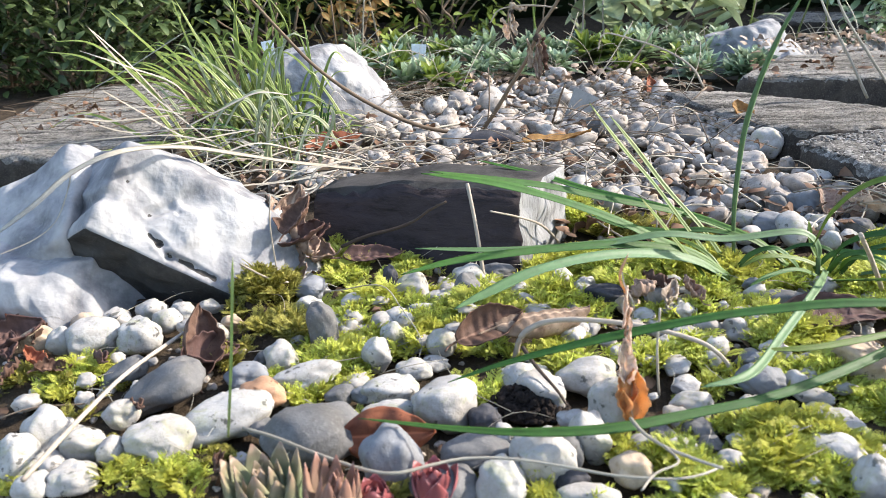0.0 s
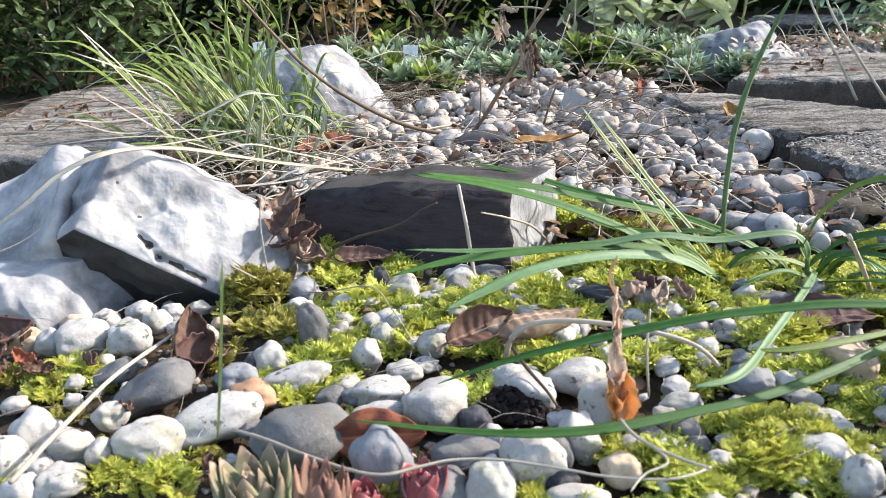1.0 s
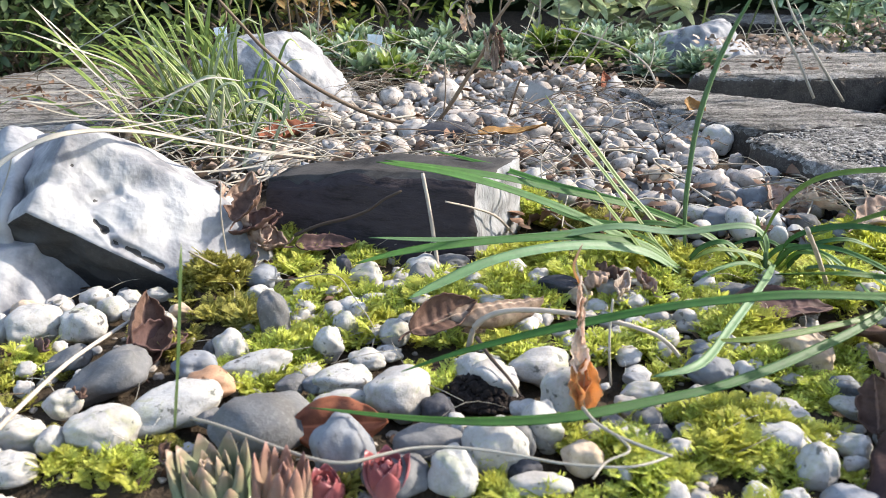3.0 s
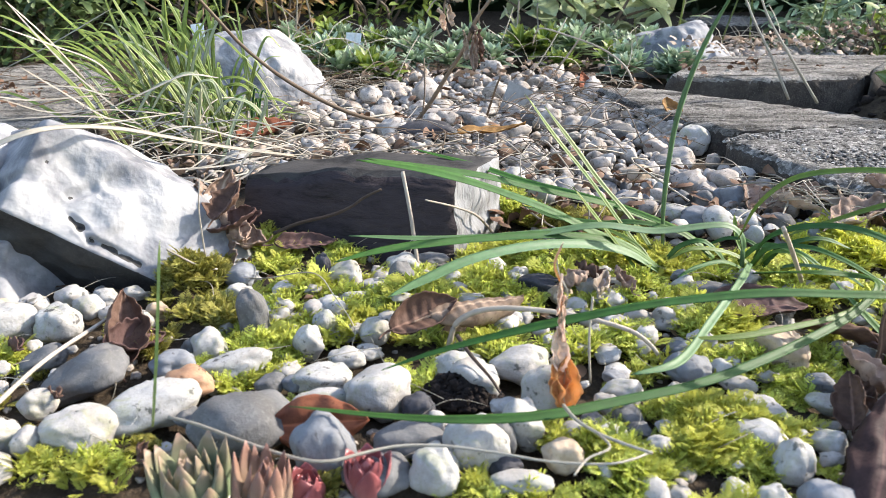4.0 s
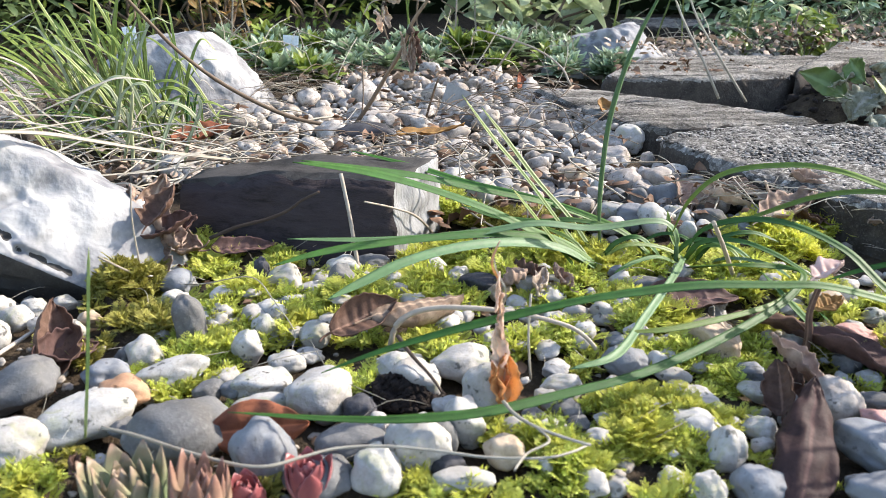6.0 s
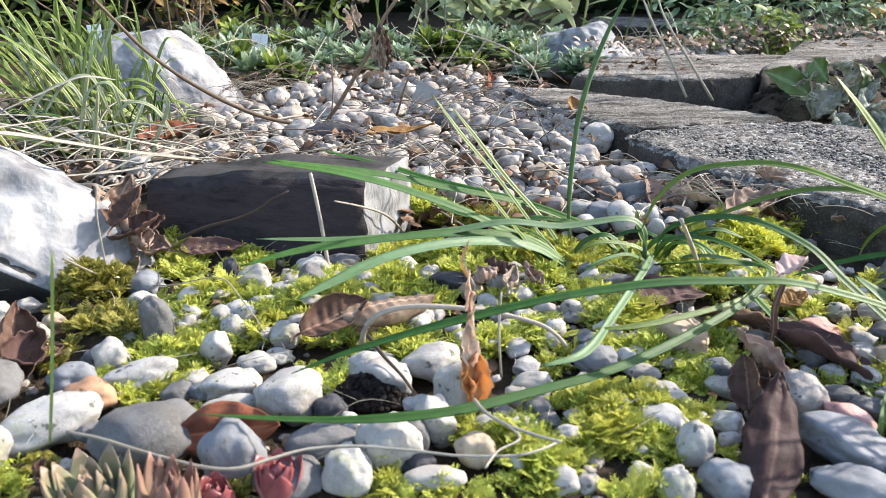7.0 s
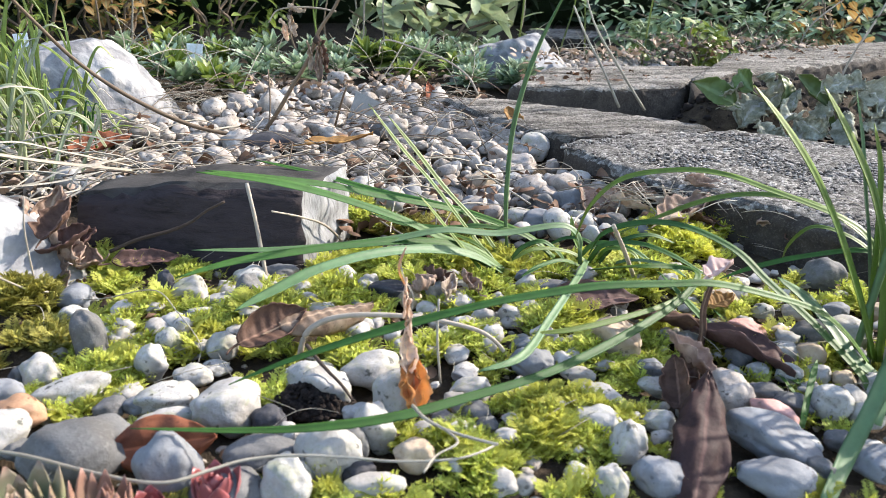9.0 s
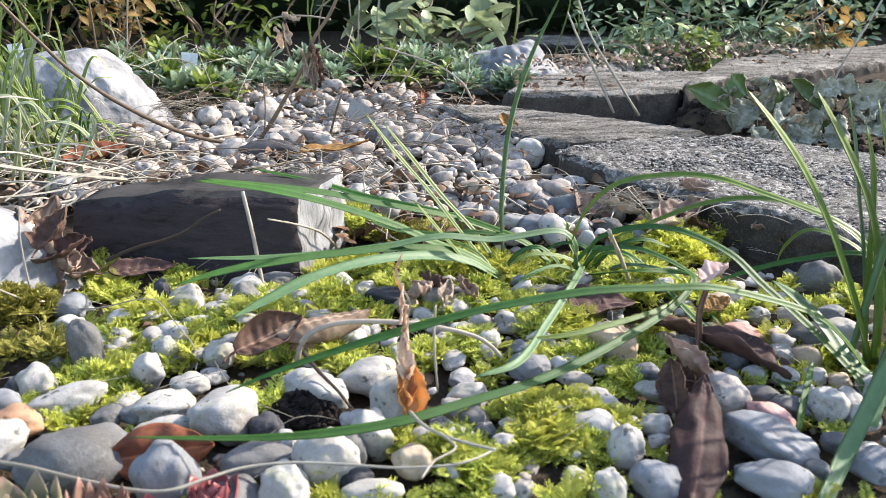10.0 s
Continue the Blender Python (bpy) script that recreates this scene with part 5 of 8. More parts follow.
pebble("chalk", -0.2188, 0.4163, 0.0069, 0.0078, 0.0064, 0.0067, 0, 27, 4)
pebble("white", -0.2406, 0.4175, 0.0071, 0.009, 0.0067, 0.0076, 0, 29, 11)
pebble("tan", -0.1816, 0.402, 0.0061, 0.0069, 0.005, 0.0058, 0, 23, 6)
pebble("white", -0.1856, 0.3874, 0.0064, 0.0073, 0.0056, 0.0062, 0, 25, 1)
pebble("tan", -0.2759, 0.4002, 0.0066, 0.0077, 0.0058, 0.0065, 0, 33, 8)
pebble("blue", 0.1977, 0.252, 0.0088, 0.0199, 0.0094, 0.0131, -10, -35, 3)
pebble("blue", 0.1839, 0.2279, 0.0074, 0.0144, 0.0071, 0.0101, 0, -36, 10)
pebble("dusty", 0.1925, 0.2850, 0.0130, 0.0120, 0.0095, 0.0105, -30, -31, 8)
pebble("pink", 0.2065, 0.2690, 0.0105, 0.0112, 0.0060, 0.0075, -14, -34, 0)
pebble("white", 0.154, 0.275, 0.0065, 0.007, 0.0056, 0.006, 0, -27, 2)
pebble("white", 0.1155, 0.2334, 0.008, 0.0075, 0.008, 0.0064, 0, -24, 9)
pebble("blue", 0.1382, 0.2354, 0.0071, 0.0111, 0.0067, 0.0095, 0, -28, 4)
pebble("blue", 0.1716, 0.3269, 0.0058, 0.0065, 0.0045, 0.0055, 0, -26, 11)
pebble("white", 0.1661, 0.3068, 0.0059, 0.009, 0.0046, 0.0064, 0, -26, 6)
pebble("tan", 0.2525, 0.4043, 0.007, 0.0114, 0.0065, 0.0085, 0, -30, 1)
pebble("grey", 0.3347, 0.4255, 0.0103, 0.0136, 0.0117, 0.0116, 0, -36, 8)
pebble("pink", 0.2459, 0.3638, 0.0063, 0.0105, 0.0053, 0.007, 0, -32, 3)
pebble("white", 0.2498, 0.3344, 0.0064, 0.0099, 0.0055, 0.0074, 0, -35, 10)
pebble("tan", 0.2621, 0.3274, 0.0072, 0.0077, 0.0068, 0.0065, 0, -36, 5)
pebble("chalk", 0.2418, 0.2784, 0.0084, 0.0103, 0.0087, 0.0088, 0, -38, 0)
pebble("white", 0.2973, 0.3464, 0.0089, 0.0122, 0.0095, 0.0104, 0, -39, 7)
pebble("grey", 0.2781, 0.3502, 0.0081, 0.0107, 0.0083, 0.0091, 0, -36, 2)
pebble("blue", 0.2339, 0.2332, 0.0074, 0.0108, 0.0071, 0.0092, 0, -42, 9)
pebble("white", 0.252, 0.3767, 0.005, 0.0058, 0.0032, 0.0042, 0, -32, 4)
pebble("grey", 0.2187, 0.2947, 0.0059, 0.0084, 0.0046, 0.0063, 0, -34, 11)
pebble("grey", 0.2265, 0.2826, 0.0061, 0.0096, 0.005, 0.0068, 0, -36, 6)
pebble("tan", 0.2678, 0.3034, 0.0056, 0.0058, 0.0042, 0.005, 0, -39, 1)
pebble("white", 0.2792, 0.2886, 0.0067, 0.0085, 0.006, 0.0072, 0, -42, 8)
pebble("grey", 0.2288, 0.3681, 0.0059, 0.0082, 0.0047, 0.0062, 0, -30, 3)
pebble("tan", 0.3387, 0.379, 0.0062, 0.007, 0.0051, 0.0059, 0, -40, 10)
pebble("grey", 0.224, 0.3327, 0.0061, 0.0067, 0.0051, 0.0057, 0, -32, 5)
pebble("white", 0.227, 0.3174, 0.0057, 0.0059, 0.0043, 0.005, 0, -33, 0)
pebble("chalk", 0.2413, 0.3119, 0.006, 0.0065, 0.0049, 0.0055, 0, -35, 7)
pebble("white", 0.2564, 0.3105, 0.0058, 0.0065, 0.0045, 0.0055, 0, -37, 2)
pebble("blue", 0.2889, 0.3245, 0.0064, 0.0071, 0.0054, 0.006, 0, -39, 9)
pebble("chalk", 0.2552, 0.2682, 0.0065, 0.008, 0.0056, 0.0068, 0, -41, 4)
pebble("grey", 0.2292, 0.2512, 0.0059, 0.0063, 0.0046, 0.0054, 0, -40, 11)
pebble("tan", 0.1844, 0.2916, 0.0054, 0.0055, 0.0039, 0.0047, 0, -30, 6)
pebble("white", 0.2894, 0.3852, 0.0059, 0.007, 0.0047, 0.0059, 0, -35, 1)
pebble("chalk", 0.2703, 0.3878, 0.0057, 0.0063, 0.0044, 0.0053, 0, -33, 8)
pebble("tan", 0.2649, 0.3568, 0.0057, 0.0065, 0.0044, 0.0055, 0, -35, 3)
pebble("blue", 0.3135, 0.3815, 0.0064, 0.0077, 0.0054, 0.0065, 0, -37, 10)
pebble("white", 0.2116, 0.2494, 0.0056, 0.0062, 0.0042, 0.0053, 0, -37, 5)
pebble("grey", 0.2063, 0.2328, 0.006, 0.0071, 0.0049, 0.0061, 0, -38, 0)
pebble("white", 0.2396, 0.8167, 0.0128, 0.0157, 0.0158, 0.0133, 0, -16, 7)
pebble("dusty", 0.2064, 0.7546, 0.0094, 0.0175, 0.0103, 0.0131, 0, -15, 2)
pebble("dusty", 0.2415, 0.7507, 0.0085, 0.0076, 0.0088, 0.007, 0, -17, 9)
pebble("dusty", 0.2377, 0.6986, 0.0085, 0.0082, 0.0089, 0.007, 0, -18, 4)
pebble("dusty", 0.1933, 0.653, 0.0109, 0.0154, 0.0128, 0.0131, 0, -16, 11)
pebble("dusty", 0.2064, 0.6425, 0.0083, 0.0117, 0.0085, 0.0099, 0, -17, 6)
pebble("chalk", 0.1877, 0.6942, 0.008, 0.0108, 0.008, 0.0092, 0, -14, 1)
pebble("dusty", 0.2359, 0.6605, 0.0078, 0.0105, 0.0078, 0.0089, 0, -19, 8)
pebble("dusty", 0.1961, 0.7934, 0.0094, 0.0121, 0.0103, 0.0103, 0, -13, 3)
pebble("tan", 0.1547, 0.6948, 0.0085, 0.0134, 0.0089, 0.0114, 0, -12, 10)
pebble("blue", 0.2174, 0.6187, 0.0097, 0.0133, 0.0108, 0.0113, 0, -18, 5)
pebble("dusty", 0.2461, 0.6502, 0.0078, 0.0104, 0.0077, 0.0088, 0, -20, 0)
pebble("blue", 0.1785, 0.5697, 0.0085, 0.0137, 0.0089, 0.0114, 0, -16, 7)
pebble("dusty", 0.1565, 0.934, 0.0125, 0.0118, 0.0154, 0.0122, 0, -9, 2)
pebble("dusty", 0.1236, 0.9506, 0.0118, 0.014, 0.0141, 0.0119, 0, -7, 9)
pebble("grey", 0.0766, 0.9331, 0.0102, 0.0158, 0.0116, 0.0134, 0, -4, 4)
pebble("grey", 0.1675, 0.857, 0.0101, 0.0226, 0.0115, 0.0145, 0, -11, 11)
pebble("dusty", -0.0286, 0.9607, 0.0094, 0.0381, 0.0103, 0.013, 0, 2, 6)
pebble("dark", -0.0448, 0.8685, 0.0107, 0.0409, 0.0124, 0.0157, 0, 3, 1)
pebble("dusty", 0.0319, 0.8319, 0.0094, 0.0135, 0.0104, 0.0115, 0, -2, 8)
pebble("dusty", 0.0055, 0.9318, 0.0113, 0.0203, 0.0134, 0.0169, 0, -0, 3)

# ---- bulb plants ----
clump_a = clump("sprawling bulb plant with long narrow glossy green leaves", "bulb plant", (0.1309, 0.4931, 0))
leaf(clump_a, 0.0061, [(0.1264, 0.4717, 0.006), (0.1062, 0.4682, 0.0219), (0.0804, 0.4641, 0.034), (0.055, 0.4599, 0.0481), (0.0233, 0.4547, 0.0623), (-0.0043, 0.4502, 0.0727), (-0.0314, 0.4457, 0.0805), (-0.0665, 0.44, 0.0876)], "blade", 0.2, 0.3)
leaf(clump_a, 0.0052, [(0.1669, 0.4909, 0.006), (0.1496, 0.5013, 0.0199), (0.1152, 0.5177, 0.0317), (0.0788, 0.5334, 0.0384), (0.0401, 0.5489, 0.0442), (0.0033, 0.5632, 0.0525), (-0.0434, 0.58, 0.0606)], "blade", 0.2, 0.3)
leaf(clump_a, 0.0053, [(0.162, 0.5372, 0.006), (0.1252, 0.527, 0.024), (0.0921, 0.5177, 0.0374), (0.0446, 0.504, 0.0515), (0.0103, 0.4937, 0.0626), (-0.0265, 0.4824, 0.0714), (-0.0653, 0.47, 0.081)], "blade", 0.2, 0.3)
leaf(clump_a, 0.0051, [(0.1812, 0.4731, 0.006), (0.1792, 0.4707, 0.0205), (0.1741, 0.4686, 0.0327), (0.1598, 0.4658, 0.039), (0.1185, 0.4578, 0.0374), (0.0813, 0.4505, 0.0436), (0.0468, 0.4436, 0.0409), (0.0057, 0.4354, 0.0402), (-0.0315, 0.4279, 0.0426), (-0.0696, 0.42, 0.0469)], "blade_pale", 0.2, 0.3)
leaf(clump_a, 0.0067, [(0.1245, 0.4698, 0.006), (0.1006, 0.4569, 0.0232), (0.0703, 0.4411, 0.0343), (0.0351, 0.4216, 0.0398), (0.0021, 0.4016, 0.0395), (-0.0229, 0.3845, 0.0344), (-0.0428, 0.37, 0.0301)], "blade_pale", 0.2, 0.3)
leaf(clump_a, 0.0056, [(0.1256, 0.4717, 0.006), (0.1093, 0.4652, 0.0188), (0.0862, 0.4563, 0.0319), (0.0537, 0.444, 0.0392), (0.019, 0.4304, 0.0424), (-0.0142, 0.4167, 0.0442), (-0.0461, 0.4029, 0.0448), (-0.0744, 0.39, 0.0421)], "blade", 0.2, 0.3)
leaf(clump_a, 0.0031, [(0.1229, 0.4884, 0.006), (0.1037, 0.4955, 0.0296), (0.0815, 0.504, 0.0588), (0.0593, 0.5119, 0.0844), (0.0382, 0.52, 0.1126)], "blade_lime", 0.2, 0.3)
leaf(clump_a, 0.0039, [(0.1295, 0.4935, 0.006), (0.1123, 0.5024, 0.0304), (0.0903, 0.5121, 0.0544), (0.0718, 0.5209, 0.0781), (0.0523, 0.53, 0.1027)], "blade_lime", 0.2, 0.3)
leaf(clump_a, 0.0038, [(0.1361, 0.5018, 0.006), (0.1326, 0.4971, 0.0328), (0.1309, 0.4918, 0.0615), (0.1311, 0.4841, 0.0999), (0.1356, 0.477, 0.132), (0.1425, 0.4705, 0.1585), (0.1489, 0.4657, 0.1756), (0.1564, 0.46, 0.1948)], "blade_pale", 0.5, 0.3)
leaf(clump_a, 0.0029, [(0.1119, 0.4596, 0.006), (0.1031, 0.4597, 0.0176), (0.0865, 0.4598, 0.0385), (0.0647, 0.46, 0.0662)], "blade_lime", 0.2, 0.3)
leaf(clump_a, 0.0042, [(0.1686, 0.493, 0.006), (0.1439, 0.4944, 0.0236), (0.1147, 0.496, 0.0302), (0.0893, 0.4973, 0.0292), (0.0596, 0.4988, 0.033), (0.0369, 0.5, 0.0409)], "blade", 0.2, 0.3)
leaf(clump_a, 0.0037, [(0.1319, 0.4833, 0.006), (0.1412, 0.4818, 0.0184), (0.1545, 0.4804, 0.0228), (0.1654, 0.4791, 0.0154), (0.173, 0.478, 0.006)], "blade", 0.2, 0.3)
leaf(clump_a, 0.0044, [(0.1824, 0.4663, 0.006), (0.1983, 0.4194, 0.026), (0.2245, 0.4144, 0.026), (0.2224, 0.385, 0.0325), (0.1981, 0.36, 0.0265), (0.1465, 0.3192, 0.026), (0.1033, 0.2913, 0.026), (0.0658, 0.2756, 0.026), (0.0325, 0.2635, 0.026), (0.0002, 0.2594, 0.026), (-0.0309, 0.261, 0.026), (-0.0732, 0.262, 0.0298)], "blade", 0.2, 0.3)
leaf(clump_a, 0.0044, [(0.1822, 0.4639, 0.014), (0.1561, 0.406, 0.026), (0.1233, 0.3511, 0.026), (0.0974, 0.31, 0.026), (0.0727, 0.2972, 0.026)], "blade_pale", 0.2, 0.3)
leaf(clump_a, 0.0035, [(0.2185, 0.385, 0.0243), (0.1955, 0.3623, 0.026), (0.1628, 0.3465, 0.026), (0.1309, 0.3354, 0.026), (0.1079, 0.3334, 0.026)], "blade_lime", 0.2, 0.3)
leaf(clump_a, 0.0042, [(0.1849, 0.4737, 0.006), (0.1921, 0.4638, 0.0239), (0.2106, 0.4509, 0.0299), (0.229, 0.4373, 0.0261), (0.2496, 0.42, 0.0162)], "blade", 0.2, 0.3)
leaf(clump_a, 0.004, [(0.1824, 0.4851, 0.006), (0.1924, 0.4756, 0.0218), (0.2123, 0.463, 0.0214), (0.2253, 0.4527, 0.0124), (0.2299, 0.4475, 0.006)], "blade", 0.2, 0.3)
leaf(clump_a, 0.0033, [(0.1975, 0.4745, 0.006), (0.1911, 0.4831, 0.0192), (0.177, 0.4914, 0.021), (0.1634, 0.5, 0.0121)], "blade", 0.2, 0.3)
leaf(clump_a, 0.0033, [(0.1928, 0.4728, 0.006), (0.2054, 0.4719, 0.0226), (0.227, 0.4709, 0.0285), (0.2482, 0.47, 0.0218)], "blade", 0.2, 0.3)
leaf(clump_a, 0.0032, [(0.1896, 0.4754, 0.006), (0.1708, 0.4707, 0.0181), (0.1448, 0.4645, 0.0234), (0.1284, 0.46, 0.0176)], "blade_lime", 0.2, 0.3)
leaf(clump_a, 0.0031, [(0.1822, 0.4717, 0.006), (0.1642, 0.4618, 0.0155), (0.1454, 0.4508, 0.0164), (0.1294, 0.44, 0.0134)], "blade", 0.2, 0.3)
leaf(clump_a, 0.0032, [(0.196, 0.4703, 0.006), (0.2092, 0.4539, 0.0167), (0.2246, 0.4346, 0.0202), (0.234, 0.42, 0.0169)], "blade_pale", 0.2, 0.3)
leaf(clump_a, 0.0034, [(0.1885, 0.4845, 0.006), (0.1816, 0.4926, 0.0205), (0.1807, 0.5, 0.0351)], "blade_lime", 0.2, 0.3)
leaf(clump_a, 0.0032, [(0.1923, 0.4773, 0.006), (0.1981, 0.4682, 0.0201), (0.2104, 0.4581, 0.0212), (0.216, 0.45, 0.0138)], "blade_lime", 0.2, 0.3)
leaf(clump_a, 0.0032, [(0.1233, 0.4695, 0.006), (0.1129, 0.4786, 0.0195), (0.0948, 0.4889, 0.0268), (0.0727, 0.5, 0.028)], "blade_lime", 0.2, 0.3)
leaf(clump_a, 0.0031, [(0.1209, 0.4676, 0.006), (0.098, 0.4619, 0.0221), (0.0744, 0.4563, 0.0328), (0.0482, 0.45, 0.0371)], "blade", 0.2, 0.3)
clump_b = clump("upright bulb plant with strap-like green leaves", "bulb plant", (0.3017, 0.3285, 0))
leaf(clump_b, 0.0049, [(0.3004, 0.3239, 0.006), (0.3129, 0.3425, 0.0343), (0.3101, 0.3582, 0.059), (0.2991, 0.3683, 0.0695), (0.2813, 0.381, 0.0763), (0.2627, 0.3936, 0.082), (0.2435, 0.406, 0.0874), (0.221, 0.4195, 0.0876), (0.1923, 0.4364, 0.0788), (0.1768, 0.4487, 0.0589), (0.1711, 0.46, 0.0321)], "blade_lime", 0.2, 0.3)
leaf(clump_b, 0.0046, [(0.302, 0.3237, 0.006), (0.3155, 0.3456, 0.0363), (0.3146, 0.3578, 0.0538), (0.3042, 0.3694, 0.0656), (0.2869, 0.384, 0.0752), (0.2641, 0.4006, 0.0765), (0.2407, 0.4171, 0.0692), (0.214, 0.4363, 0.0514), (0.1939, 0.45, 0.0367)], "blade_lime", 0.2, 0.3)
leaf(clump_b, 0.0055, [(0.2715, 0.2907, 0.006), (0.2701, 0.2996, 0.0124), (0.2585, 0.3253, 0.0279), (0.2438, 0.3491, 0.0425), (0.2316, 0.3673, 0.0552), (0.2103, 0.3891, 0.0624), (0.19, 0.4067, 0.0587), (0.1748, 0.4207, 0.0474), (0.1705, 0.43, 0.0311)], "blade", 0.2, 0.3)
leaf(clump_b, 0.0044, [(0.2887, 0.3124, 0.006), (0.269, 0.3116, 0.0274), (0.2499, 0.3109, 0.0414), (0.2198, 0.31, 0.0522), (0.1914, 0.309, 0.0596), (0.1676, 0.3082, 0.061), (0.1332, 0.307, 0.062), (0.1029, 0.3059, 0.0596), (0.0761, 0.3048, 0.0562), (0.0447, 0.3036, 0.0497), (0.0164, 0.3024, 0.0431), (-0.0139, 0.3011, 0.0346), (-0.0394, 0.3, 0.0255)], "blade", 0.2, 0.3)
leaf(clump_b, 0.0034, [(0.3227, 0.3494, 0.006), (0.3334, 0.3696, 0.0327), (0.3276, 0.381, 0.046), (0.3155, 0.3929, 0.0535), (0.3032, 0.4032, 0.0538), (0.2969, 0.4127, 0.0402), (0.2973, 0.42, 0.0252)], "blade_lime", 0.2, 0.3)
leaf(clump_b, 0.0039, [(0.3105, 0.3363, 0.006), (0.3229, 0.3536, 0.0396), (0.3125, 0.362, 0.0524), (0.285, 0.3777, 0.0449), (0.2617, 0.3907, 0.034), (0.2453, 0.4, 0.0236)], "blade", 0.2, 0.3)
leaf(clump_b, 0.0055, [(0.2945, 0.318, 0.006), (0.287, 0.3252, 0.0331), (0.28, 0.3309, 0.0538), (0.2698, 0.3382, 0.0801), (0.2569, 0.3459, 0.1058), (0.2414, 0.3532, 0.1283), (0.2256, 0.36, 0.1476)], "blade_lime", 0.2, 0.3)
leaf(clump_b, 0.0061, [(0.2969, 0.3177, 0.006), (0.2988, 0.3327, 0.0587), (0.2932, 0.342, 0.0907), (0.2803, 0.351, 0.1193), (0.2652, 0.36, 0.1466)], "blade_lime", 0.2, 0.3)
leaf(clump_b, 0.0028, [(0.2963, 0.3243, 0.006), (0.2938, 0.3387, 0.0632), (0.2905, 0.3463, 0.0926), (0.2881, 0.3531, 0.1187), (0.2839, 0.36, 0.1445)], "blade_pale", 0.2, 0.3)
leaf(clump_b, 0.0039, [(0.2914, 0.3184, 0.006), (0.2944, 0.3312, 0.0433), (0.2983, 0.3411, 0.0719), (0.3009, 0.3519, 0.1034), (0.2983, 0.36, 0.127)], "blade_lime", 0.2, 0.3)
leaf(clump_b, 0.004, [(0.2963, 0.3114, 0.006), (0.3124, 0.3288, 0.0368), (0.3212, 0.3458, 0.0695), (0.3194, 0.3629, 0.1035), (0.3173, 0.38, 0.1382)], "blade_lime", 0.2, 0.3)
leaf(clump_b, 0.0047, [(0.2963, 0.3114, 0.006), (0.3326, 0.3378, 0.0251), (0.3737, 0.3618, 0.0413), (0.415, 0.38, 0.0475)], "blade", 0.2, 0.3)
leaf(clump_b, 0.0086, [(0.284, 0.2949, 0.006), (0.279, 0.3166, 0.0111), (0.2771, 0.3335, 0.0197), (0.272, 0.3522, 0.0286), (0.264, 0.37, 0.0356)], "blade_pale", 0.2, 0.3)
leaf(clump_b, 0.0052, [(0.2439, 0.2958, 0.006), (0.2317, 0.3288, 0.006), (0.2205, 0.3601, 0.0116), (0.2048, 0.4, 0.0298)], "blade", 0.2, 0.3)
leaf(clump_b, 0.0029, [(0.2327, 0.2928, 0.006), (0.2393, 0.3365, 0.006), (0.2386, 0.3668, 0.006), (0.2404, 0.3949, 0.006)], "blade", 0.2, 0.3)
leaf(clump_b, 0.0077, [(0.1963, 0.2117, 0.006), (0.22, 0.2347, 0.0091), (0.2345, 0.2446, 0.0239), (0.2492, 0.2546, 0.0396), (0.2751, 0.27, 0.0641)], "blade_pale", 0.3, 0.3)
leaf(clump_b, 0.0053, [(0.2447, 0.25, 0.0141), (0.257, 0.2627, 0.026), (0.2763, 0.2796, 0.0424), (0.3062, 0.3, 0.0618)], "blade_pale", 0.2, 0.3)
leaf(clump_b, 0.0035, [(0.2184, 0.2638, 0.006), (0.2331, 0.2833, 0.013), (0.2469, 0.3, 0.0201)], "blade", 0.2, 0.3)

# ---- stems and twigs ----
stem([(-0.0647, 0.9233, 0.004), (-0.132, 0.8909, 0.026), (-0.1892, 0.8579, 0.0636), (-0.2294, 0.8286, 0.1036), (-0.2546, 0.8031, 0.1421), (-0.2765, 0.7766, 0.1805), (-0.2957, 0.75, 0.2156)], 0.0026, 0.0013, "twig", "long arching brown dry stem", "dry stalk", "twig")
stem([(-0.0651, 0.9297, 0.004), (-0.0441, 0.9179, 0.0331), (-0.0233, 0.904, 0.0677), (-0.0036, 0.8901, 0.1005), (0.0089, 0.8773, 0.1316), (0.0266, 0.8644, 0.158), (0.0404, 0.85, 0.1887)], 0.0026, 0.0017, "twig", "upright brown dry flower stem", "dry stalk", "twig")
stem([(-0.1271, 0.47, 0.03), (-0.1092, 0.47, 0.0375), (-0.0899, 0.47, 0.0424), (-0.0764, 0.47, 0.0481), (-0.0667, 0.47, 0.055), (-0.0553, 0.47, 0.0606)], 0.0013, 0.0008, "twig_dark", "thin dark rough twig against the slate", "twig", "twig")
stem([(-0.032, 0.4679, 0.004), (-0.0381, 0.4864, 0.0383), (-0.0439, 0.5, 0.064)], 0.0014, 0.0013, "twig_pale", "short bleached upright stalk", "dry stalk", "twig")
stem([(0.0205, 0.5436, 0.004), (0.0069, 0.5264, 0.0242), (-0.0089, 0.5102, 0.0361), (-0.0282, 0.49, 0.0473)], 0.0011, 0.0006, "twig_pale", "thin bleached twig by the slate", "twig", "twig")
stem([(-0.1237, 0.2619, 0.024), (-0.1095, 0.2564, 0.024), (-0.0871, 0.2447, 0.024), (-0.0667, 0.2354, 0.024), (-0.053, 0.2331, 0.024), (-0.0405, 0.2386, 0.024), (-0.0277, 0.2435, 0.024), (-0.0101, 0.2442, 0.024), (0.0116, 0.2399, 0.024), (0.0302, 0.2351, 0.024), (0.0506, 0.2339, 0.024), (0.062, 0.238, 0.0233), (0.0711, 0.246, 0.0213)], 0.0008, 0.0005, "straw", "wiry straw-coloured stalk lying over pebbles", "dry stalk", "twig")
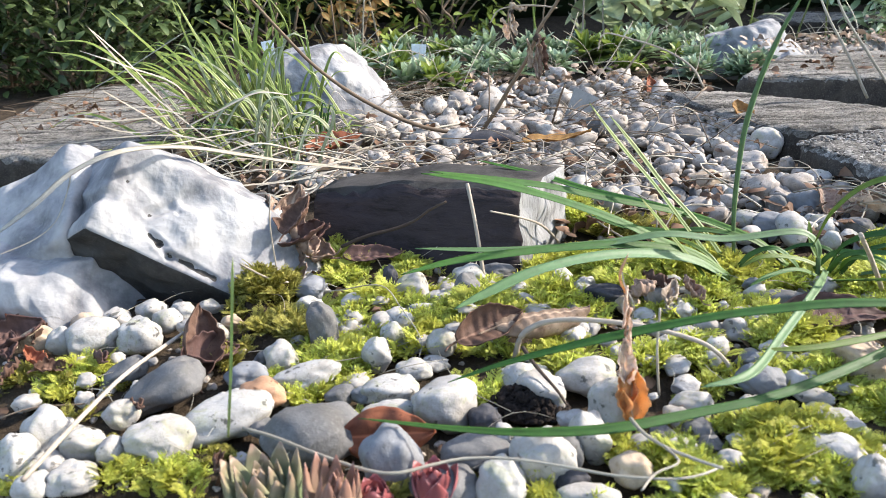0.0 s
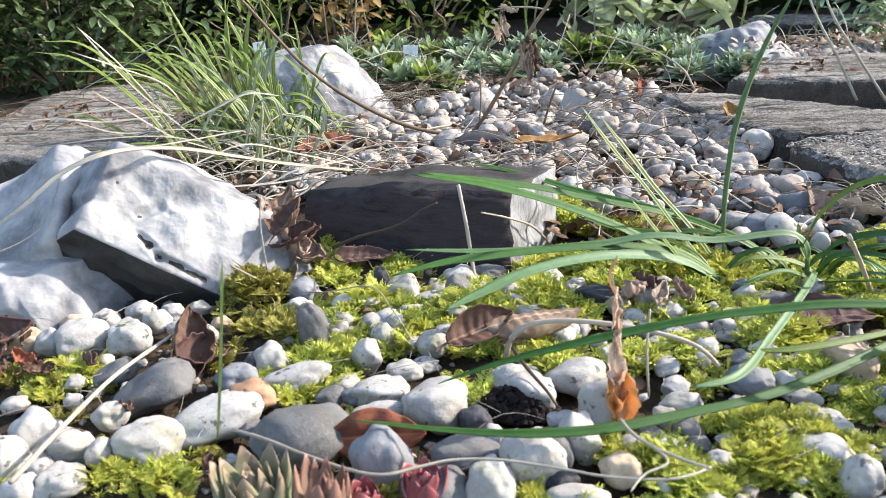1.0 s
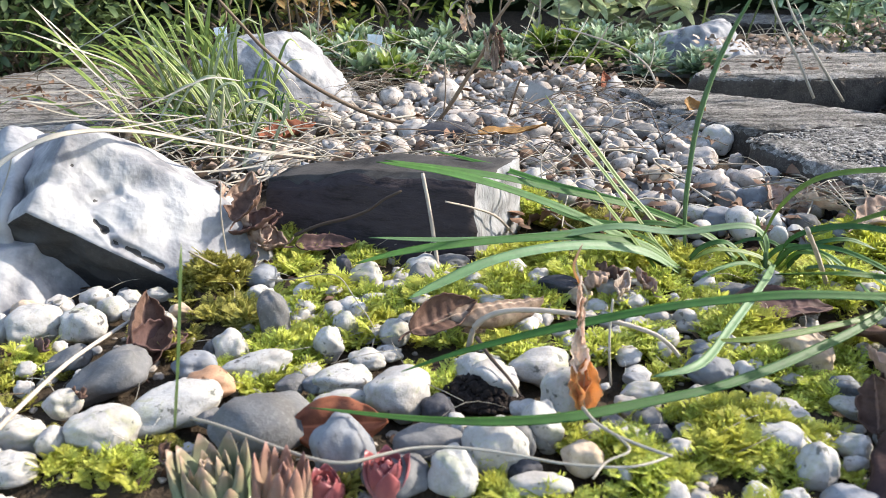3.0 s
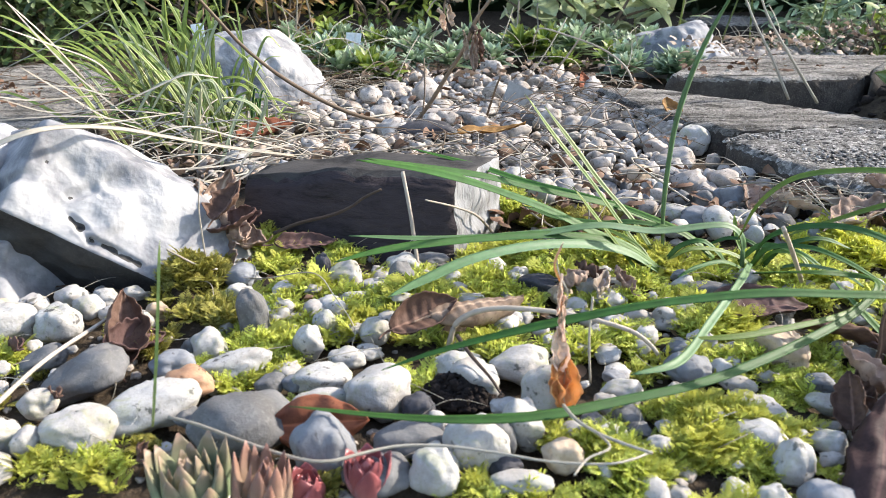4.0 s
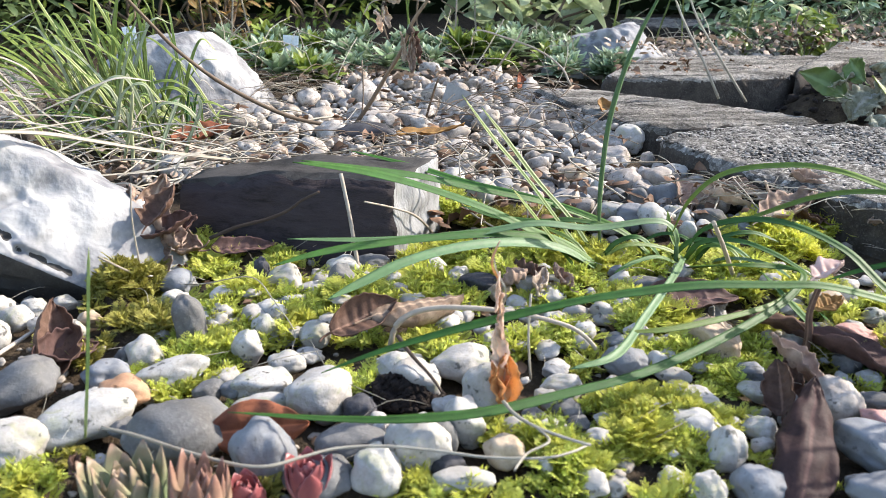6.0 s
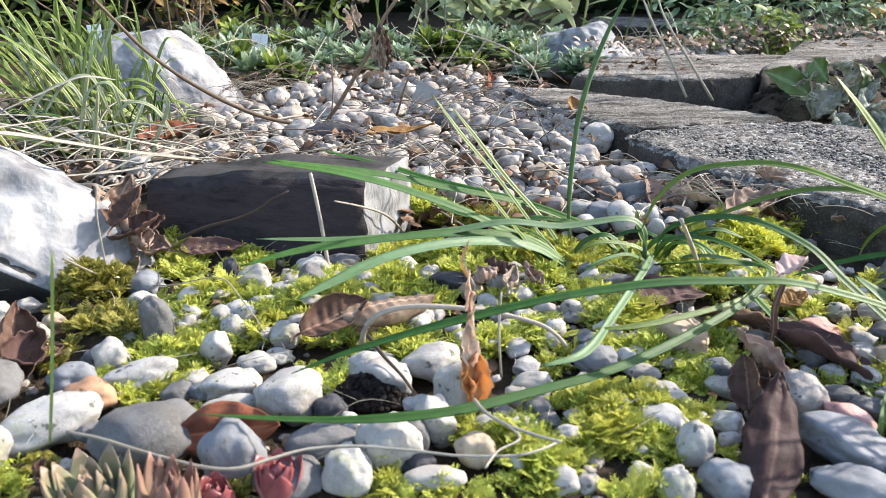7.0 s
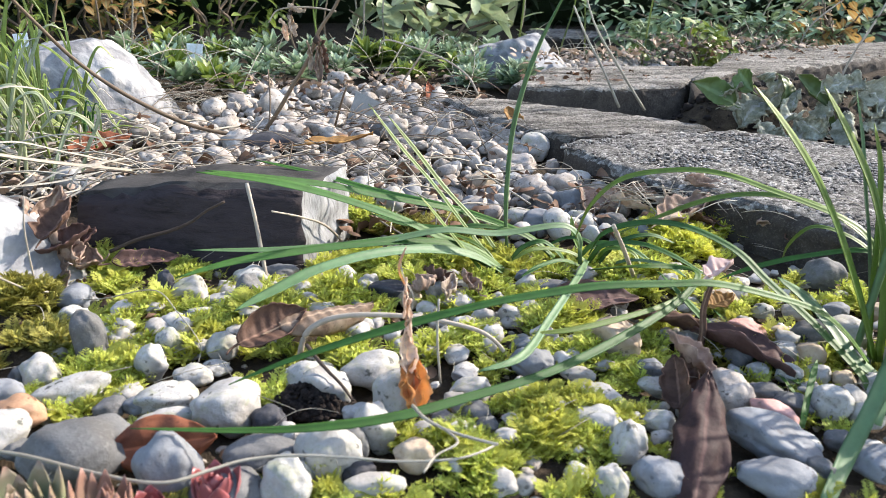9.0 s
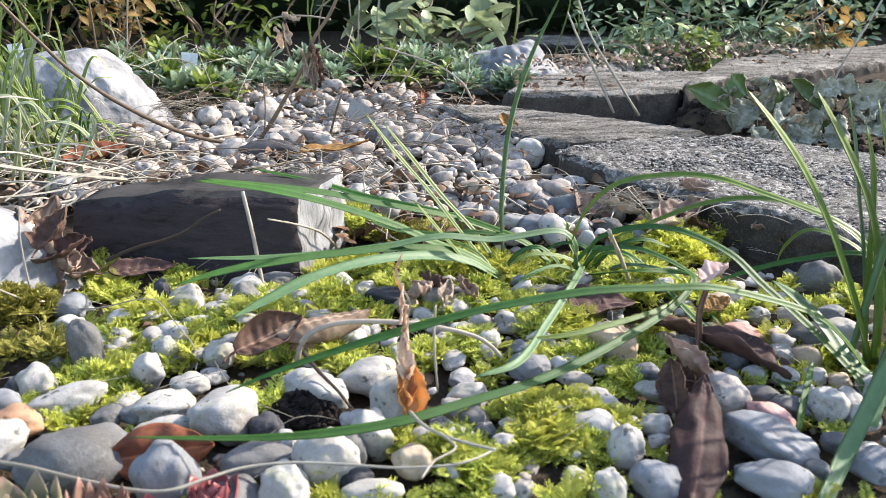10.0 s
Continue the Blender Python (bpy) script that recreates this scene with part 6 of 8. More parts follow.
stem([(-0.2029, 0.2268, 0.021), (-0.2038, 0.2759, 0.021), (-0.2019, 0.3159, 0.021), (-0.1912, 0.3608, 0.021)], 0.0012, 0.001, "twig_pale", "bleached grey stick lying on pebbles", "stick", "stick")
stem([(-0.0054, 0.335, 0.0256), (0.0014, 0.322, 0.0218), (0.0106, 0.312, 0.0153), (0.0156, 0.306, 0.0099)], 0.0011, 0.0006, "twig_dark", "short dark twig leaning on pebbles", "twig", "twig")
stem([(-0.0099, 0.3654, 0.004), (-0.0073, 0.3643, 0.0155), (0.0002, 0.3632, 0.0234), (0.012, 0.3618, 0.0277), (0.0308, 0.3596, 0.0288), (0.0563, 0.3566, 0.0268), (0.0813, 0.3535, 0.0209), (0.0926, 0.3519, 0.0144), (0.1013, 0.3504, 0.004)], 0.0018, 0.0011, "twig_pale", "arched grey-brown dry stalk", "dry stalk", "twig")
stem([(0.0388, 0.2649, 0.03), (0.0428, 0.2543, 0.03), (0.0501, 0.245, 0.03), (0.0594, 0.2379, 0.03), (0.068, 0.2326, 0.03)], 0.0008, 0.0006, "straw", "pale dry stalk below the seed husk", "dry stalk", "twig")
stem([(0.0492, 0.2461, 0.03), (0.0529, 0.236, 0.03), (0.0436, 0.2287, 0.03), (0.0373, 0.2186, 0.03)], 0.0006, 0.0004, "straw", "thin forked dry stalk below the seed husk", "dry stalk", "twig")
stem([(0.0604, 0.3272, 0.004), (0.0595, 0.3338, 0.0252), (0.0609, 0.34, 0.0449)], 0.0007, 0.0006, "straw", "thin upright dry stalk", "dry stalk", "twig")
stem([(0.212, 0.4493, 0.004), (0.1924, 0.4273, 0.035), (0.1772, 0.41, 0.057)], 0.0015, 0.0013, "twig_pale", "stubby bleached stalk in moss", "dry stalk", "twig")
stem([(0.1301, 1.25, 0.0099), (0.1658, 1.2127, 0.0726), (0.1753, 1.2, 0.0937)], 0.0018, 0.001, "twig_pale", "thin dry stalk in the gravel", "dry stalk", "twig")
stem([(0.2319, 1.1, 0.0261), (0.2186, 1.1167, 0.0507), (0.187, 1.1392, 0.072), (0.1433, 1.1654, 0.0862), (0.1054, 1.1866, 0.0935), (0.0973, 1.2, 0.0682)], 0.0016, 0.0011, "twig_pale", "thin arching dry stalk", "dry stalk", "twig")
stem([(0.0976, 0.8542, 0.004), (0.1651, 0.9768, 0.006), (0.2356, 1.1, 0.026)], 0.001, 0.0013, "twig", "thin dry stalk in the gravel", "dry stalk", "twig")
stem([(-0.0546, 0.9129, 0.004), (-0.0505, 0.9322, 0.0441), (-0.0518, 0.95, 0.0817)], 0.0011, 0.0009, "twig", "thin dry stalk in the gravel", "dry stalk", "twig")
stem([(0.0233, 0.9692, 0.004), (0.0332, 0.9189, 0.0507), (0.0375, 0.9, 0.0665)], 0.0015, 0.0011, "twig", "thin dark stalk in gravel", "dry stalk", "twig")
stem([(0.0259, 0.9357, 0.004), (0.0025, 1.0082, 0.0075), (-0.0163, 1.0622, 0.0128), (-0.0679, 1.1647, 0.004)], 0.0011, 0.0014, "twig", "thin dark twig on the gravel", "twig", "twig")
stem([(-0.0658, 0.9298, 0.004), (-0.0133, 0.8259, 0.0118), (0.0098, 0.7412, 0.004), (0.0289, 0.6721, 0.004)], 0.0017, 0.0009, "straw", "pale dry stalk lying over the gravel", "dry stalk", "twig")
stem([(-0.2272, 0.7802, 0.004), (-0.1822, 0.8341, 0.0136), (-0.1201, 0.8956, 0.0093), (-0.0633, 0.9457, 0.004)], 0.0015, 0.0012, "straw", "pale dry stalk lying over the gravel", "dry stalk", "twig")
stem([(-0.0727, 0.9305, 0.004), (-0.0254, 0.8209, 0.0083), (0.004, 0.7012, 0.004)], 0.0017, 0.0009, "straw", "pale dry stalk lying over the gravel", "dry stalk", "twig")
stem([(-0.1581, 0.8785, 0.004), (-0.1106, 0.9344, 0.0145), (-0.0304, 1.0116, 0.004)], 0.0017, 0.0012, "straw", "pale dry stalk lying over the gravel", "dry stalk", "twig")
stem([(-0.0084, 1.0088, 0.004), (0.0427, 1.0196, 0.0042), (0.1017, 1.032, 0.004)], 0.0019, 0.0012, "straw", "pale dry stalk lying over the gravel", "dry stalk", "twig")
stem([(0.3864, 0.95, 0.0324), (0.3662, 0.9693, 0.0799), (0.3459, 0.9863, 0.1205), (0.3326, 1, 0.1544)], 0.0018, 0.0012, "straw", "thin dry grass stalk by the slab", "dry stalk", "twig")
stem([(0.4212, 0.95, 0.0284), (0.3889, 0.9689, 0.08), (0.3604, 0.9863, 0.1277), (0.3466, 1, 0.1684)], 0.0018, 0.0012, "straw", "thin dry grass stalk by the slab", "dry stalk", "twig")
stem([(0.6846, 0.95, 0.0527), (0.7002, 0.95, 0.097), (0.7235, 0.95, 0.1404), (0.7399, 0.95, 0.1758)], 0.0016, 0.0012, "twig_pale", "thin dry stalk in the gravel", "dry stalk", "twig")
stem([(0.1598, 0.6092, 0.004), (0.203, 0.6391, 0.0057), (0.2566, 0.6723, 0.004)], 0.001, 0.0007, "straw", "pale dry stalk over gravel", "dry stalk", "twig")
stem([(0.1562, 0.5881, 0.004), (0.196, 0.6263, 0.0078), (0.2383, 0.6612, 0.004)], 0.0007, 0.0006, "straw", "pale dry stalk over gravel", "dry stalk", "twig")
stem([(-0.179, 0.42, 0.0374), (-0.1679, 0.44, 0.0189), (-0.1602, 0.45, 0.0127)], 0.0007, 0.0006, "straw", "short pale dry grass stalk", "dry stalk", "twig")
stem([(-0.1669, 0.45, 0.0207), (-0.1676, 0.45, 0.052), (-0.165, 0.45, 0.0727)], 0.0006, 0.0005, "twig_pale", "thin bleached stalk by the rock", "dry stalk", "twig")
stem([(-0.16, 0.4589, 0.004), (-0.1269, 0.4372, 0.0121), (-0.0911, 0.4117, 0.0267), (-0.076, 0.3946, 0.0198), (-0.0623, 0.3745, 0.01), (-0.0623, 0.3645, 0.004)], 0.0004, 0.0003, "straw", "thread-thin dry stalk over moss", "dry stalk", "twig")
stem([(-0.2272, 0.3114, 0.004), (-0.249, 0.303, 0.0065), (-0.264, 0.2971, 0.004)], 0.0004, 0.0004, "twig", "thin brown twig in moss", "twig", "twig")

# ---- dry and green grass blades ----
straw([(-0.1428, 0.62, 0.0443), (-0.1845, 0.5686, 0.064), (-0.2098, 0.5299, 0.0798), (-0.2321, 0.4869, 0.0958), (-0.251, 0.44, 0.1051), (-0.2778, 0.425, 0.0962), (-0.2982, 0.41, 0.0796), (-0.3253, 0.4, 0.0617)], 0.0040, "straw")
straw([(-0.1513, 0.66, 0.0382), (-0.1929, 0.6301, 0.0576), (-0.2288, 0.6019, 0.0722), (-0.2711, 0.5658, 0.061), (-0.2739, 0.55, 0.0851)], 0.0019, "straw")
straw([(-0.2339, 0.62, 0.0802), (-0.2515, 0.5835, 0.0828), (-0.2686, 0.5387, 0.0871), (-0.2792, 0.5, 0.0938)], 0.0017, "straw")
straw([(-0.3038, 0.65, 0.0781), (-0.2731, 0.6702, 0.0911), (-0.2482, 0.6858, 0.1005), (-0.2238, 0.7, 0.0959)], 0.002, "straw")
straw([(-0.3848, 0.8, 0.0675), (-0.4099, 0.7739, 0.1196), (-0.4343, 0.75, 0.1601)], 0.0017, "straw")
straw([(-0.291, 0.7, 0.044), (-0.3229, 0.7044, 0.0673), (-0.3699, 0.7114, 0.1078), (-0.4187, 0.72, 0.1636)], 0.0016, "straw")
straw([(-0.2642, 0.72, 0.0205), (-0.2507, 0.7095, 0.0563), (-0.241, 0.7, 0.0875)], 0.0043, "blade_wan", "broad pale green grass blade", "grass")
straw([(-0.2305, 0.7, 0.0139), (-0.2235, 0.7277, 0.0461), (-0.2152, 0.75, 0.0722)], 0.0039, "blade_wan", "broad pale green grass blade", "grass")
straw([(-0.2571, 0.72, 0.0542), (-0.2696, 0.72, 0.0874), (-0.2928, 0.72, 0.0826), (-0.314, 0.72, 0.0555)], 0.0035, "blade_wan", "broad pale green grass blade", "grass")
straw([(-0.2392, 0.72, 0.062), (-0.2519, 0.72, 0.0949), (-0.2749, 0.72, 0.0902), (-0.2989, 0.72, 0.0607)], 0.0035, "blade_wan", "broad pale green grass blade", "grass")
straw([(-0.2283, 0.72, 0.059), (-0.236, 0.72, 0.0891), (-0.2564, 0.72, 0.0816), (-0.2699, 0.72, 0.0433)], 0.0035, "blade_wan", "broad pale green grass blade", "grass")
straw([(-0.2111, 0.7173, 0.003), (-0.2027, 0.72, 0.0362), (-0.1886, 0.72, 0.0662), (-0.1901, 0.72, 0.0798)], 0.0035, "blade_wan", "broad pale green grass blade", "grass")
straw([(-0.2578, 0.72, 0.003), (-0.2547, 0.72, 0.0373), (-0.2553, 0.72, 0.0679)], 0.0036, "blade_wan", "broad pale green grass blade", "grass")
straw([(-0.1854, 0.72, 0.0414), (-0.1997, 0.72, 0.0665), (-0.2212, 0.72, 0.0725), (-0.2399, 0.72, 0.0565)], 0.0035, "blade_wan", "broad pale green grass blade", "grass")
straw([(-0.4155, 0.68, 0.08), (-0.3797, 0.6921, 0.0659), (-0.3299, 0.7068, 0.0654), (-0.2848, 0.72, 0.0593)], 0.0016, "straw")
straw([(-0.4725, 0.68, 0.0543), (-0.4161, 0.6938, 0.0592), (-0.3547, 0.7088, 0.0589), (-0.3091, 0.72, 0.0498)], 0.0016, "straw")
straw([(-0.49, 0.68, 0.0765), (-0.4342, 0.6942, 0.0831), (-0.373, 0.7096, 0.0867), (-0.3338, 0.72, 0.0755)], 0.0016, "straw")
straw([(-0.393, 0.68, 0.1082), (-0.3658, 0.6937, 0.084), (-0.337, 0.7075, 0.0588), (-0.3044, 0.72, 0.0429)], 0.0016, "straw")
straw([(-0.1545, 0.68, 0.049), (-0.1991, 0.6932, 0.0586), (-0.2474, 0.7061, 0.0515), (-0.3005, 0.72, 0.0298)], 0.0016, "straw")
straw([(-0.3652, 0.75, 0.0705), (-0.4145, 0.7282, 0.0703), (-0.4462, 0.713, 0.077), (-0.4733, 0.7, 0.0786)], 0.0022, "straw")
straw([(-0.3568, 0.8, 0.0637), (-0.371, 0.7869, 0.0963), (-0.4081, 0.7694, 0.1172), (-0.448, 0.75, 0.1377)], 0.002, "straw")
straw([(-0.5021, 0.85, 0.0841), (-0.4394, 0.8298, 0.1102), (-0.3555, 0.8, 0.149)], 0.0022, "straw")
straw([(-0.298, 0.6, 0.0742), (-0.3302, 0.5681, 0.0776), (-0.3591, 0.5355, 0.075), (-0.3845, 0.5, 0.0635)], 0.0013, "grass", "thin green grass blade", "grass")
straw([(-0.2763, 0.55, 0.0449), (-0.2358, 0.5764, 0.0435), (-0.1962, 0.6004, 0.0409), (-0.1621, 0.62, 0.0447)], 0.0018, "straw")
straw([(-0.1996, 0.55, 0.0414), (-0.1872, 0.5686, 0.0403), (-0.1738, 0.5872, 0.0394), (-0.186, 0.6, 0.0456)], 0.0016, "straw")
straw([(-0.2323, 0.55, 0.0644), (-0.2126, 0.5387, 0.0494), (-0.1925, 0.5306, 0.0493), (-0.1737, 0.52, 0.0371)], 0.0013, "straw")
straw([(-0.1926, 0.53, 0.0473), (-0.1817, 0.5393, 0.0532), (-0.1739, 0.5468, 0.0442), (-0.1842, 0.5543, 0.0308), (-0.1946, 0.56, 0.0337)], 0.0017, "straw")
straw([(-0.1966, 0.53, 0.0496), (-0.1794, 0.5423, 0.0425), (-0.1642, 0.5529, 0.0468), (-0.1584, 0.56, 0.0559)], 0.0017, "straw")
straw([(-0.2023, 0.53, 0.0562), (-0.1855, 0.5391, 0.0577), (-0.1699, 0.548, 0.0637), (-0.1466, 0.56, 0.0637)], 0.0017, "straw")
straw([(-0.1858, 0.53, 0.0318), (-0.1811, 0.548, 0.0417), (-0.1732, 0.56, 0.0426)], 0.0017, "straw")
straw([(-0.1638, 0.53, 0.0555), (-0.1585, 0.5387, 0.0659), (-0.1475, 0.5468, 0.0679), (-0.1286, 0.56, 0.0686)], 0.0017, "straw")
straw([(-0.3245, 0.4, 0.0508), (-0.3035, 0.4102, 0.0579), (-0.2907, 0.4174, 0.0681), (-0.2833, 0.426, 0.0871), (-0.2824, 0.43, 0.0968)], 0.001, "straw")
straw([(-0.131, 0.262, 0.0189), (-0.1315, 0.278, 0.0473), (-0.133, 0.3, 0.0878)], 0.0014, "grass", "single upright yellow-green grass blade", "grass")
straw([(0.0396, 0.298, 0.0505), (0.0403, 0.3005, 0.0666), (0.0368, 0.3022, 0.0765), (0.0404, 0.304, 0.0868)], 0.0011, "paper", "wispy papery tail of a seed husk", "husk")
straw([(0.0403, 0.298, 0.051), (0.0431, 0.3005, 0.0635), (0.0392, 0.3023, 0.0723), (0.0375, 0.304, 0.0805)], 0.0007, "straw", "wispy papery tail of a seed husk", "husk")

# ---- broad leaves between the slabs, scraps before the rock ----
dead_leaf(0.4856, 0.896, 0.0604, 0.0583, 0.0386, 34, 39, -49, 0.93, -0.5, M["bergenia"], "broad green leaf standing between the slabs", 40, 0.2, 5, "broad_leaf")
dead_leaf(0.5138, 0.8912, 0.0638, 0.0383, 0.0317, -90, 23, 2, 0.93, -0.1, M["frilled"], "withered grey-green frilled leaf between the slabs", 41, 0.55, 5, "broad_leaf", 0.16)
dead_leaf(0.5537, 0.9204, 0.0326, 0.0556, 0.0502, -59, 45, 24, 0.79, -2.2, M["frilled"], "withered grey-green frilled leaf between the slabs", 42, 0.55, 5, "broad_leaf", 0.16)
dead_leaf(0.5852, 0.9257, 0.0496, 0.0524, 0.0358, -53, 66, 10, 0.97, 0.6, M["frilled"], "withered grey-green frilled leaf between the slabs", 43, 0.55, 5, "broad_leaf", 0.16)
dead_leaf(0.5699, 0.8637, 0.0356, 0.0495, 0.0406, -43, -2, 19, 1.43, -1.5, M["frilled"], "withered grey-green frilled leaf between the slabs", 44, 0.55, 5, "broad_leaf", 0.16)
dead_leaf(0.6122, 0.8908, 0.0621, 0.0541, 0.0369, 24, 51, -34, 1.33, 0.2, M["bergenia"], "broad green leaf standing between the slabs", 45, 0.2, 5, "broad_leaf")
dead_leaf(0.5817, 0.8473, 0.018, 0.0491, 0.0421, -33, 54, 45, 0.60, 0.9, M["frilled"], "withered grey-green frilled leaf between the slabs", 46, 0.55, 5, "broad_leaf", 0.16)
dead_leaf(0.6289, 0.869, 0.0411, 0.0585, 0.0435, -84, 49, -25, 1.37, -1.2, M["frilled"], "withered grey-green frilled leaf between the slabs", 47, 0.55, 5, "broad_leaf", 0.16)
dead_leaf(0.6516, 0.8713, 0.0683, 0.0533, 0.0382, 0, 7, -38, 1.25, 0.5, M["frilled"], "withered grey-green frilled leaf between the slabs", 48, 0.55, 5, "broad_leaf", 0.16)
dead_leaf(0.626, 0.8217, 0.0261, 0.0513, 0.0457, -73, 62, -40, 1.46, 0.0, M["frilled"], "withered grey-green frilled leaf between the slabs", 49, 0.55, 5, "broad_leaf", 0.16)
dead_leaf(0.6838, 0.8642, 0.0555, 0.0635, 0.0576, 32, 57, -54, 0.87, -1.9, M["frilled"], "withered grey-green frilled leaf between the slabs", 50, 0.55, 5, "broad_leaf", 0.16)
dead_leaf(0.6432, 0.7861, 0.0298, 0.0496, 0.0325, 45, 1, -24, 0.99, 0.9, M["frilled"], "withered grey-green frilled leaf between the slabs", 51, 0.55, 5, "broad_leaf", 0.16)
dead_leaf(0.7367, 0.8736, 0.043, 0.0717, 0.0587, -72, 36, 25, 0.55, 0.2, M["bergenia"], "broad green leaf standing between the slabs", 52, 0.2, 5, "broad_leaf")
dead_leaf(0.5279, 0.8438, 0.0194, 0.0453, 0.0353, 11, 47, 3, 1.05, -1.5, M["frilled"], "withered grey-green frilled leaf between the slabs", 53, 0.55, 5, "broad_leaf", 0.16)
dead_leaf(0.6162, 0.8218, 0.0024, 0.0452, 0.0283, -23, 36, 33, 0.89, -2.1, M["frilled"], "withered grey-green frilled leaf between the slabs", 54, 0.55, 5, "broad_leaf", 0.16)
dead_leaf(0.628, 0.8803, 0.0249, 0.0425, 0.0277, 23, 23, -14, 1.41, -0.8, M["bergenia"], "broad green leaf standing between the slabs", 55, 0.2, 5, "broad_leaf")
dead_leaf(0.6676, 0.852, 0.0369, 0.0497, 0.0348, -23, -2, 6, 1.42, -0.2, M["frilled"], "withered grey-green frilled leaf between the slabs", 56, 0.55, 5, "broad_leaf", 0.16)
dead_leaf(0.5648, 0.9153, 0.0656, 0.0377, 0.0339, 42, 53, 38, 1.32, -1.3, M["frilled"], "withered grey-green frilled leaf between the slabs", 57, 0.55, 5, "broad_leaf", 0.16)
dead_leaf(0.5903, 0.8886, 0.0485, 0.0422, 0.0294, -63, 39, -22, 1.12, -0.1, M["frilled"], "withered grey-green frilled leaf between the slabs", 58, 0.55, 5, "broad_leaf", 0.16)
dead_leaf(0.5162, 0.8857, 0.0769, 0.0412, 0.0301, -40, 50, -49, 0.67, -0.4, M["bergenia"], "broad green leaf standing between the slabs", 59, 0.2, 5, "broad_leaf")
dead_leaf(0.518, 0.9081, 0.0457, 0.0426, 0.0343, -50, 7, 52, 0.74, -1.7, M["frilled"], "withered grey-green frilled leaf between the slabs", 60, 0.55, 5, "broad_leaf", 0.16)
dead_leaf(0.6239, 0.8599, 0.0735, 0.0409, 0.0285, -69, 36, 52, 0.63, -0.7, M["frilled"], "withered grey-green frilled leaf between the slabs", 61, 0.55, 5, "broad_leaf", 0.16)
dead_leaf(0.6722, 0.8733, 0.0505, 0.0371, 0.0326, 70, 2, 4, 1.38, -2.0, M["frilled"], "withered grey-green frilled leaf between the slabs", 62, 0.55, 5, "broad_leaf", 0.16)
dead_leaf(0.5818, 0.8982, 0.0646, 0.0474, 0.0304, 28, 70, 5, 0.51, -2.0, M["bergenia"], "broad green leaf standing between the slabs", 63, 0.2, 5, "broad_leaf")
dead_leaf(0.6885, 0.8494, 0.0372, 0.0498, 0.0431, -67, 47, -11, 0.77, 0.3, M["frilled"], "withered grey-green frilled leaf between the slabs", 64, 0.55, 5, "broad_leaf", 0.16)
dead_leaf(0.544, 0.8336, 0.0179, 0.0321, 0.0227, 28, 32, 34, 1.02, -1.6, M["frilled"], "withered grey-green frilled leaf between the slabs", 65, 0.55, 5, "broad_leaf", 0.16)
dead_leaf(0.5796, 0.8297, 0.0284, 0.0353, 0.0308, -8, 72, -60, 0.84, 0.6, M["frilled"], "withered grey-green frilled leaf between the slabs", 66, 0.55, 5, "broad_leaf", 0.16)
dead_leaf(-0.3235, 0.4009, 0.011, 0.0212, 0.0148, 34, 14, 13, 1.90, 0.8, M["dead_red"], "crumpled brown scrap of dead leaf before the rock", 70, 0.4, 6)
dead_leaf(-0.292, 0.3791, 0.011, 0.0168, 0.0118, 9, 14, 13, 1.46, 0.8, M["dead_brown"], "crumpled brown scrap of dead leaf before the rock", 71, 0.4, 6)
dead_leaf(-0.2988, 0.3609, 0.011, 0.0195, 0.0136, 21, 27, -2, 1.22, 0.7, M["dead_dark"], "crumpled brown scrap of dead leaf before the rock", 72, 0.4, 6)
dead_leaf(-0.274, 0.3444, 0.011, 0.0199, 0.014, 64, 18, 11, 1.51, 0.5, M["dead_red"], "crumpled brown scrap of dead leaf before the rock", 73, 0.4, 6)
dead_leaf(-0.2364, 0.3451, 0.011, 0.0155, 0.0108, 39, -15, 29, 1.90, 1.0, M["dead_dark"], "crumpled brown scrap of dead leaf before the rock", 74, 0.4, 6)
dead_leaf(-0.2569, 0.3352, 0.011, 0.0183, 0.0128, -66, -13, 32, 1.52, 0.5, M["dead_brown"], "crumpled brown scrap of dead leaf before the rock", 75, 0.4, 6)
dead_leaf(-0.279, 0.3317, 0.011, 0.0152, 0.0106, -21, 20, -27, 1.59, 0.8, M["dead_brown"], "crumpled brown scrap of dead leaf before the rock", 76, 0.4, 6)
dead_leaf(-0.1932, 0.2999, 0.011, 0.011, 0.0077, 40, -19, 25, 1.55, 0.6, M["dead_brown"], "crumpled brown scrap of dead leaf before the rock", 77, 0.4, 6)
dead_leaf(-0.1349, 0.2562, 0.011, 0.0097, 0.0068, 11, -3, 31, 1.37, 0.7, M["dead_brown"], "crumpled brown scrap of dead leaf before the rock", 78, 0.4, 6)
tuft = clump("tuft of narrow green grass with dry straw at its foot", "grass tuft", (-0.3529, 0.9967, 0), "grass_tuft")
leaf(tuft, 0.0041, [(-0.3323, 0.86, 0.0288), (-0.3588, 0.86, 0.0783), (-0.3785, 0.86, 0.1229), (-0.3945, 0.86, 0.1841)], "grass", 0.5, 0.3)
leaf(tuft, 0.0046, [(-0.3251, 0.86, 0.0319), (-0.3446, 0.86, 0.0842), (-0.3699, 0.86, 0.135), (-0.389, 0.86, 0.1779)], "grass", 0.5, 0.3)
leaf(tuft, 0.004, [(-0.3179, 0.86, 0.035), (-0.3247, 0.86, 0.0836), (-0.3244, 0.86, 0.1333), (-0.322, 0.86, 0.187)], "grass", 0.5, 0.3)
leaf(tuft, 0.005, [(-0.3112, 0.86, 0.0349), (-0.3091, 0.86, 0.102), (-0.2995, 0.86, 0.1506), (-0.2904, 0.86, 0.1856)], "grass", 0.5, 0.3)
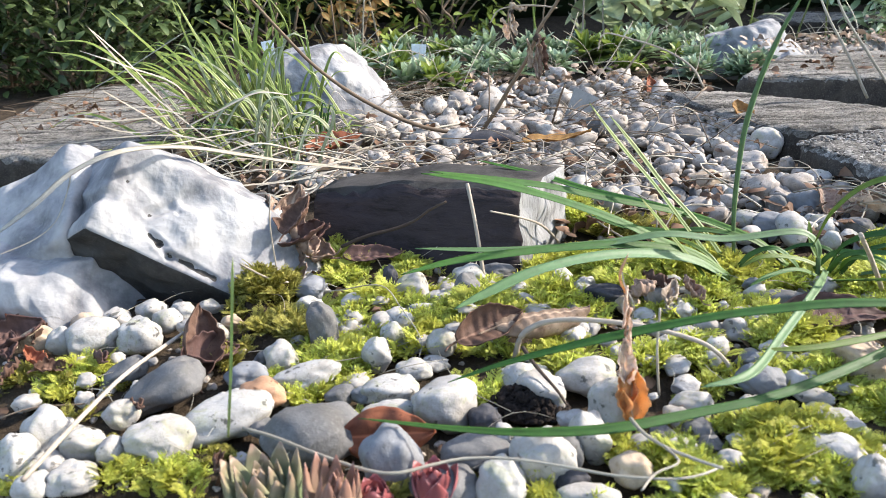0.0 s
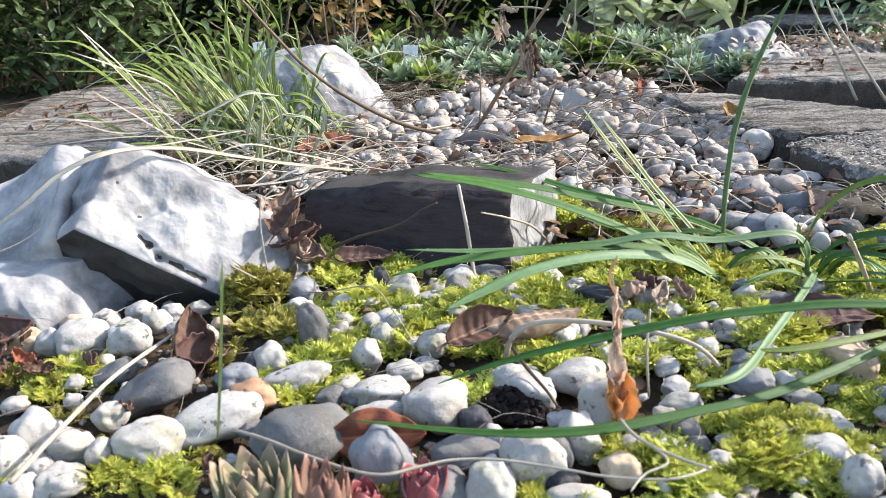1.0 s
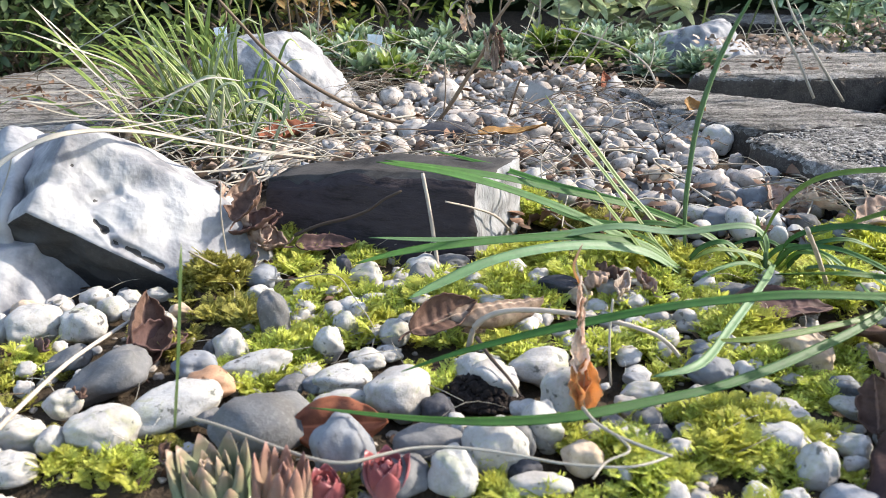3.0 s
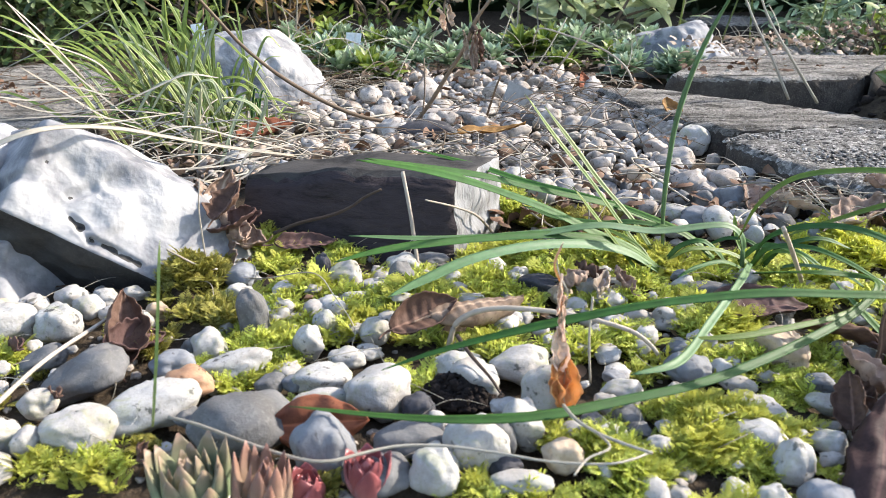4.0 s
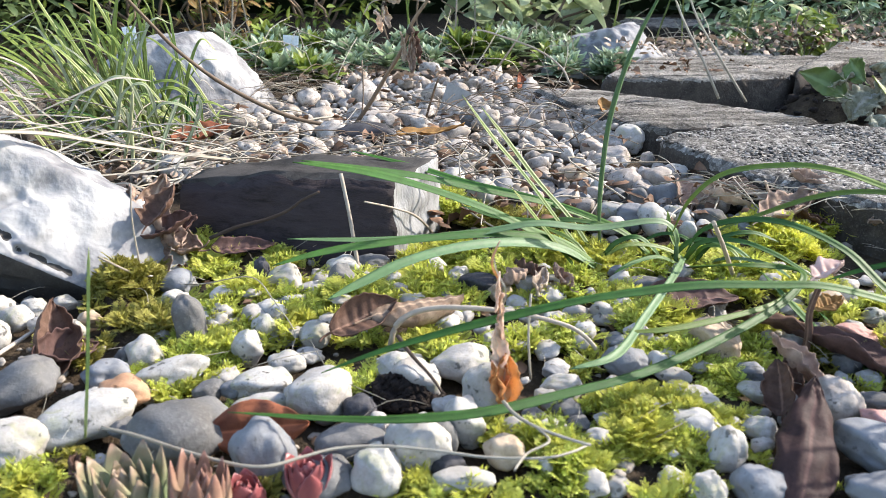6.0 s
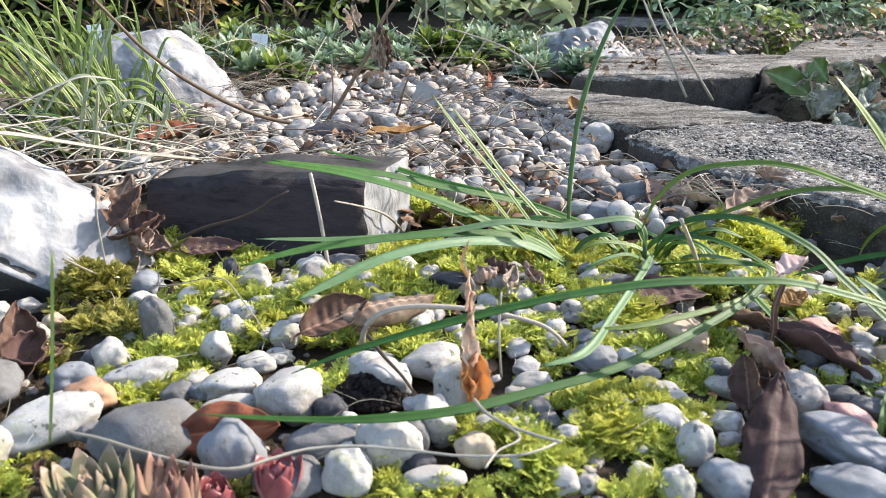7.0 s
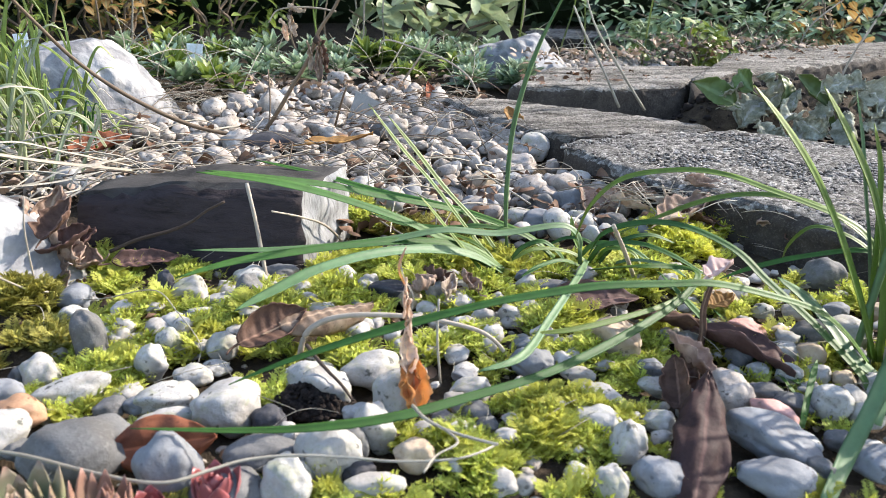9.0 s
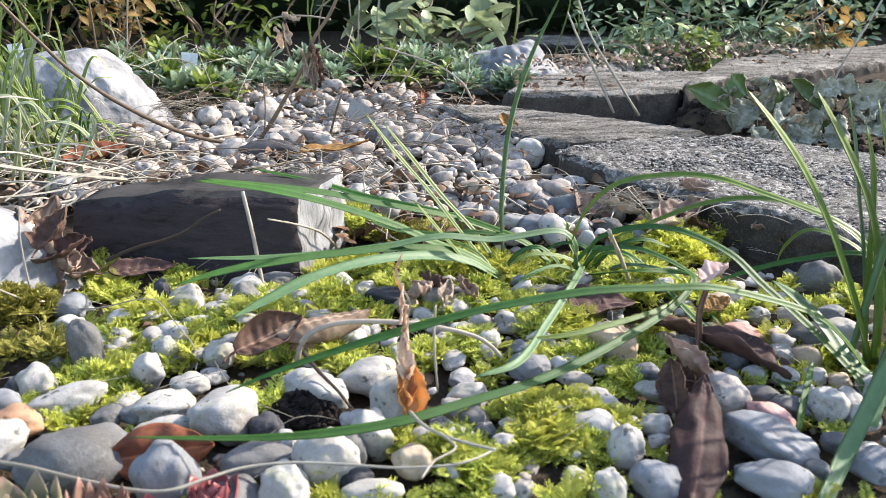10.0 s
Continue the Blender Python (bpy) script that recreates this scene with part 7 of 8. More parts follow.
leaf(tuft, 0.0045, [(-0.3037, 0.86, 0.0412), (-0.3034, 0.86, 0.0956), (-0.2865, 0.86, 0.1259), (-0.2747, 0.86, 0.1436)], "grass", 0.5, 0.3)
leaf(tuft, 0.0041, [(-0.339, 0.86, 0.0289), (-0.3845, 0.86, 0.0854), (-0.4303, 0.86, 0.1309), (-0.4703, 0.86, 0.1722)], "grass", 0.5, 0.3)
leaf(tuft, 0.0036, [(-0.3318, 0.86, 0.0321), (-0.3923, 0.86, 0.0792), (-0.4495, 0.86, 0.1002), (-0.5443, 0.86, 0.1064)], "grass", 0.5, 0.3)
leaf(tuft, 0.0035, [(-0.3247, 0.86, 0.0352), (-0.3692, 0.86, 0.0976), (-0.412, 0.86, 0.121), (-0.4483, 0.86, 0.1241)], "grass", 0.5, 0.3)
leaf(tuft, 0.0041, [(-0.3184, 0.86, 0.0317), (-0.3579, 0.86, 0.0846), (-0.3871, 0.86, 0.1108), (-0.4519, 0.86, 0.0875)], "grass", 0.5, 0.3)
leaf(tuft, 0.0031, [(-0.3381, 0.86, 0.0355), (-0.3938, 0.86, 0.0696), (-0.4439, 0.86, 0.0936), (-0.5065, 0.86, 0.0891)], "grass", 0.5, 0.3)
leaf(tuft, 0.004, [(-0.305, 0.86, 0.0314), (-0.3239, 0.86, 0.0899), (-0.3268, 0.86, 0.1395), (-0.3185, 0.86, 0.1751)], "grass", 0.5, 0.3)
leaf(tuft, 0.0036, [(-0.3192, 0.86, 0.0252), (-0.355, 0.86, 0.0588), (-0.3876, 0.86, 0.0662), (-0.4158, 0.86, 0.0605)], "grass", 0.5, 0.3)
leaf(tuft, 0.0036, [(-0.2865, 0.86, 0.0178), (-0.2562, 0.86, 0.0497), (-0.2359, 0.86, 0.0556), (-0.2166, 0.86, 0.0519)], "grass", 0.5, 0.3)
leaf(tuft, 0.0041, [(-0.2865, 0.86, 0.0178), (-0.2444, 0.86, 0.0365), (-0.2319, 0.86, 0.0296), (-0.2272, 0.86, 0.0098)], "grass", 0.5, 0.3)
leaf(tuft, 0.0046, [(-0.2991, 0.86, 0.0247), (-0.2811, 0.86, 0.0632), (-0.2538, 0.86, 0.072), (-0.232, 0.86, 0.0619)], "grass", 0.5, 0.3)
leaf(tuft, 0.0036, [(-0.326, 0.86, 0.0253), (-0.3762, 0.86, 0.0529), (-0.4169, 0.86, 0.054), (-0.4674, 0.86, 0.0421)], "grass", 0.5, 0.3)
leaf(tuft, 0.0046, [(-0.2995, 0.86, 0.0214), (-0.2683, 0.86, 0.0597), (-0.2421, 0.86, 0.059), (-0.2299, 0.86, 0.0165)], "grass", 0.5, 0.3)
leaf(tuft, 0.0046, [(-0.2928, 0.86, 0.0212), (-0.2628, 0.86, 0.0499), (-0.2408, 0.86, 0.0396), (-0.2218, 0.8078, 0.003)], "blade_pale", 0.5, 0.3)
leaf(tuft, 0.0046, [(-0.3062, 0.86, 0.0215), (-0.2818, 0.86, 0.0568), (-0.2621, 0.86, 0.0563), (-0.2551, 0.86, 0.0104)], "grass", 0.5, 0.3)
leaf(tuft, 0.0051, [(-0.2865, 0.86, 0.0178), (-0.2507, 0.86, 0.0399), (-0.2169, 0.86, 0.0487), (-0.1917, 0.86, 0.0384)], "grass", 0.5, 0.3)
leaf(tuft, 0.0046, [(-0.3096, 0.86, 0.0216), (-0.2992, 0.86, 0.0509), (-0.2876, 0.86, 0.0634), (-0.28, 0.86, 0.0439)], "grass", 0.5, 0.3)
leaf(tuft, 0.0041, [(-0.2869, 0.86, 0.0145), (-0.2646, 0.86, 0.0337), (-0.2458, 0.86, 0.0234), (-0.2348, 0.8344, 0.003)], "grass", 0.5, 0.3)
leaf(tuft, 0.0041, [(-0.3201, 0.86, 0.0185), (-0.3372, 0.86, 0.0421), (-0.3589, 0.86, 0.0327), (-0.3771, 0.86, 0.003)], "grass", 0.5, 0.3)
leaf(tuft, 0.0041, [(-0.3264, 0.86, 0.022), (-0.3564, 0.86, 0.0491), (-0.3845, 0.86, 0.0433), (-0.4088, 0.86, 0.0206)], "grass", 0.5, 0.3)
leaf(tuft, 0.0045, [(-0.2991, 0.86, 0.0247), (-0.2984, 0.86, 0.0828), (-0.3115, 0.86, 0.1329), (-0.3313, 0.86, 0.1756)], "grass", 0.5, 0.3)
leaf(tuft, 0.0045, [(-0.2924, 0.86, 0.0245), (-0.2781, 0.86, 0.0885), (-0.2786, 0.86, 0.1377), (-0.2854, 0.86, 0.1854)], "grass", 0.5, 0.3)

# ---- fallen leaves ----
dead_leaf(0.006, 0.383, 0.022, 0.056, 0.034, -68, 0, 12, -1.7, -0.3, M["dead_ribbed"], "curled ribbed light brown dead leaf on moss", 2, 0.08, 9)
dead_leaf(-0.024, 0.374, 0.018, 0.042, 0.030, -48, 14, 40, 1.5, 0.3, M["dead_brown"], "dark brown curled dead leaf on moss", 3)
dead_leaf(-0.064, 0.277, 0.012, 0.042, 0.027, -80, 8, 62, 0.12, 0.1, M["dead_red"], "smooth reddish-brown dead leaf among pebbles", 4, 0.04, 3)
dead_leaf(-0.184, 0.355, 0.016, 0.046, 0.040, 35, 40, 25, 1.9, 0.8, M["dead_brown"], "crumpled brown dead leaf among pebbles", 5, 0.3)
dead_leaf(-0.177, 0.353, 0.010, 0.040, 0.030, -40, -20, 35, 1.6, 0.6, M["dead_dark"], "crumpled dark dead leaf among pebbles", 6, 0.3)
dead_leaf(-0.182, 0.520, 0.030, 0.062, 0.042, 20, 62, 30, 1.6, 0.5, M["dead_tan"], "crumpled brown dead leaf wedged by the slate", 7, 0.3, 5, "dead_leaf", 0.10)
dead_leaf(-0.170, 0.510, 0.018, 0.054, 0.036, -60, 15, 30, 1.5, 0.9, M["dead_dark"], "dark crumpled dead leaf wedged by the slate", 8, 0.35, 5, "dead_leaf", 0.10)
dead_leaf(-0.186, 0.500, 0.034, 0.046, 0.036, -30, 50, -20, 1.8, 0.8, M["dead_tan"], "crumpled tan dead leaf by the rock", 33, 0.4, 5, "dead_leaf", 0.10)
dead_leaf(-0.168, 0.498, 0.022, 0.040, 0.034, 60, 30, 30, 1.9, 0.9, M["dead_tan"], "crumpled tan dead leaf by the slate", 34, 0.4, 5, "dead_leaf", 0.10)
dead_leaf(-0.160, 0.505, 0.008, 0.044, 0.030, 70, -8, -15, 1.2, 0.5, M["dead_tan"], "torn tan dead leaf at the rock's foot", 9, 0.35, 5, "dead_leaf", 0.10)
dead_leaf(-0.112, 0.500, 0.012, 0.044, 0.018, -78, 0, 20, 0.9, 0.4, M["dead_dark"], "dark brown dead leaf below the slate", 10)
dead_leaf(0.163, 0.250, 0.019, 0.086, 0.029, -26, 14, 10, -0.9, -0.5, M["dead_shaded"], "large dark brown dead leaf on soil, shade in its colour", 11, 0.15, 1, "dead_leaf", 0.06)
dead_leaf(0.198, 0.368, 0.012, 0.050, 0.036, 60, 6, 18, 0.8, -0.6, M["dead_brown"], "brown dead leaf under the bulb leaves", 12)
dead_leaf(0.225, 0.335, 0.010, 0.066, 0.038, 35, 4, 14, 1.2, -0.3, M["dead_dark"], "dark brown curled dead leaf under the bulb leaves", 13)
dead_leaf(0.184, 0.310, 0.010, 0.022, 0.018, -20, 42, -20, 1.6, 0.6, M["dead_brown"], "small curled brown dead leaf", 14, 0.2)
dead_leaf(0.165, 0.405, 0.010, 0.070, 0.034, -80, 2, 12, 0.9, -0.4, M["dead_dark"], "dark reddish-brown leaf lying in the moss", 15, 0.08)
dead_leaf(0.026, 0.812, 0.024, 0.075, 0.024, -74, 4, 10, 0.5, 0.4, M["dead_orange"], "narrow orange-brown dead leaf on the gravel", 16)
dead_leaf(-0.215, 0.820, 0.020, 0.065, 0.040, -55, 10, 15, 1.2, 0.5, M["dead_red"], "reddish dead leaf at the tuft's foot", 17, 0.25)
dead_leaf(0.232, 0.900, 0.030, 0.034, 0.030, 20, 35, 10, 1.0, 0.5, M["dead_orange"], "small orange dead leaf against the slab", 18, 0.25)
dead_leaf(0.165, 1.120, 0.026, 0.034, 0.022, 20, 55, 5, 0.7, 0.3, M["dead_red"], "small rust-coloured dead leaf on the gravel", 19, 0.15)
dead_leaf(0.286, 0.540, 0.020, 0.060, 0.036, -60, 12, 10, 1.3, 0.6, M["dead_tan"], "crumpled tan dead leaf at the slab's foot", 20, 0.35, 7, "dead_leaf", 0.1)
dead_leaf(0.322, 0.572, 0.028, 0.046, 0.028, 70, 20, -10, 1.4, 0.6, M["dead_tan"], "torn pale brown dead leaf at the slab's foot", 21, 0.35, 7, "dead_leaf", 0.12)
dead_leaf(0.266, 0.600, 0.014, 0.050, 0.026, -62, 4, 20, 1.2, -0.5, M["dead_pale"], "pale grey-green withered leaf by the slab", 22, 0.1)
dead_leaf(-0.330, 0.395, 0.010, 0.040, 0.034, 30, 10, 10, 1.3, 0.5, M["dead_brown"], "crumpled brown dead leaf before the rock", 23, 0.35)
dead_leaf(-0.300, 0.370, 0.012, 0.034, 0.030, -50, 20, 25, 1.6, 0.5, M["dead_dark"], "crumpled dark dead leaf before the rock", 24, 0.35)
dead_leaf(-0.350, 0.360, 0.010, 0.040, 0.030, 80, 15, -25, 1.5, 0.5, M["dead_red"], "crumpled reddish dead leaf before the rock", 25, 0.35)
dead_leaf(0.228, 0.366, 0.024, 0.020, 0.016, -70, 4, 10, 0.8, 0.3, M["dead_orange"], "small torn orange leaf on a pebble", 26, 0.2)

for k, (x, y, z, kind) in enumerate(((-0.158, 0.490, 0.030, "dead_dark"), (-0.162, 0.492, 0.044, "dead_brown"), (-0.168, 0.486, 0.012, "dead_tan"))):
    dead_leaf(x, y, z, 0.036, 0.028, -70 + 47 * k, 25 + 9 * k, 20 - 14 * k, 1.4, 0.9, M[kind], "crumpled withered leaf wedged between rock and slate", 300 + k, 0.45)
r = random.Random(77)
for k in range(18):
    q = r.random()
    x, y = 0.245 + 0.16 * q + r.gauss(0, 0.012), 0.585 - 0.09 * q + r.gauss(0, 0.012)
    kind = r.choice(("dead_tan", "dead_brown", "dead_tan", "dead_pale"))
    dead_leaf(x, y, 0.014 + r.uniform(0, 0.010), r.uniform(0.022, 0.045), r.uniform(0.016, 0.030), r.uniform(-90, 90), r.uniform(-10, 40), r.uniform(-30, 30), r.uniform(0.8, 1.8), r.uniform(-0.6, 0.8), M[kind], "torn curled dead leaf at the foot of the slab", 200 + k, 0.5)

dead_leaf(0.187, 0.318, 0.015, 0.036, 0.028, 40, 30, 20, 1.5, 0.8, M["dead_tan"], "crumpled brown leaf with pale edges on the moss", 401, 0.4)
dead_leaf(0.173, 0.298, 0.013, 0.028, 0.024, -30, 45, -20, 1.6, 0.7, M["dead_brown"], "crumpled brown leaf on the moss", 402, 0.4)

dead_leaf(0.0650, 0.4244, 0.015, 0.024, 0.015, -60, 10, -20, 1.9, 0.8, M["dead_tan"], "small withered scrap of leaf on the moss", 500, 0.5, 4, "dead_leaf", 0.14)
dead_leaf(0.0812, 0.4213, 0.015, 0.024, 0.015, -20, 12, -5, 1.9, 0.8, M["dead_pale"], "small withered scrap of leaf on the moss", 501, 0.5, 4, "dead_leaf", 0.14)
dead_leaf(0.0940, 0.4281, 0.015, 0.024, 0.015, 20, 15, 10, 1.9, 0.8, M["dead_tan"], "small withered scrap of leaf on the moss", 502, 0.5, 4, "dead_leaf", 0.14)
dead_leaf(0.0753, 0.4383, 0.015, 0.024, 0.015, 60, 17, 25, 1.9, 0.8, M["dead_brown"], "small withered scrap of leaf on the moss", 503, 0.5, 4, "dead_leaf", 0.14)

# ---- husks, seedling, soil crumb ----
papery_husk(0.0425, 0.298, 0.010)
withered_head((0.0062, 0.875, 0.1218), 0.050, (("dead_tan", 0.046, 0.016, 12, 96, (0.0, 0.0, -0.022)), ("dead_brown", 0.036, 0.014, 80, 84, (0.004, 0.003, -0.018)), ("dead_pale", 0.034, 0.008, -40, 104, (-0.006, 0.0, -0.015))), "withered brown flower head hanging from a dry stem", 8)
withered_head((-0.0214, 0.875, 0.1499), 0.030, (("dead_pale", 0.030, 0.013, 30, 70, (0.0, 0.0, -0.012)), ("husk_pale", 0.026, 0.011, -50, 110, (-0.004, 0.0, -0.016)), ("dead_pale", 0.020, 0.008, 90, 20, (0.006, 0.0, 0.002))), "bleached curled seed head on a hooked stalk", 19)
stem([(0.0277, 0.875, 0.1515), (0.0098, 0.875, 0.1548), (-0.014, 0.875, 0.1557), (-0.0349, 0.875, 0.152), (-0.0444, 0.875, 0.1392)], 0.0011, 0.0007, "twig_pale", "thin hooked dry stalk of the flower stem", "dry stalk", "twig")
seedling = clump("seedling with a brown stem and one pale pinkish leaf", "seedling", (0.206, 0.343, 0.0), "seedling")
part("stem", tube([(0, 0, 0), (0.002, 0.001, 0.016), (0.001, 0.002, 0.03), (0.004, 0.002, 0.046)], 0.0024, 0.0014, seed=4), M["dead_brown"], seedling, "brown woody stem")
dead_leaf(0.2125, 0.345, 0.0530, 0.022, 0.018, -62, 10, 0, 1.3, 0.3, M["petal"], "pale pinkish cupped leaf on a seedling", 31, 0.08, 4, "cupped_leaf")

# ---- houseleeks ----
houseleek(-0.106, 0.234, -0.006, 0.034, 34, "semp", "grey-green houseleek rosette with reddish leaf tips", 1, 1.0, (6, 0), 0.85, 46)
houseleek(-0.080, 0.231, -0.004, 0.032, 26, "semp_brown", "houseleek rosette with long reddish-brown pointed leaves", 5, 1.1, (4, 8), 0.62, 54)
houseleek(-0.040, 0.244, 0.0, 0.019, 26, "semp_red", "dull red houseleek rosette", 2, 1.0, (0, 0), 1.5, 48)
houseleek(-0.064, 0.238, -0.004, 0.018, 22, "semp_red", "small dark red houseleek rosette", 3, 1.0, (0, 0), 1.8, 50)

# ---- plant labels ----
plant_tag(-0.208, 1.45, 0.0, 0.028, 0.062, 4, -6, 4, "tag_white", "white plastic plant label stuck in the cushion plants")
plant_tag(0.050, 0.995, 0.0, 0.034, 0.046, -8, -24, 24, "tag_grey", "weathered grey plant label leaning in the gravel")
plant_tag(-0.449, 1.350, 0.037, 0.022, 0.05, 10, -10, -6, "tag_white", "white plastic plant label behind the grass tuft")

# ---- gravel ----
FIELD = [(-0.25, 0.70), (-0.26, 0.86), (-0.16, 1.10), (-0.08, 1.30), (0.20, 1.28), (0.165, 0.99), (0.215, 0.74), (0.27, 0.63), (0.30, 0.56), (0.26, 0.52), (0.215, 0.53), (0.145, 0.55), (0.10, 0.62), (0.03, 0.62), (-0.12, 0.63)]
rest_a, protos_g = gravel_bed(FIELD, 160, 1250, 3)
r = random.Random(11)
for _ in range(1500):
    x, y = r.uniform(-0.28, 0.27), r.uniform(0.54, 1.36)
    if in_poly(x, y, FIELD):
        a = r.choice((0.0016, 0.0022, 0.003, 0.0045))
        rest_a.append((r.randrange(5), turn_mat(x, y, ground_z(x, y) + a * 0.5, r.uniform(0, 6.28), r.uniform(-0.8, 0.8), a)))
for _ in range(1500):
    x, y = r.uniform(-0.36, 0.42), r.uniform(0.20, 0.60)
    if in_pebble(x, y, 1.0) or r.random() < 0.25:
        continue
    a = r.choice((0.0015, 0.002, 0.003, 0.005))
    rest_a.append((r.randrange(5), turn_mat(x, y, ground_z(x, y) + a * 0.2, r.uniform(0, 6.28), r.uniform(-0.4, 0.4), a)))
for _ in range(260):
    x, y = r.uniform(0.40, 1.1), r.uniform(1.42, 1.62)
    a = r.choice((0.004, 0.006, 0.009, 0.014))
    rest_a.append((r.randrange(5), turn_mat(x, y, 0.01 + a * 0.3, r.uniform(0, 6.28), r.uniform(-0.4, 0.4), a)))
for _ in range(150):
    y = r.uniform(0.80, 1.07)
    edge = 0.1684 + (1.0625 - y) * 0.29
    back = r.uniform(0.0, 0.024)
    a = r.choice((0.003, 0.005, 0.007, 0.009))
    rest_a.append((r.randrange(5), turn_mat(edge - back, y, 0.024 - back * 0.7 - a * r.uniform(0.0, 0.8), r.uniform(0, 6.28), r.uniform(-0.6, 0.6), a)))
stuff_mesh("gravel", protos_g, rest_a, M["gravel"], "mixed pale and brown gravel over the bed", "gravel")

places = []
for _ in range(900):
    x, y = r.uniform(0.42, 0.95), r.uniform(0.78, 1.14)
    a = r.choice((0.002, 0.003, 0.005, 0.008))
    places.append((r.randrange(5), turn_mat(x, y, ground_z(x, y) + a * 0.3, r.uniform(0, 6.28), r.uniform(-0.6, 0.6), a)))
for _ in range(900):
    q = math.sqrt(r.random())
    w = r.uniform(0, 6.28)
    x, y = -0.003 + 0.020 * q * math.cos(w), 0.318 + 0.012 * q * math.sin(w)
    a = r.choice((0.0006, 0.0009, 0.0013, 0.0018, 0.0024))
    places.append((r.randrange(5), turn_mat(x, y, 0.001 + 0.014 * (1 - q * q) * r.random() ** 0.4, r.uniform(0, 6.28), r.uniform(-1.2, 1.2), a)))
stuff_mesh("soil_crumbs", protos_g, places, M["peat"], "black crumbly soil between stones", "soil")

r = random.Random(83)
places = []
while len(places) < 320:
    x, y = r.uniform(-0.27, 0.34), r.uniform(0.225, 0.47)
    a = r.choice((0.003, 0.004, 0.0055, 0.0075))
    if in_pebble(x, y, 1.3) or (y > 0.36 and x < -0.15):
        continue
    places.append((r.randrange(5), turn_mat(x, y, ground_z(x, y) + a * r.uniform(0.3, 0.9) + 0.002, r.uniform(0, 6.28), r.uniform(-0.5, 0.5), a)))
stuff_mesh("small_pebbles", protos_g, places, M["pebble_mix"], "small pale pebbles between moss and soil", "pebbles")

# ---- stones standing out of the worn concrete ----
grits = []
for i in range(4):
    bm = pebble_mesh(i * 3 + 1, 1)
    grits.append((np.array([p.co[:] for p in bm.verts]) * np.array((1.0, 0.8, 0.6)), [tuple(q.index for q in face.verts) for face in bm.faces], np.zeros((len(bm.verts), 2))))
    bm.free()
places = []
for _ in range(24000):
    x, y = r.uniform(0.22, 0.61), r.uniform(0.41, 0.80)
    if in_poly(x, y, NEAR_SLAB) and noise.noise((x * 22, y * 22, 1.0)) > -0.6 + 0.5 * r.random():
        a = r.choice((0.0010, 0.0012, 0.0015, 0.0018, 0.0022, 0.0027))
        places.append((r.randrange(4), turn_mat(x, y, 0.035 + a * r.uniform(-0.7, 0.0), r.uniform(0, 6.28), r.uniform(-0.5, 0.5), a)))
stuff_mesh("slab_grit", grits, places, M["grit"], "small grey stones standing out of worn concrete", "gravel")

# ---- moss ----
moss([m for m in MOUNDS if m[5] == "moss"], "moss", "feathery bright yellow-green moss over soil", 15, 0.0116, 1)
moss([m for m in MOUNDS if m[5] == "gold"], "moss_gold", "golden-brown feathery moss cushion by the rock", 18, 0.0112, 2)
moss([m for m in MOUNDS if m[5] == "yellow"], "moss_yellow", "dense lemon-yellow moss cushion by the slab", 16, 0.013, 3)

# ---- dry litter on the gravel and round the tuft ----
r = random.Random(21)
straws = [thin_straw(i) for i in range(8)]
places = []
knots = [(r.uniform(-0.26, 0.20), r.uniform(0.66, 1.28)) for _ in range(16)]
for _ in range(240):
    kx, ky = r.choice(knots)
    x, y = kx + r.gauss(0, 0.03), ky + r.gauss(0, 0.04)
    places.append((r.randrange(8), turn_mat(x, y, 0.012 + r.uniform(0, 0.014), r.uniform(0, 6.28), r.uniform(-0.2, 0.2), r.uniform(0.02, 0.09))))
for _ in range(90):
    x, y = r.gauss(-0.26, 0.07), max(0.63 + r.random() * 0.05, r.gauss(0.74, 0.08))
    places.append((r.randrange(8), turn_mat(x, y, 0.006 + abs(r.gauss(0, 0.014)), r.uniform(0, 6.28), r.uniform(-0.3, 0.3), r.uniform(0.05, 0.14))))
for _ in range(170):
    x, y = r.uniform(-0.3, 0.4), r.uniform(0.25, 0.58)
    places.append((r.randrange(8), turn_mat(x, y, 0.006 + r.uniform(0, 0.006), r.uniform(0, 6.28), r.uniform(-0.15, 0.15), r.uniform(0.01, 0.04))))
for _ in range(26):
    x, y = r.uniform(0.0, 0.24), r.uniform(0.54, 0.72)
    places.append((r.randrange(8), turn_mat(x, y, 0.014 + r.uniform(0, 0.012), r.uniform(0, 6.28), r.uniform(-0.2, 0.2), r.uniform(0.04, 0.13))))
for _ in range(70):
    q = r.random()
    places.append((r.randrange(8), turn_mat(0.23 + 0.2 * q + r.gauss(0, 0.02), 0.60 - 0.10 * q + r.gauss(0, 0.02), 0.018 + r.uniform(0, 0.012), r.uniform(0, 6.28), r.uniform(-0.2, 0.2), r.uniform(0.02, 0.07))))
for _ in range(170):
    x, y = r.choice(((r.uniform(0.36, 0.95), r.uniform(1.42, 1.62)), (r.uniform(-0.35, 0.3), r.uniform(1.22, 1.62))))
    places.append((r.randrange(8), turn_mat(x, y, 0.02 + r.uniform(0, 0.03), r.uniform(0, 6.28), r.uniform(-0.2, 0.2), r.uniform(0.05, 0.15), r.uniform(-1.2, 1.2))))
stuff_mesh("dry_litter", straws, places, M["straw"], "thin dry straw strewn over gravel", "straw")

places = []
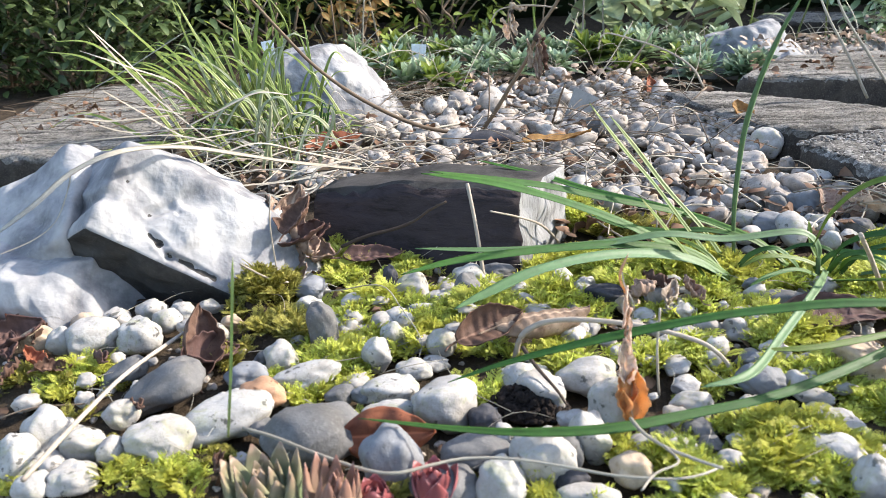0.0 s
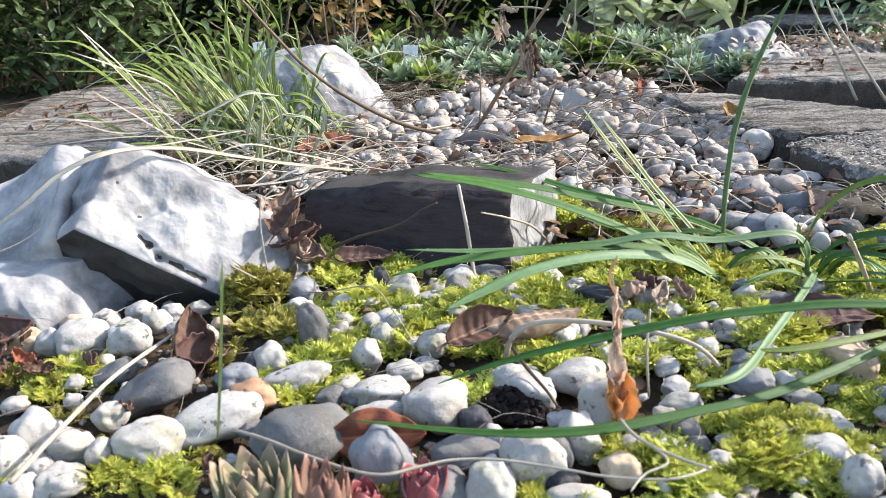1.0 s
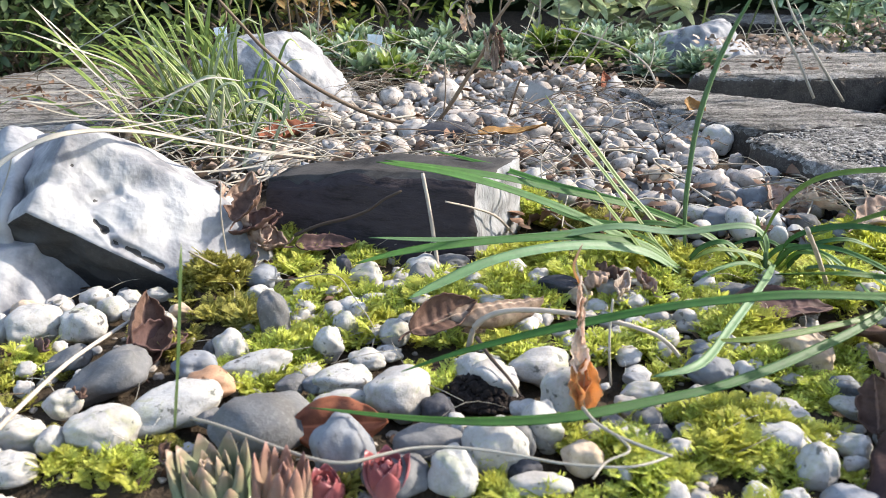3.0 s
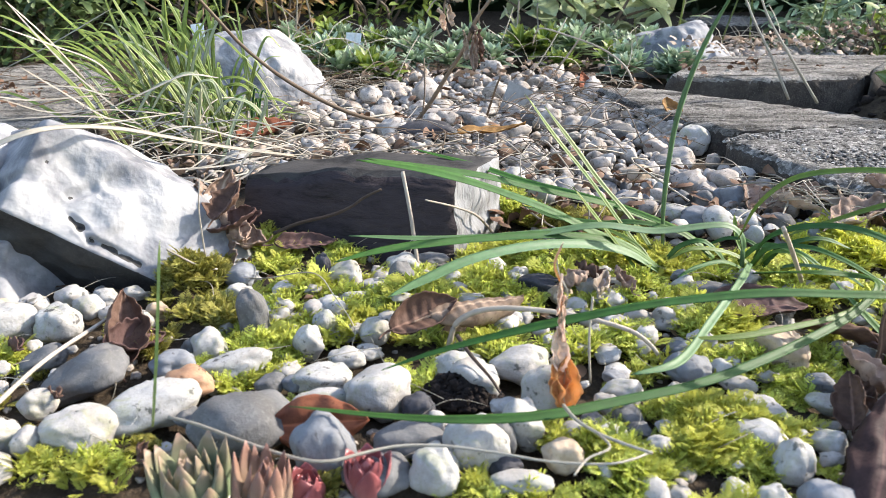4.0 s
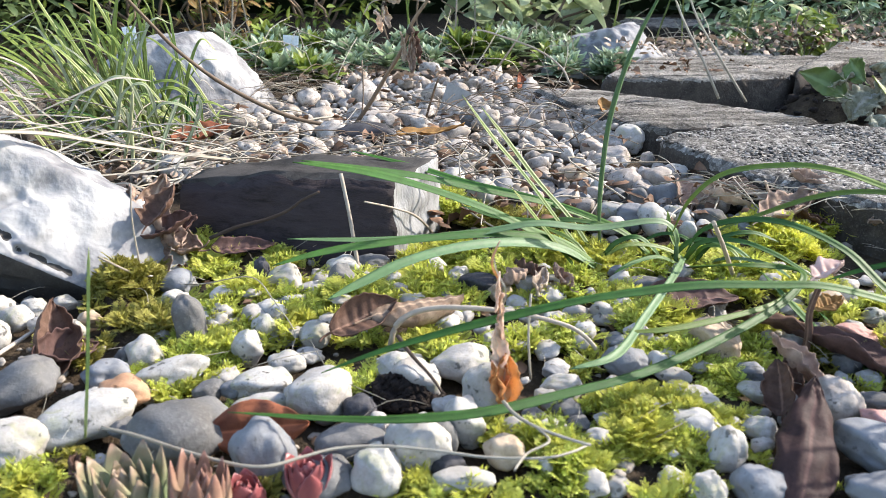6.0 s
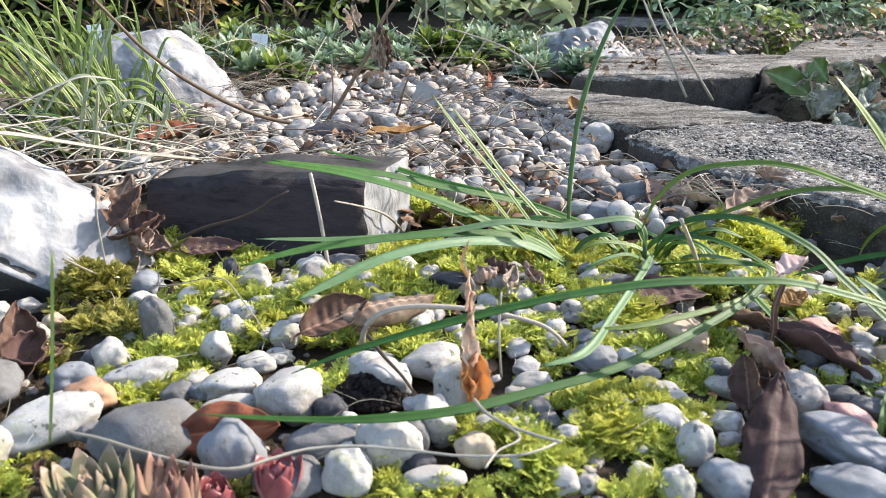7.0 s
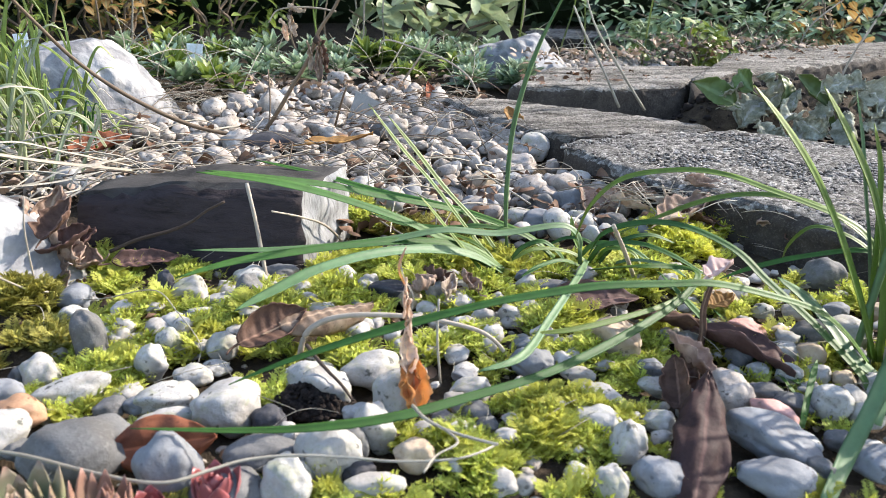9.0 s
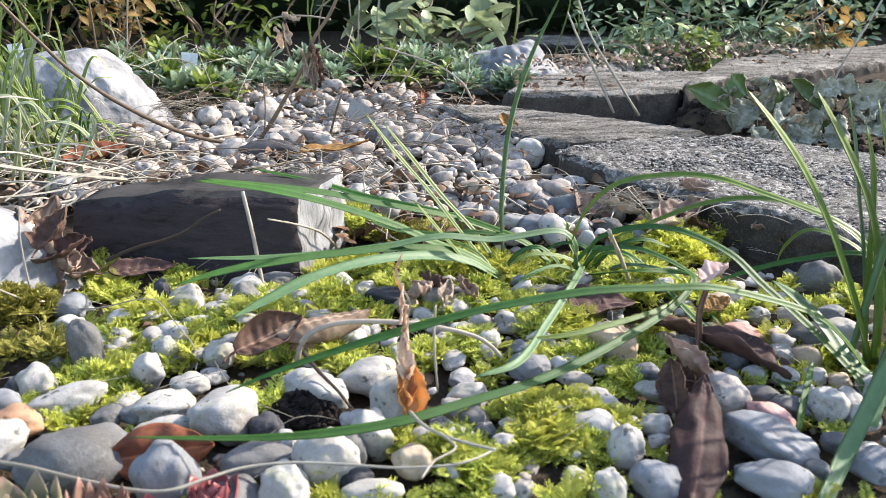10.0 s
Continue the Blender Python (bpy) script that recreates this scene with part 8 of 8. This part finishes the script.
for _ in range(40):
    x, y = r.uniform(-0.72, -0.33), r.uniform(0.78, 1.08)
    places.append((r.randrange(8), turn_mat(x, y, 0.036 + r.uniform(0, 0.02), r.uniform(0, 6.28), r.uniform(-0.2, 0.2), r.uniform(0.04, 0.14), r.uniform(-0.25, 0.25))))
for _ in range(150):
    kx, ky = r.choice(knots)
    x, y = kx + r.gauss(0, 0.04), ky + r.gauss(0, 0.05)
    places.append((r.randrange(8), turn_mat(x, y, 0.016 + r.uniform(0, 0.014), r.uniform(0, 6.28), r.uniform(-0.2, 0.2), r.uniform(0.03, 0.11), r.uniform(-0.2, 0.2))))
stuff_mesh("dry_stalks", straws, places, M["twig"], "thin brown dry stalks over gravel and slab", "dry stalks")

# ---- leaf litter ----
bits = []
for i in range(5):
    v, f, u = small_leaf(120 + i, 0.7)
    for q in v:
        q[2] += 1.1 * q[0] ** 2 * (2.0 if i % 2 else -1.4) + 0.12 * noise.noise((q[0] * 5, q[1] * 4, i)) - 0.45 * (q[1] - 0.5) ** 2
    bits.append((v, f, u))
places = []
for _ in range(130):
    x, y = r.uniform(-0.02, 0.26), r.uniform(0.53, 0.70)
    places.append((r.randrange(5), turn_mat(x, y, 0.010 + r.uniform(0, 0.010), r.uniform(0, 6.28), r.uniform(-0.5, 0.5), r.uniform(0.006, 0.020), r.uniform(-0.6, 0.6))))
for _ in range(230):
    x, y = r.uniform(-0.28, 0.26), r.uniform(0.54, 1.36)
    places.append((r.randrange(5), turn_mat(x, y, 0.010 + r.uniform(0, 0.012), r.uniform(0, 6.28), r.uniform(-0.5, 0.5), r.uniform(0.006, 0.022), r.uniform(-0.6, 0.6))))
for _ in range(260):
    x, y = r.uniform(-0.36, 0.40), r.uniform(0.22, 0.60)
    places.append((r.randrange(5), turn_mat(x, y, ground_z(x, y) + 0.003, r.uniform(0, 6.28), r.uniform(-0.4, 0.4), r.uniform(0.004, 0.012), r.uniform(-0.6, 0.6))))
for _ in range(150):
    q = r.random()
    x, y, z = r.choice(((r.uniform(0.30, 0.52), r.uniform(1.06, 1.20), 0.050), (r.uniform(0.66, 1.0), r.uniform(1.22, 1.45), 0.061), (-0.62 + r.gauss(0, 0.05), 1.0 + r.gauss(0, 0.07), 0.033)))
    places.append((r.randrange(5), turn_mat(x, y, z, r.uniform(0, 6.28), r.uniform(-0.3, 0.3), r.uniform(0.005, 0.018), r.uniform(-0.4, 0.4))))
stuff_mesh("leaf_litter", bits, places, M["litter"], "small brown scraps of dead leaf", "leaf litter")

places = []
for _ in range(560):
    x, y, z = r.choice(((r.uniform(0.30, 0.95), r.uniform(1.40, 1.62), 0.03), (r.uniform(0.34, 0.60), r.uniform(1.22, 1.42), 0.055), (r.uniform(0.62, 1.0), r.uniform(1.36, 1.60), 0.062), (r.uniform(-0.16, 0.22), r.uniform(1.16, 1.36), 0.02)))
    if (x - 0.378) ** 2 + (y - 1.415) ** 2 < 0.0064:
        continue
    places.append((r.randrange(5), turn_mat(x, y, z + r.uniform(0, 0.01), r.uniform(0, 6.28), r.uniform(-0.4, 0.6), r.uniform(0.006, 0.019), r.uniform(-0.8, 0.8))))
for _ in range(150):
    x, y = r.gauss(-0.22, 0.06), r.uniform(0.62, 0.82)
    places.append((r.randrange(5), turn_mat(x, y, 0.008 + r.uniform(0, 0.014), r.uniform(0, 6.28), r.uniform(-0.6, 0.8), r.uniform(0.006, 0.018), r.uniform(-0.8, 0.8))))
stuff_mesh("dry_leaves", bits, places, M["litter_pale"], "bleached dry leaves strewn behind the slabs", "leaf litter")

# ---- leaves added to the upright bulb plant sunward, mostly unseen, to shade pebbles ----
for k in range(38):
    bx, by = r.uniform(0.27, 0.36) if k < 14 else r.uniform(0.33, 0.44), r.uniform(0.25, 0.33)
    h, dx, dy = r.uniform(0.10, 0.20), r.uniform(-0.01, 0.09), r.uniform(-0.04, 0.05)
    leaf(clump_b, r.uniform(0.003, 0.006), [(bx, by, 0.0), (bx + dx * 0.3, by + dy * 0.3, h * 0.5), (bx + dx * 0.7, by + dy * 0.7, h * 0.9), (bx + dx * 1.2, by + dy * 1.2, h)], r.choice(("blade", "blade_lime", "blade_pale")), 0.4, 0.3)

# ---- grass tuft: the many fine blades ----
r = random.Random(31)
for k in range(105):
    a = r.uniform(-0.6, 3.6)
    bx, by = r.gauss(-0.30, 0.045), r.gauss(0.85, 0.03)
    ln, up = r.uniform(0.05, 0.15), r.uniform(0.03, 0.15)
    dx, dy = -abs(math.cos(a)) * ln if r.random() < 0.7 else math.cos(a) * ln * 0.6, math.sin(a) * ln * 0.4
    pts = [(bx, by, 0.002), (bx + dx * 0.35, by + dy * 0.35, up * 0.6), (bx + dx * 0.75, by + dy * 0.75, up * 0.95), (bx + dx * 1.1, by + dy * 1.1, up * r.uniform(0.7, 1.05))]
    leaf(tuft, r.uniform(0.0024, 0.0046), pts, "grass" if r.random() < 0.75 else r.choice(("straw", "blade_wan")), 0.6, 0.3)

for k in range(60):
    bx, by = r.gauss(-0.285, 0.04), r.gauss(0.835, 0.025)
    dx, dy, up = r.gauss(0, 0.035), r.gauss(-0.01, 0.015), r.uniform(0.025, 0.07)
    leaf(tuft, r.uniform(0.0016, 0.003), [(bx, by, 0.002), (bx + dx * 0.3, by + dy * 0.3, up * 0.6), (bx + dx * 0.8, by + dy * 0.8, up), (bx + dx * 1.4, by + dy * 1.4, up * 0.8)], r.choice(("grass", "grass", "blade_wan", "straw", "blade")), 0.6, 0.3)

# ---- cushion plants behind the gravel ----
r = random.Random(41)
ros = [rosette("cushion_plant", 0.042, 30, 0.34, "sedum", i) for i in range(4)] + [rosette("cushion_plant", 0.05, 26, 0.42, "herb", 9)]
for k, o in enumerate(ros):
    tagged(o, "low cushion plant with silvery green spoon-shaped leaves" if k < 4 else "low plant with fresh green lobed leaves", "plant", "cushion plants behind the gravel")
used = set()
for k in range(92):
    x = r.uniform(-0.36, 0.36) if k < 80 else r.uniform(0.25, 0.36)
    y = r.uniform(1.30, 1.62) + 0.03 * math.sin(x * 9) if k < 80 else r.uniform(1.28, 1.36)
    o = ros[4] if (r.random() < 0.12 or abs(x - 0.17) < 0.05 and y < 1.42) else ros[r.randrange(4)]
    m = pose(x, y, 0.008 + 0.06 * (y - 1.3), r.uniform(-12, 12), r.uniform(-12, 12), r.uniform(0, 360)) @ Matrix.Scale(r.uniform(0.7, 1.45), 4)
    if o.name in used:
        c = copy_thing(o, Matrix.Identity(4))
        c.matrix_basis = m
    else:
        used.add(o.name)
        o.matrix_basis = m

# ---- plants between and behind the slabs ----
bush("green_bush", (1.05, 1.85, 0.0), (0.45, 0.22, 0.17), 620, 0.034, "sedum", "low leafy plant with mixed green leaves", 51, 0.5)
bush("silver_bush", (0.88, 1.64, 0.0), (0.30, 0.12, 0.11), 900, 0.030, "sedum", "low silvery-leaved plant behind the slabs", 52, 0.35)
bush("green_bush", (0.74, 1.52, 0.0), (0.10, 0.06, 0.10), 110, 0.032, "herb", "small yellow-green leafy plant behind the slabs", 59, 0.5)
bush("autumn_bush", (1.12, 1.62, 0.0), (0.08, 0.06, 0.15), 90, 0.035, "autumn", "small plant with orange autumn leaves", 60, 0.5)
bush("autumn_bush", (-0.40, 1.78, 0.0), (0.13, 0.12, 0.22), 170, 0.032, "autumn", "small shrub with orange autumn leaves", 53, 0.5)
bush("green_bush", (-0.22, 1.85, 0.0), (0.20, 0.15, 0.20), 190, 0.032, "herb", "leafy green perennial with upright stems", 54, 0.4)
bush("green_bush", (-0.55, 1.75, 0.0), (0.2, 0.15, 0.20), 190, 0.034, "herb", "leafy green perennial with upright stems", 55, 0.3)
bush("green_bush", (0.26, 1.74, 0.0), (0.22, 0.10, 0.20), 120, 0.06, "broad_pale", "broad-leaved green plant behind the rock", 56, 0.6)
bush("dark_bush", (-0.86, 1.44, 0.0), (0.34, 0.13, 0.22), 1600, 0.024, "bush_near", "low dark evergreen growth behind the slab", 63, 0.5, 14)
bush("dark_bush", (-1.08, 1.53, 0.0), (0.52, 0.22, 0.75), 8200, 0.026, "bush_near", "dense dark evergreen bush", 57, 0.5)
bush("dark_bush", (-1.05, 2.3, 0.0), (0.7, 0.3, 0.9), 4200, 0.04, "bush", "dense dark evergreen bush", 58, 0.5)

# ---- thin upright stalks before the hedge ----
r = random.Random(61)
for k in range(26):
    x, y = r.uniform(-0.75, 1.1), r.uniform(1.5, 1.95)
    h = r.uniform(0.15, 0.4)
    stem([(x, y, 0.0), (x + r.gauss(0, 0.02), y, h * 0.5), (x + r.gauss(0, 0.06), y, h)], 0.0022, 0.0012, r.choice(("straw", "twig_pale", "twig", "grass")), "thin upright dry stalk before the hedge", "stalk", "twig")

# ---- hedge that closes the view ----
r = random.Random(71)
leafp = [small_leaf(80 + i, 0.5) for i in range(4)]
places = []
for _ in range(11000):
    x = r.uniform(-4.5, 4.5)
    y = 2.55 + 0.25 * noise.noise((x * 1.7, 0.0, 3.0)) + abs(r.gauss(0, 0.16)) + 0.05 * x * x * -0.2
    places.append((r.randrange(4), turn_mat(x, y, r.uniform(0.0, 1.7), r.uniform(0, 6.28), r.uniform(-1, 1), r.uniform(0.03, 0.075), r.uniform(-0.8, 0.8))))
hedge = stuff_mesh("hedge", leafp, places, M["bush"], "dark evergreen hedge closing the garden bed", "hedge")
# A solid block stands for the shaded depth behind the hedge leaves.
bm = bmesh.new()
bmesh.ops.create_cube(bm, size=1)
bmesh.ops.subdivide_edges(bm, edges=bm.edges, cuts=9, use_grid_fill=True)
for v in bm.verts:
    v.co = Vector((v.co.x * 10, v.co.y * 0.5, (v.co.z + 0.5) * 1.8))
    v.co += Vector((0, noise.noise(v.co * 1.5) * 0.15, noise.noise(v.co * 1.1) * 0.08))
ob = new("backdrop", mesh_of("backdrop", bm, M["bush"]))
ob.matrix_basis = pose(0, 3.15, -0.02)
tagged(ob, "solid dark block for the shaded inside of the hedge", "hedge", kind="structure")
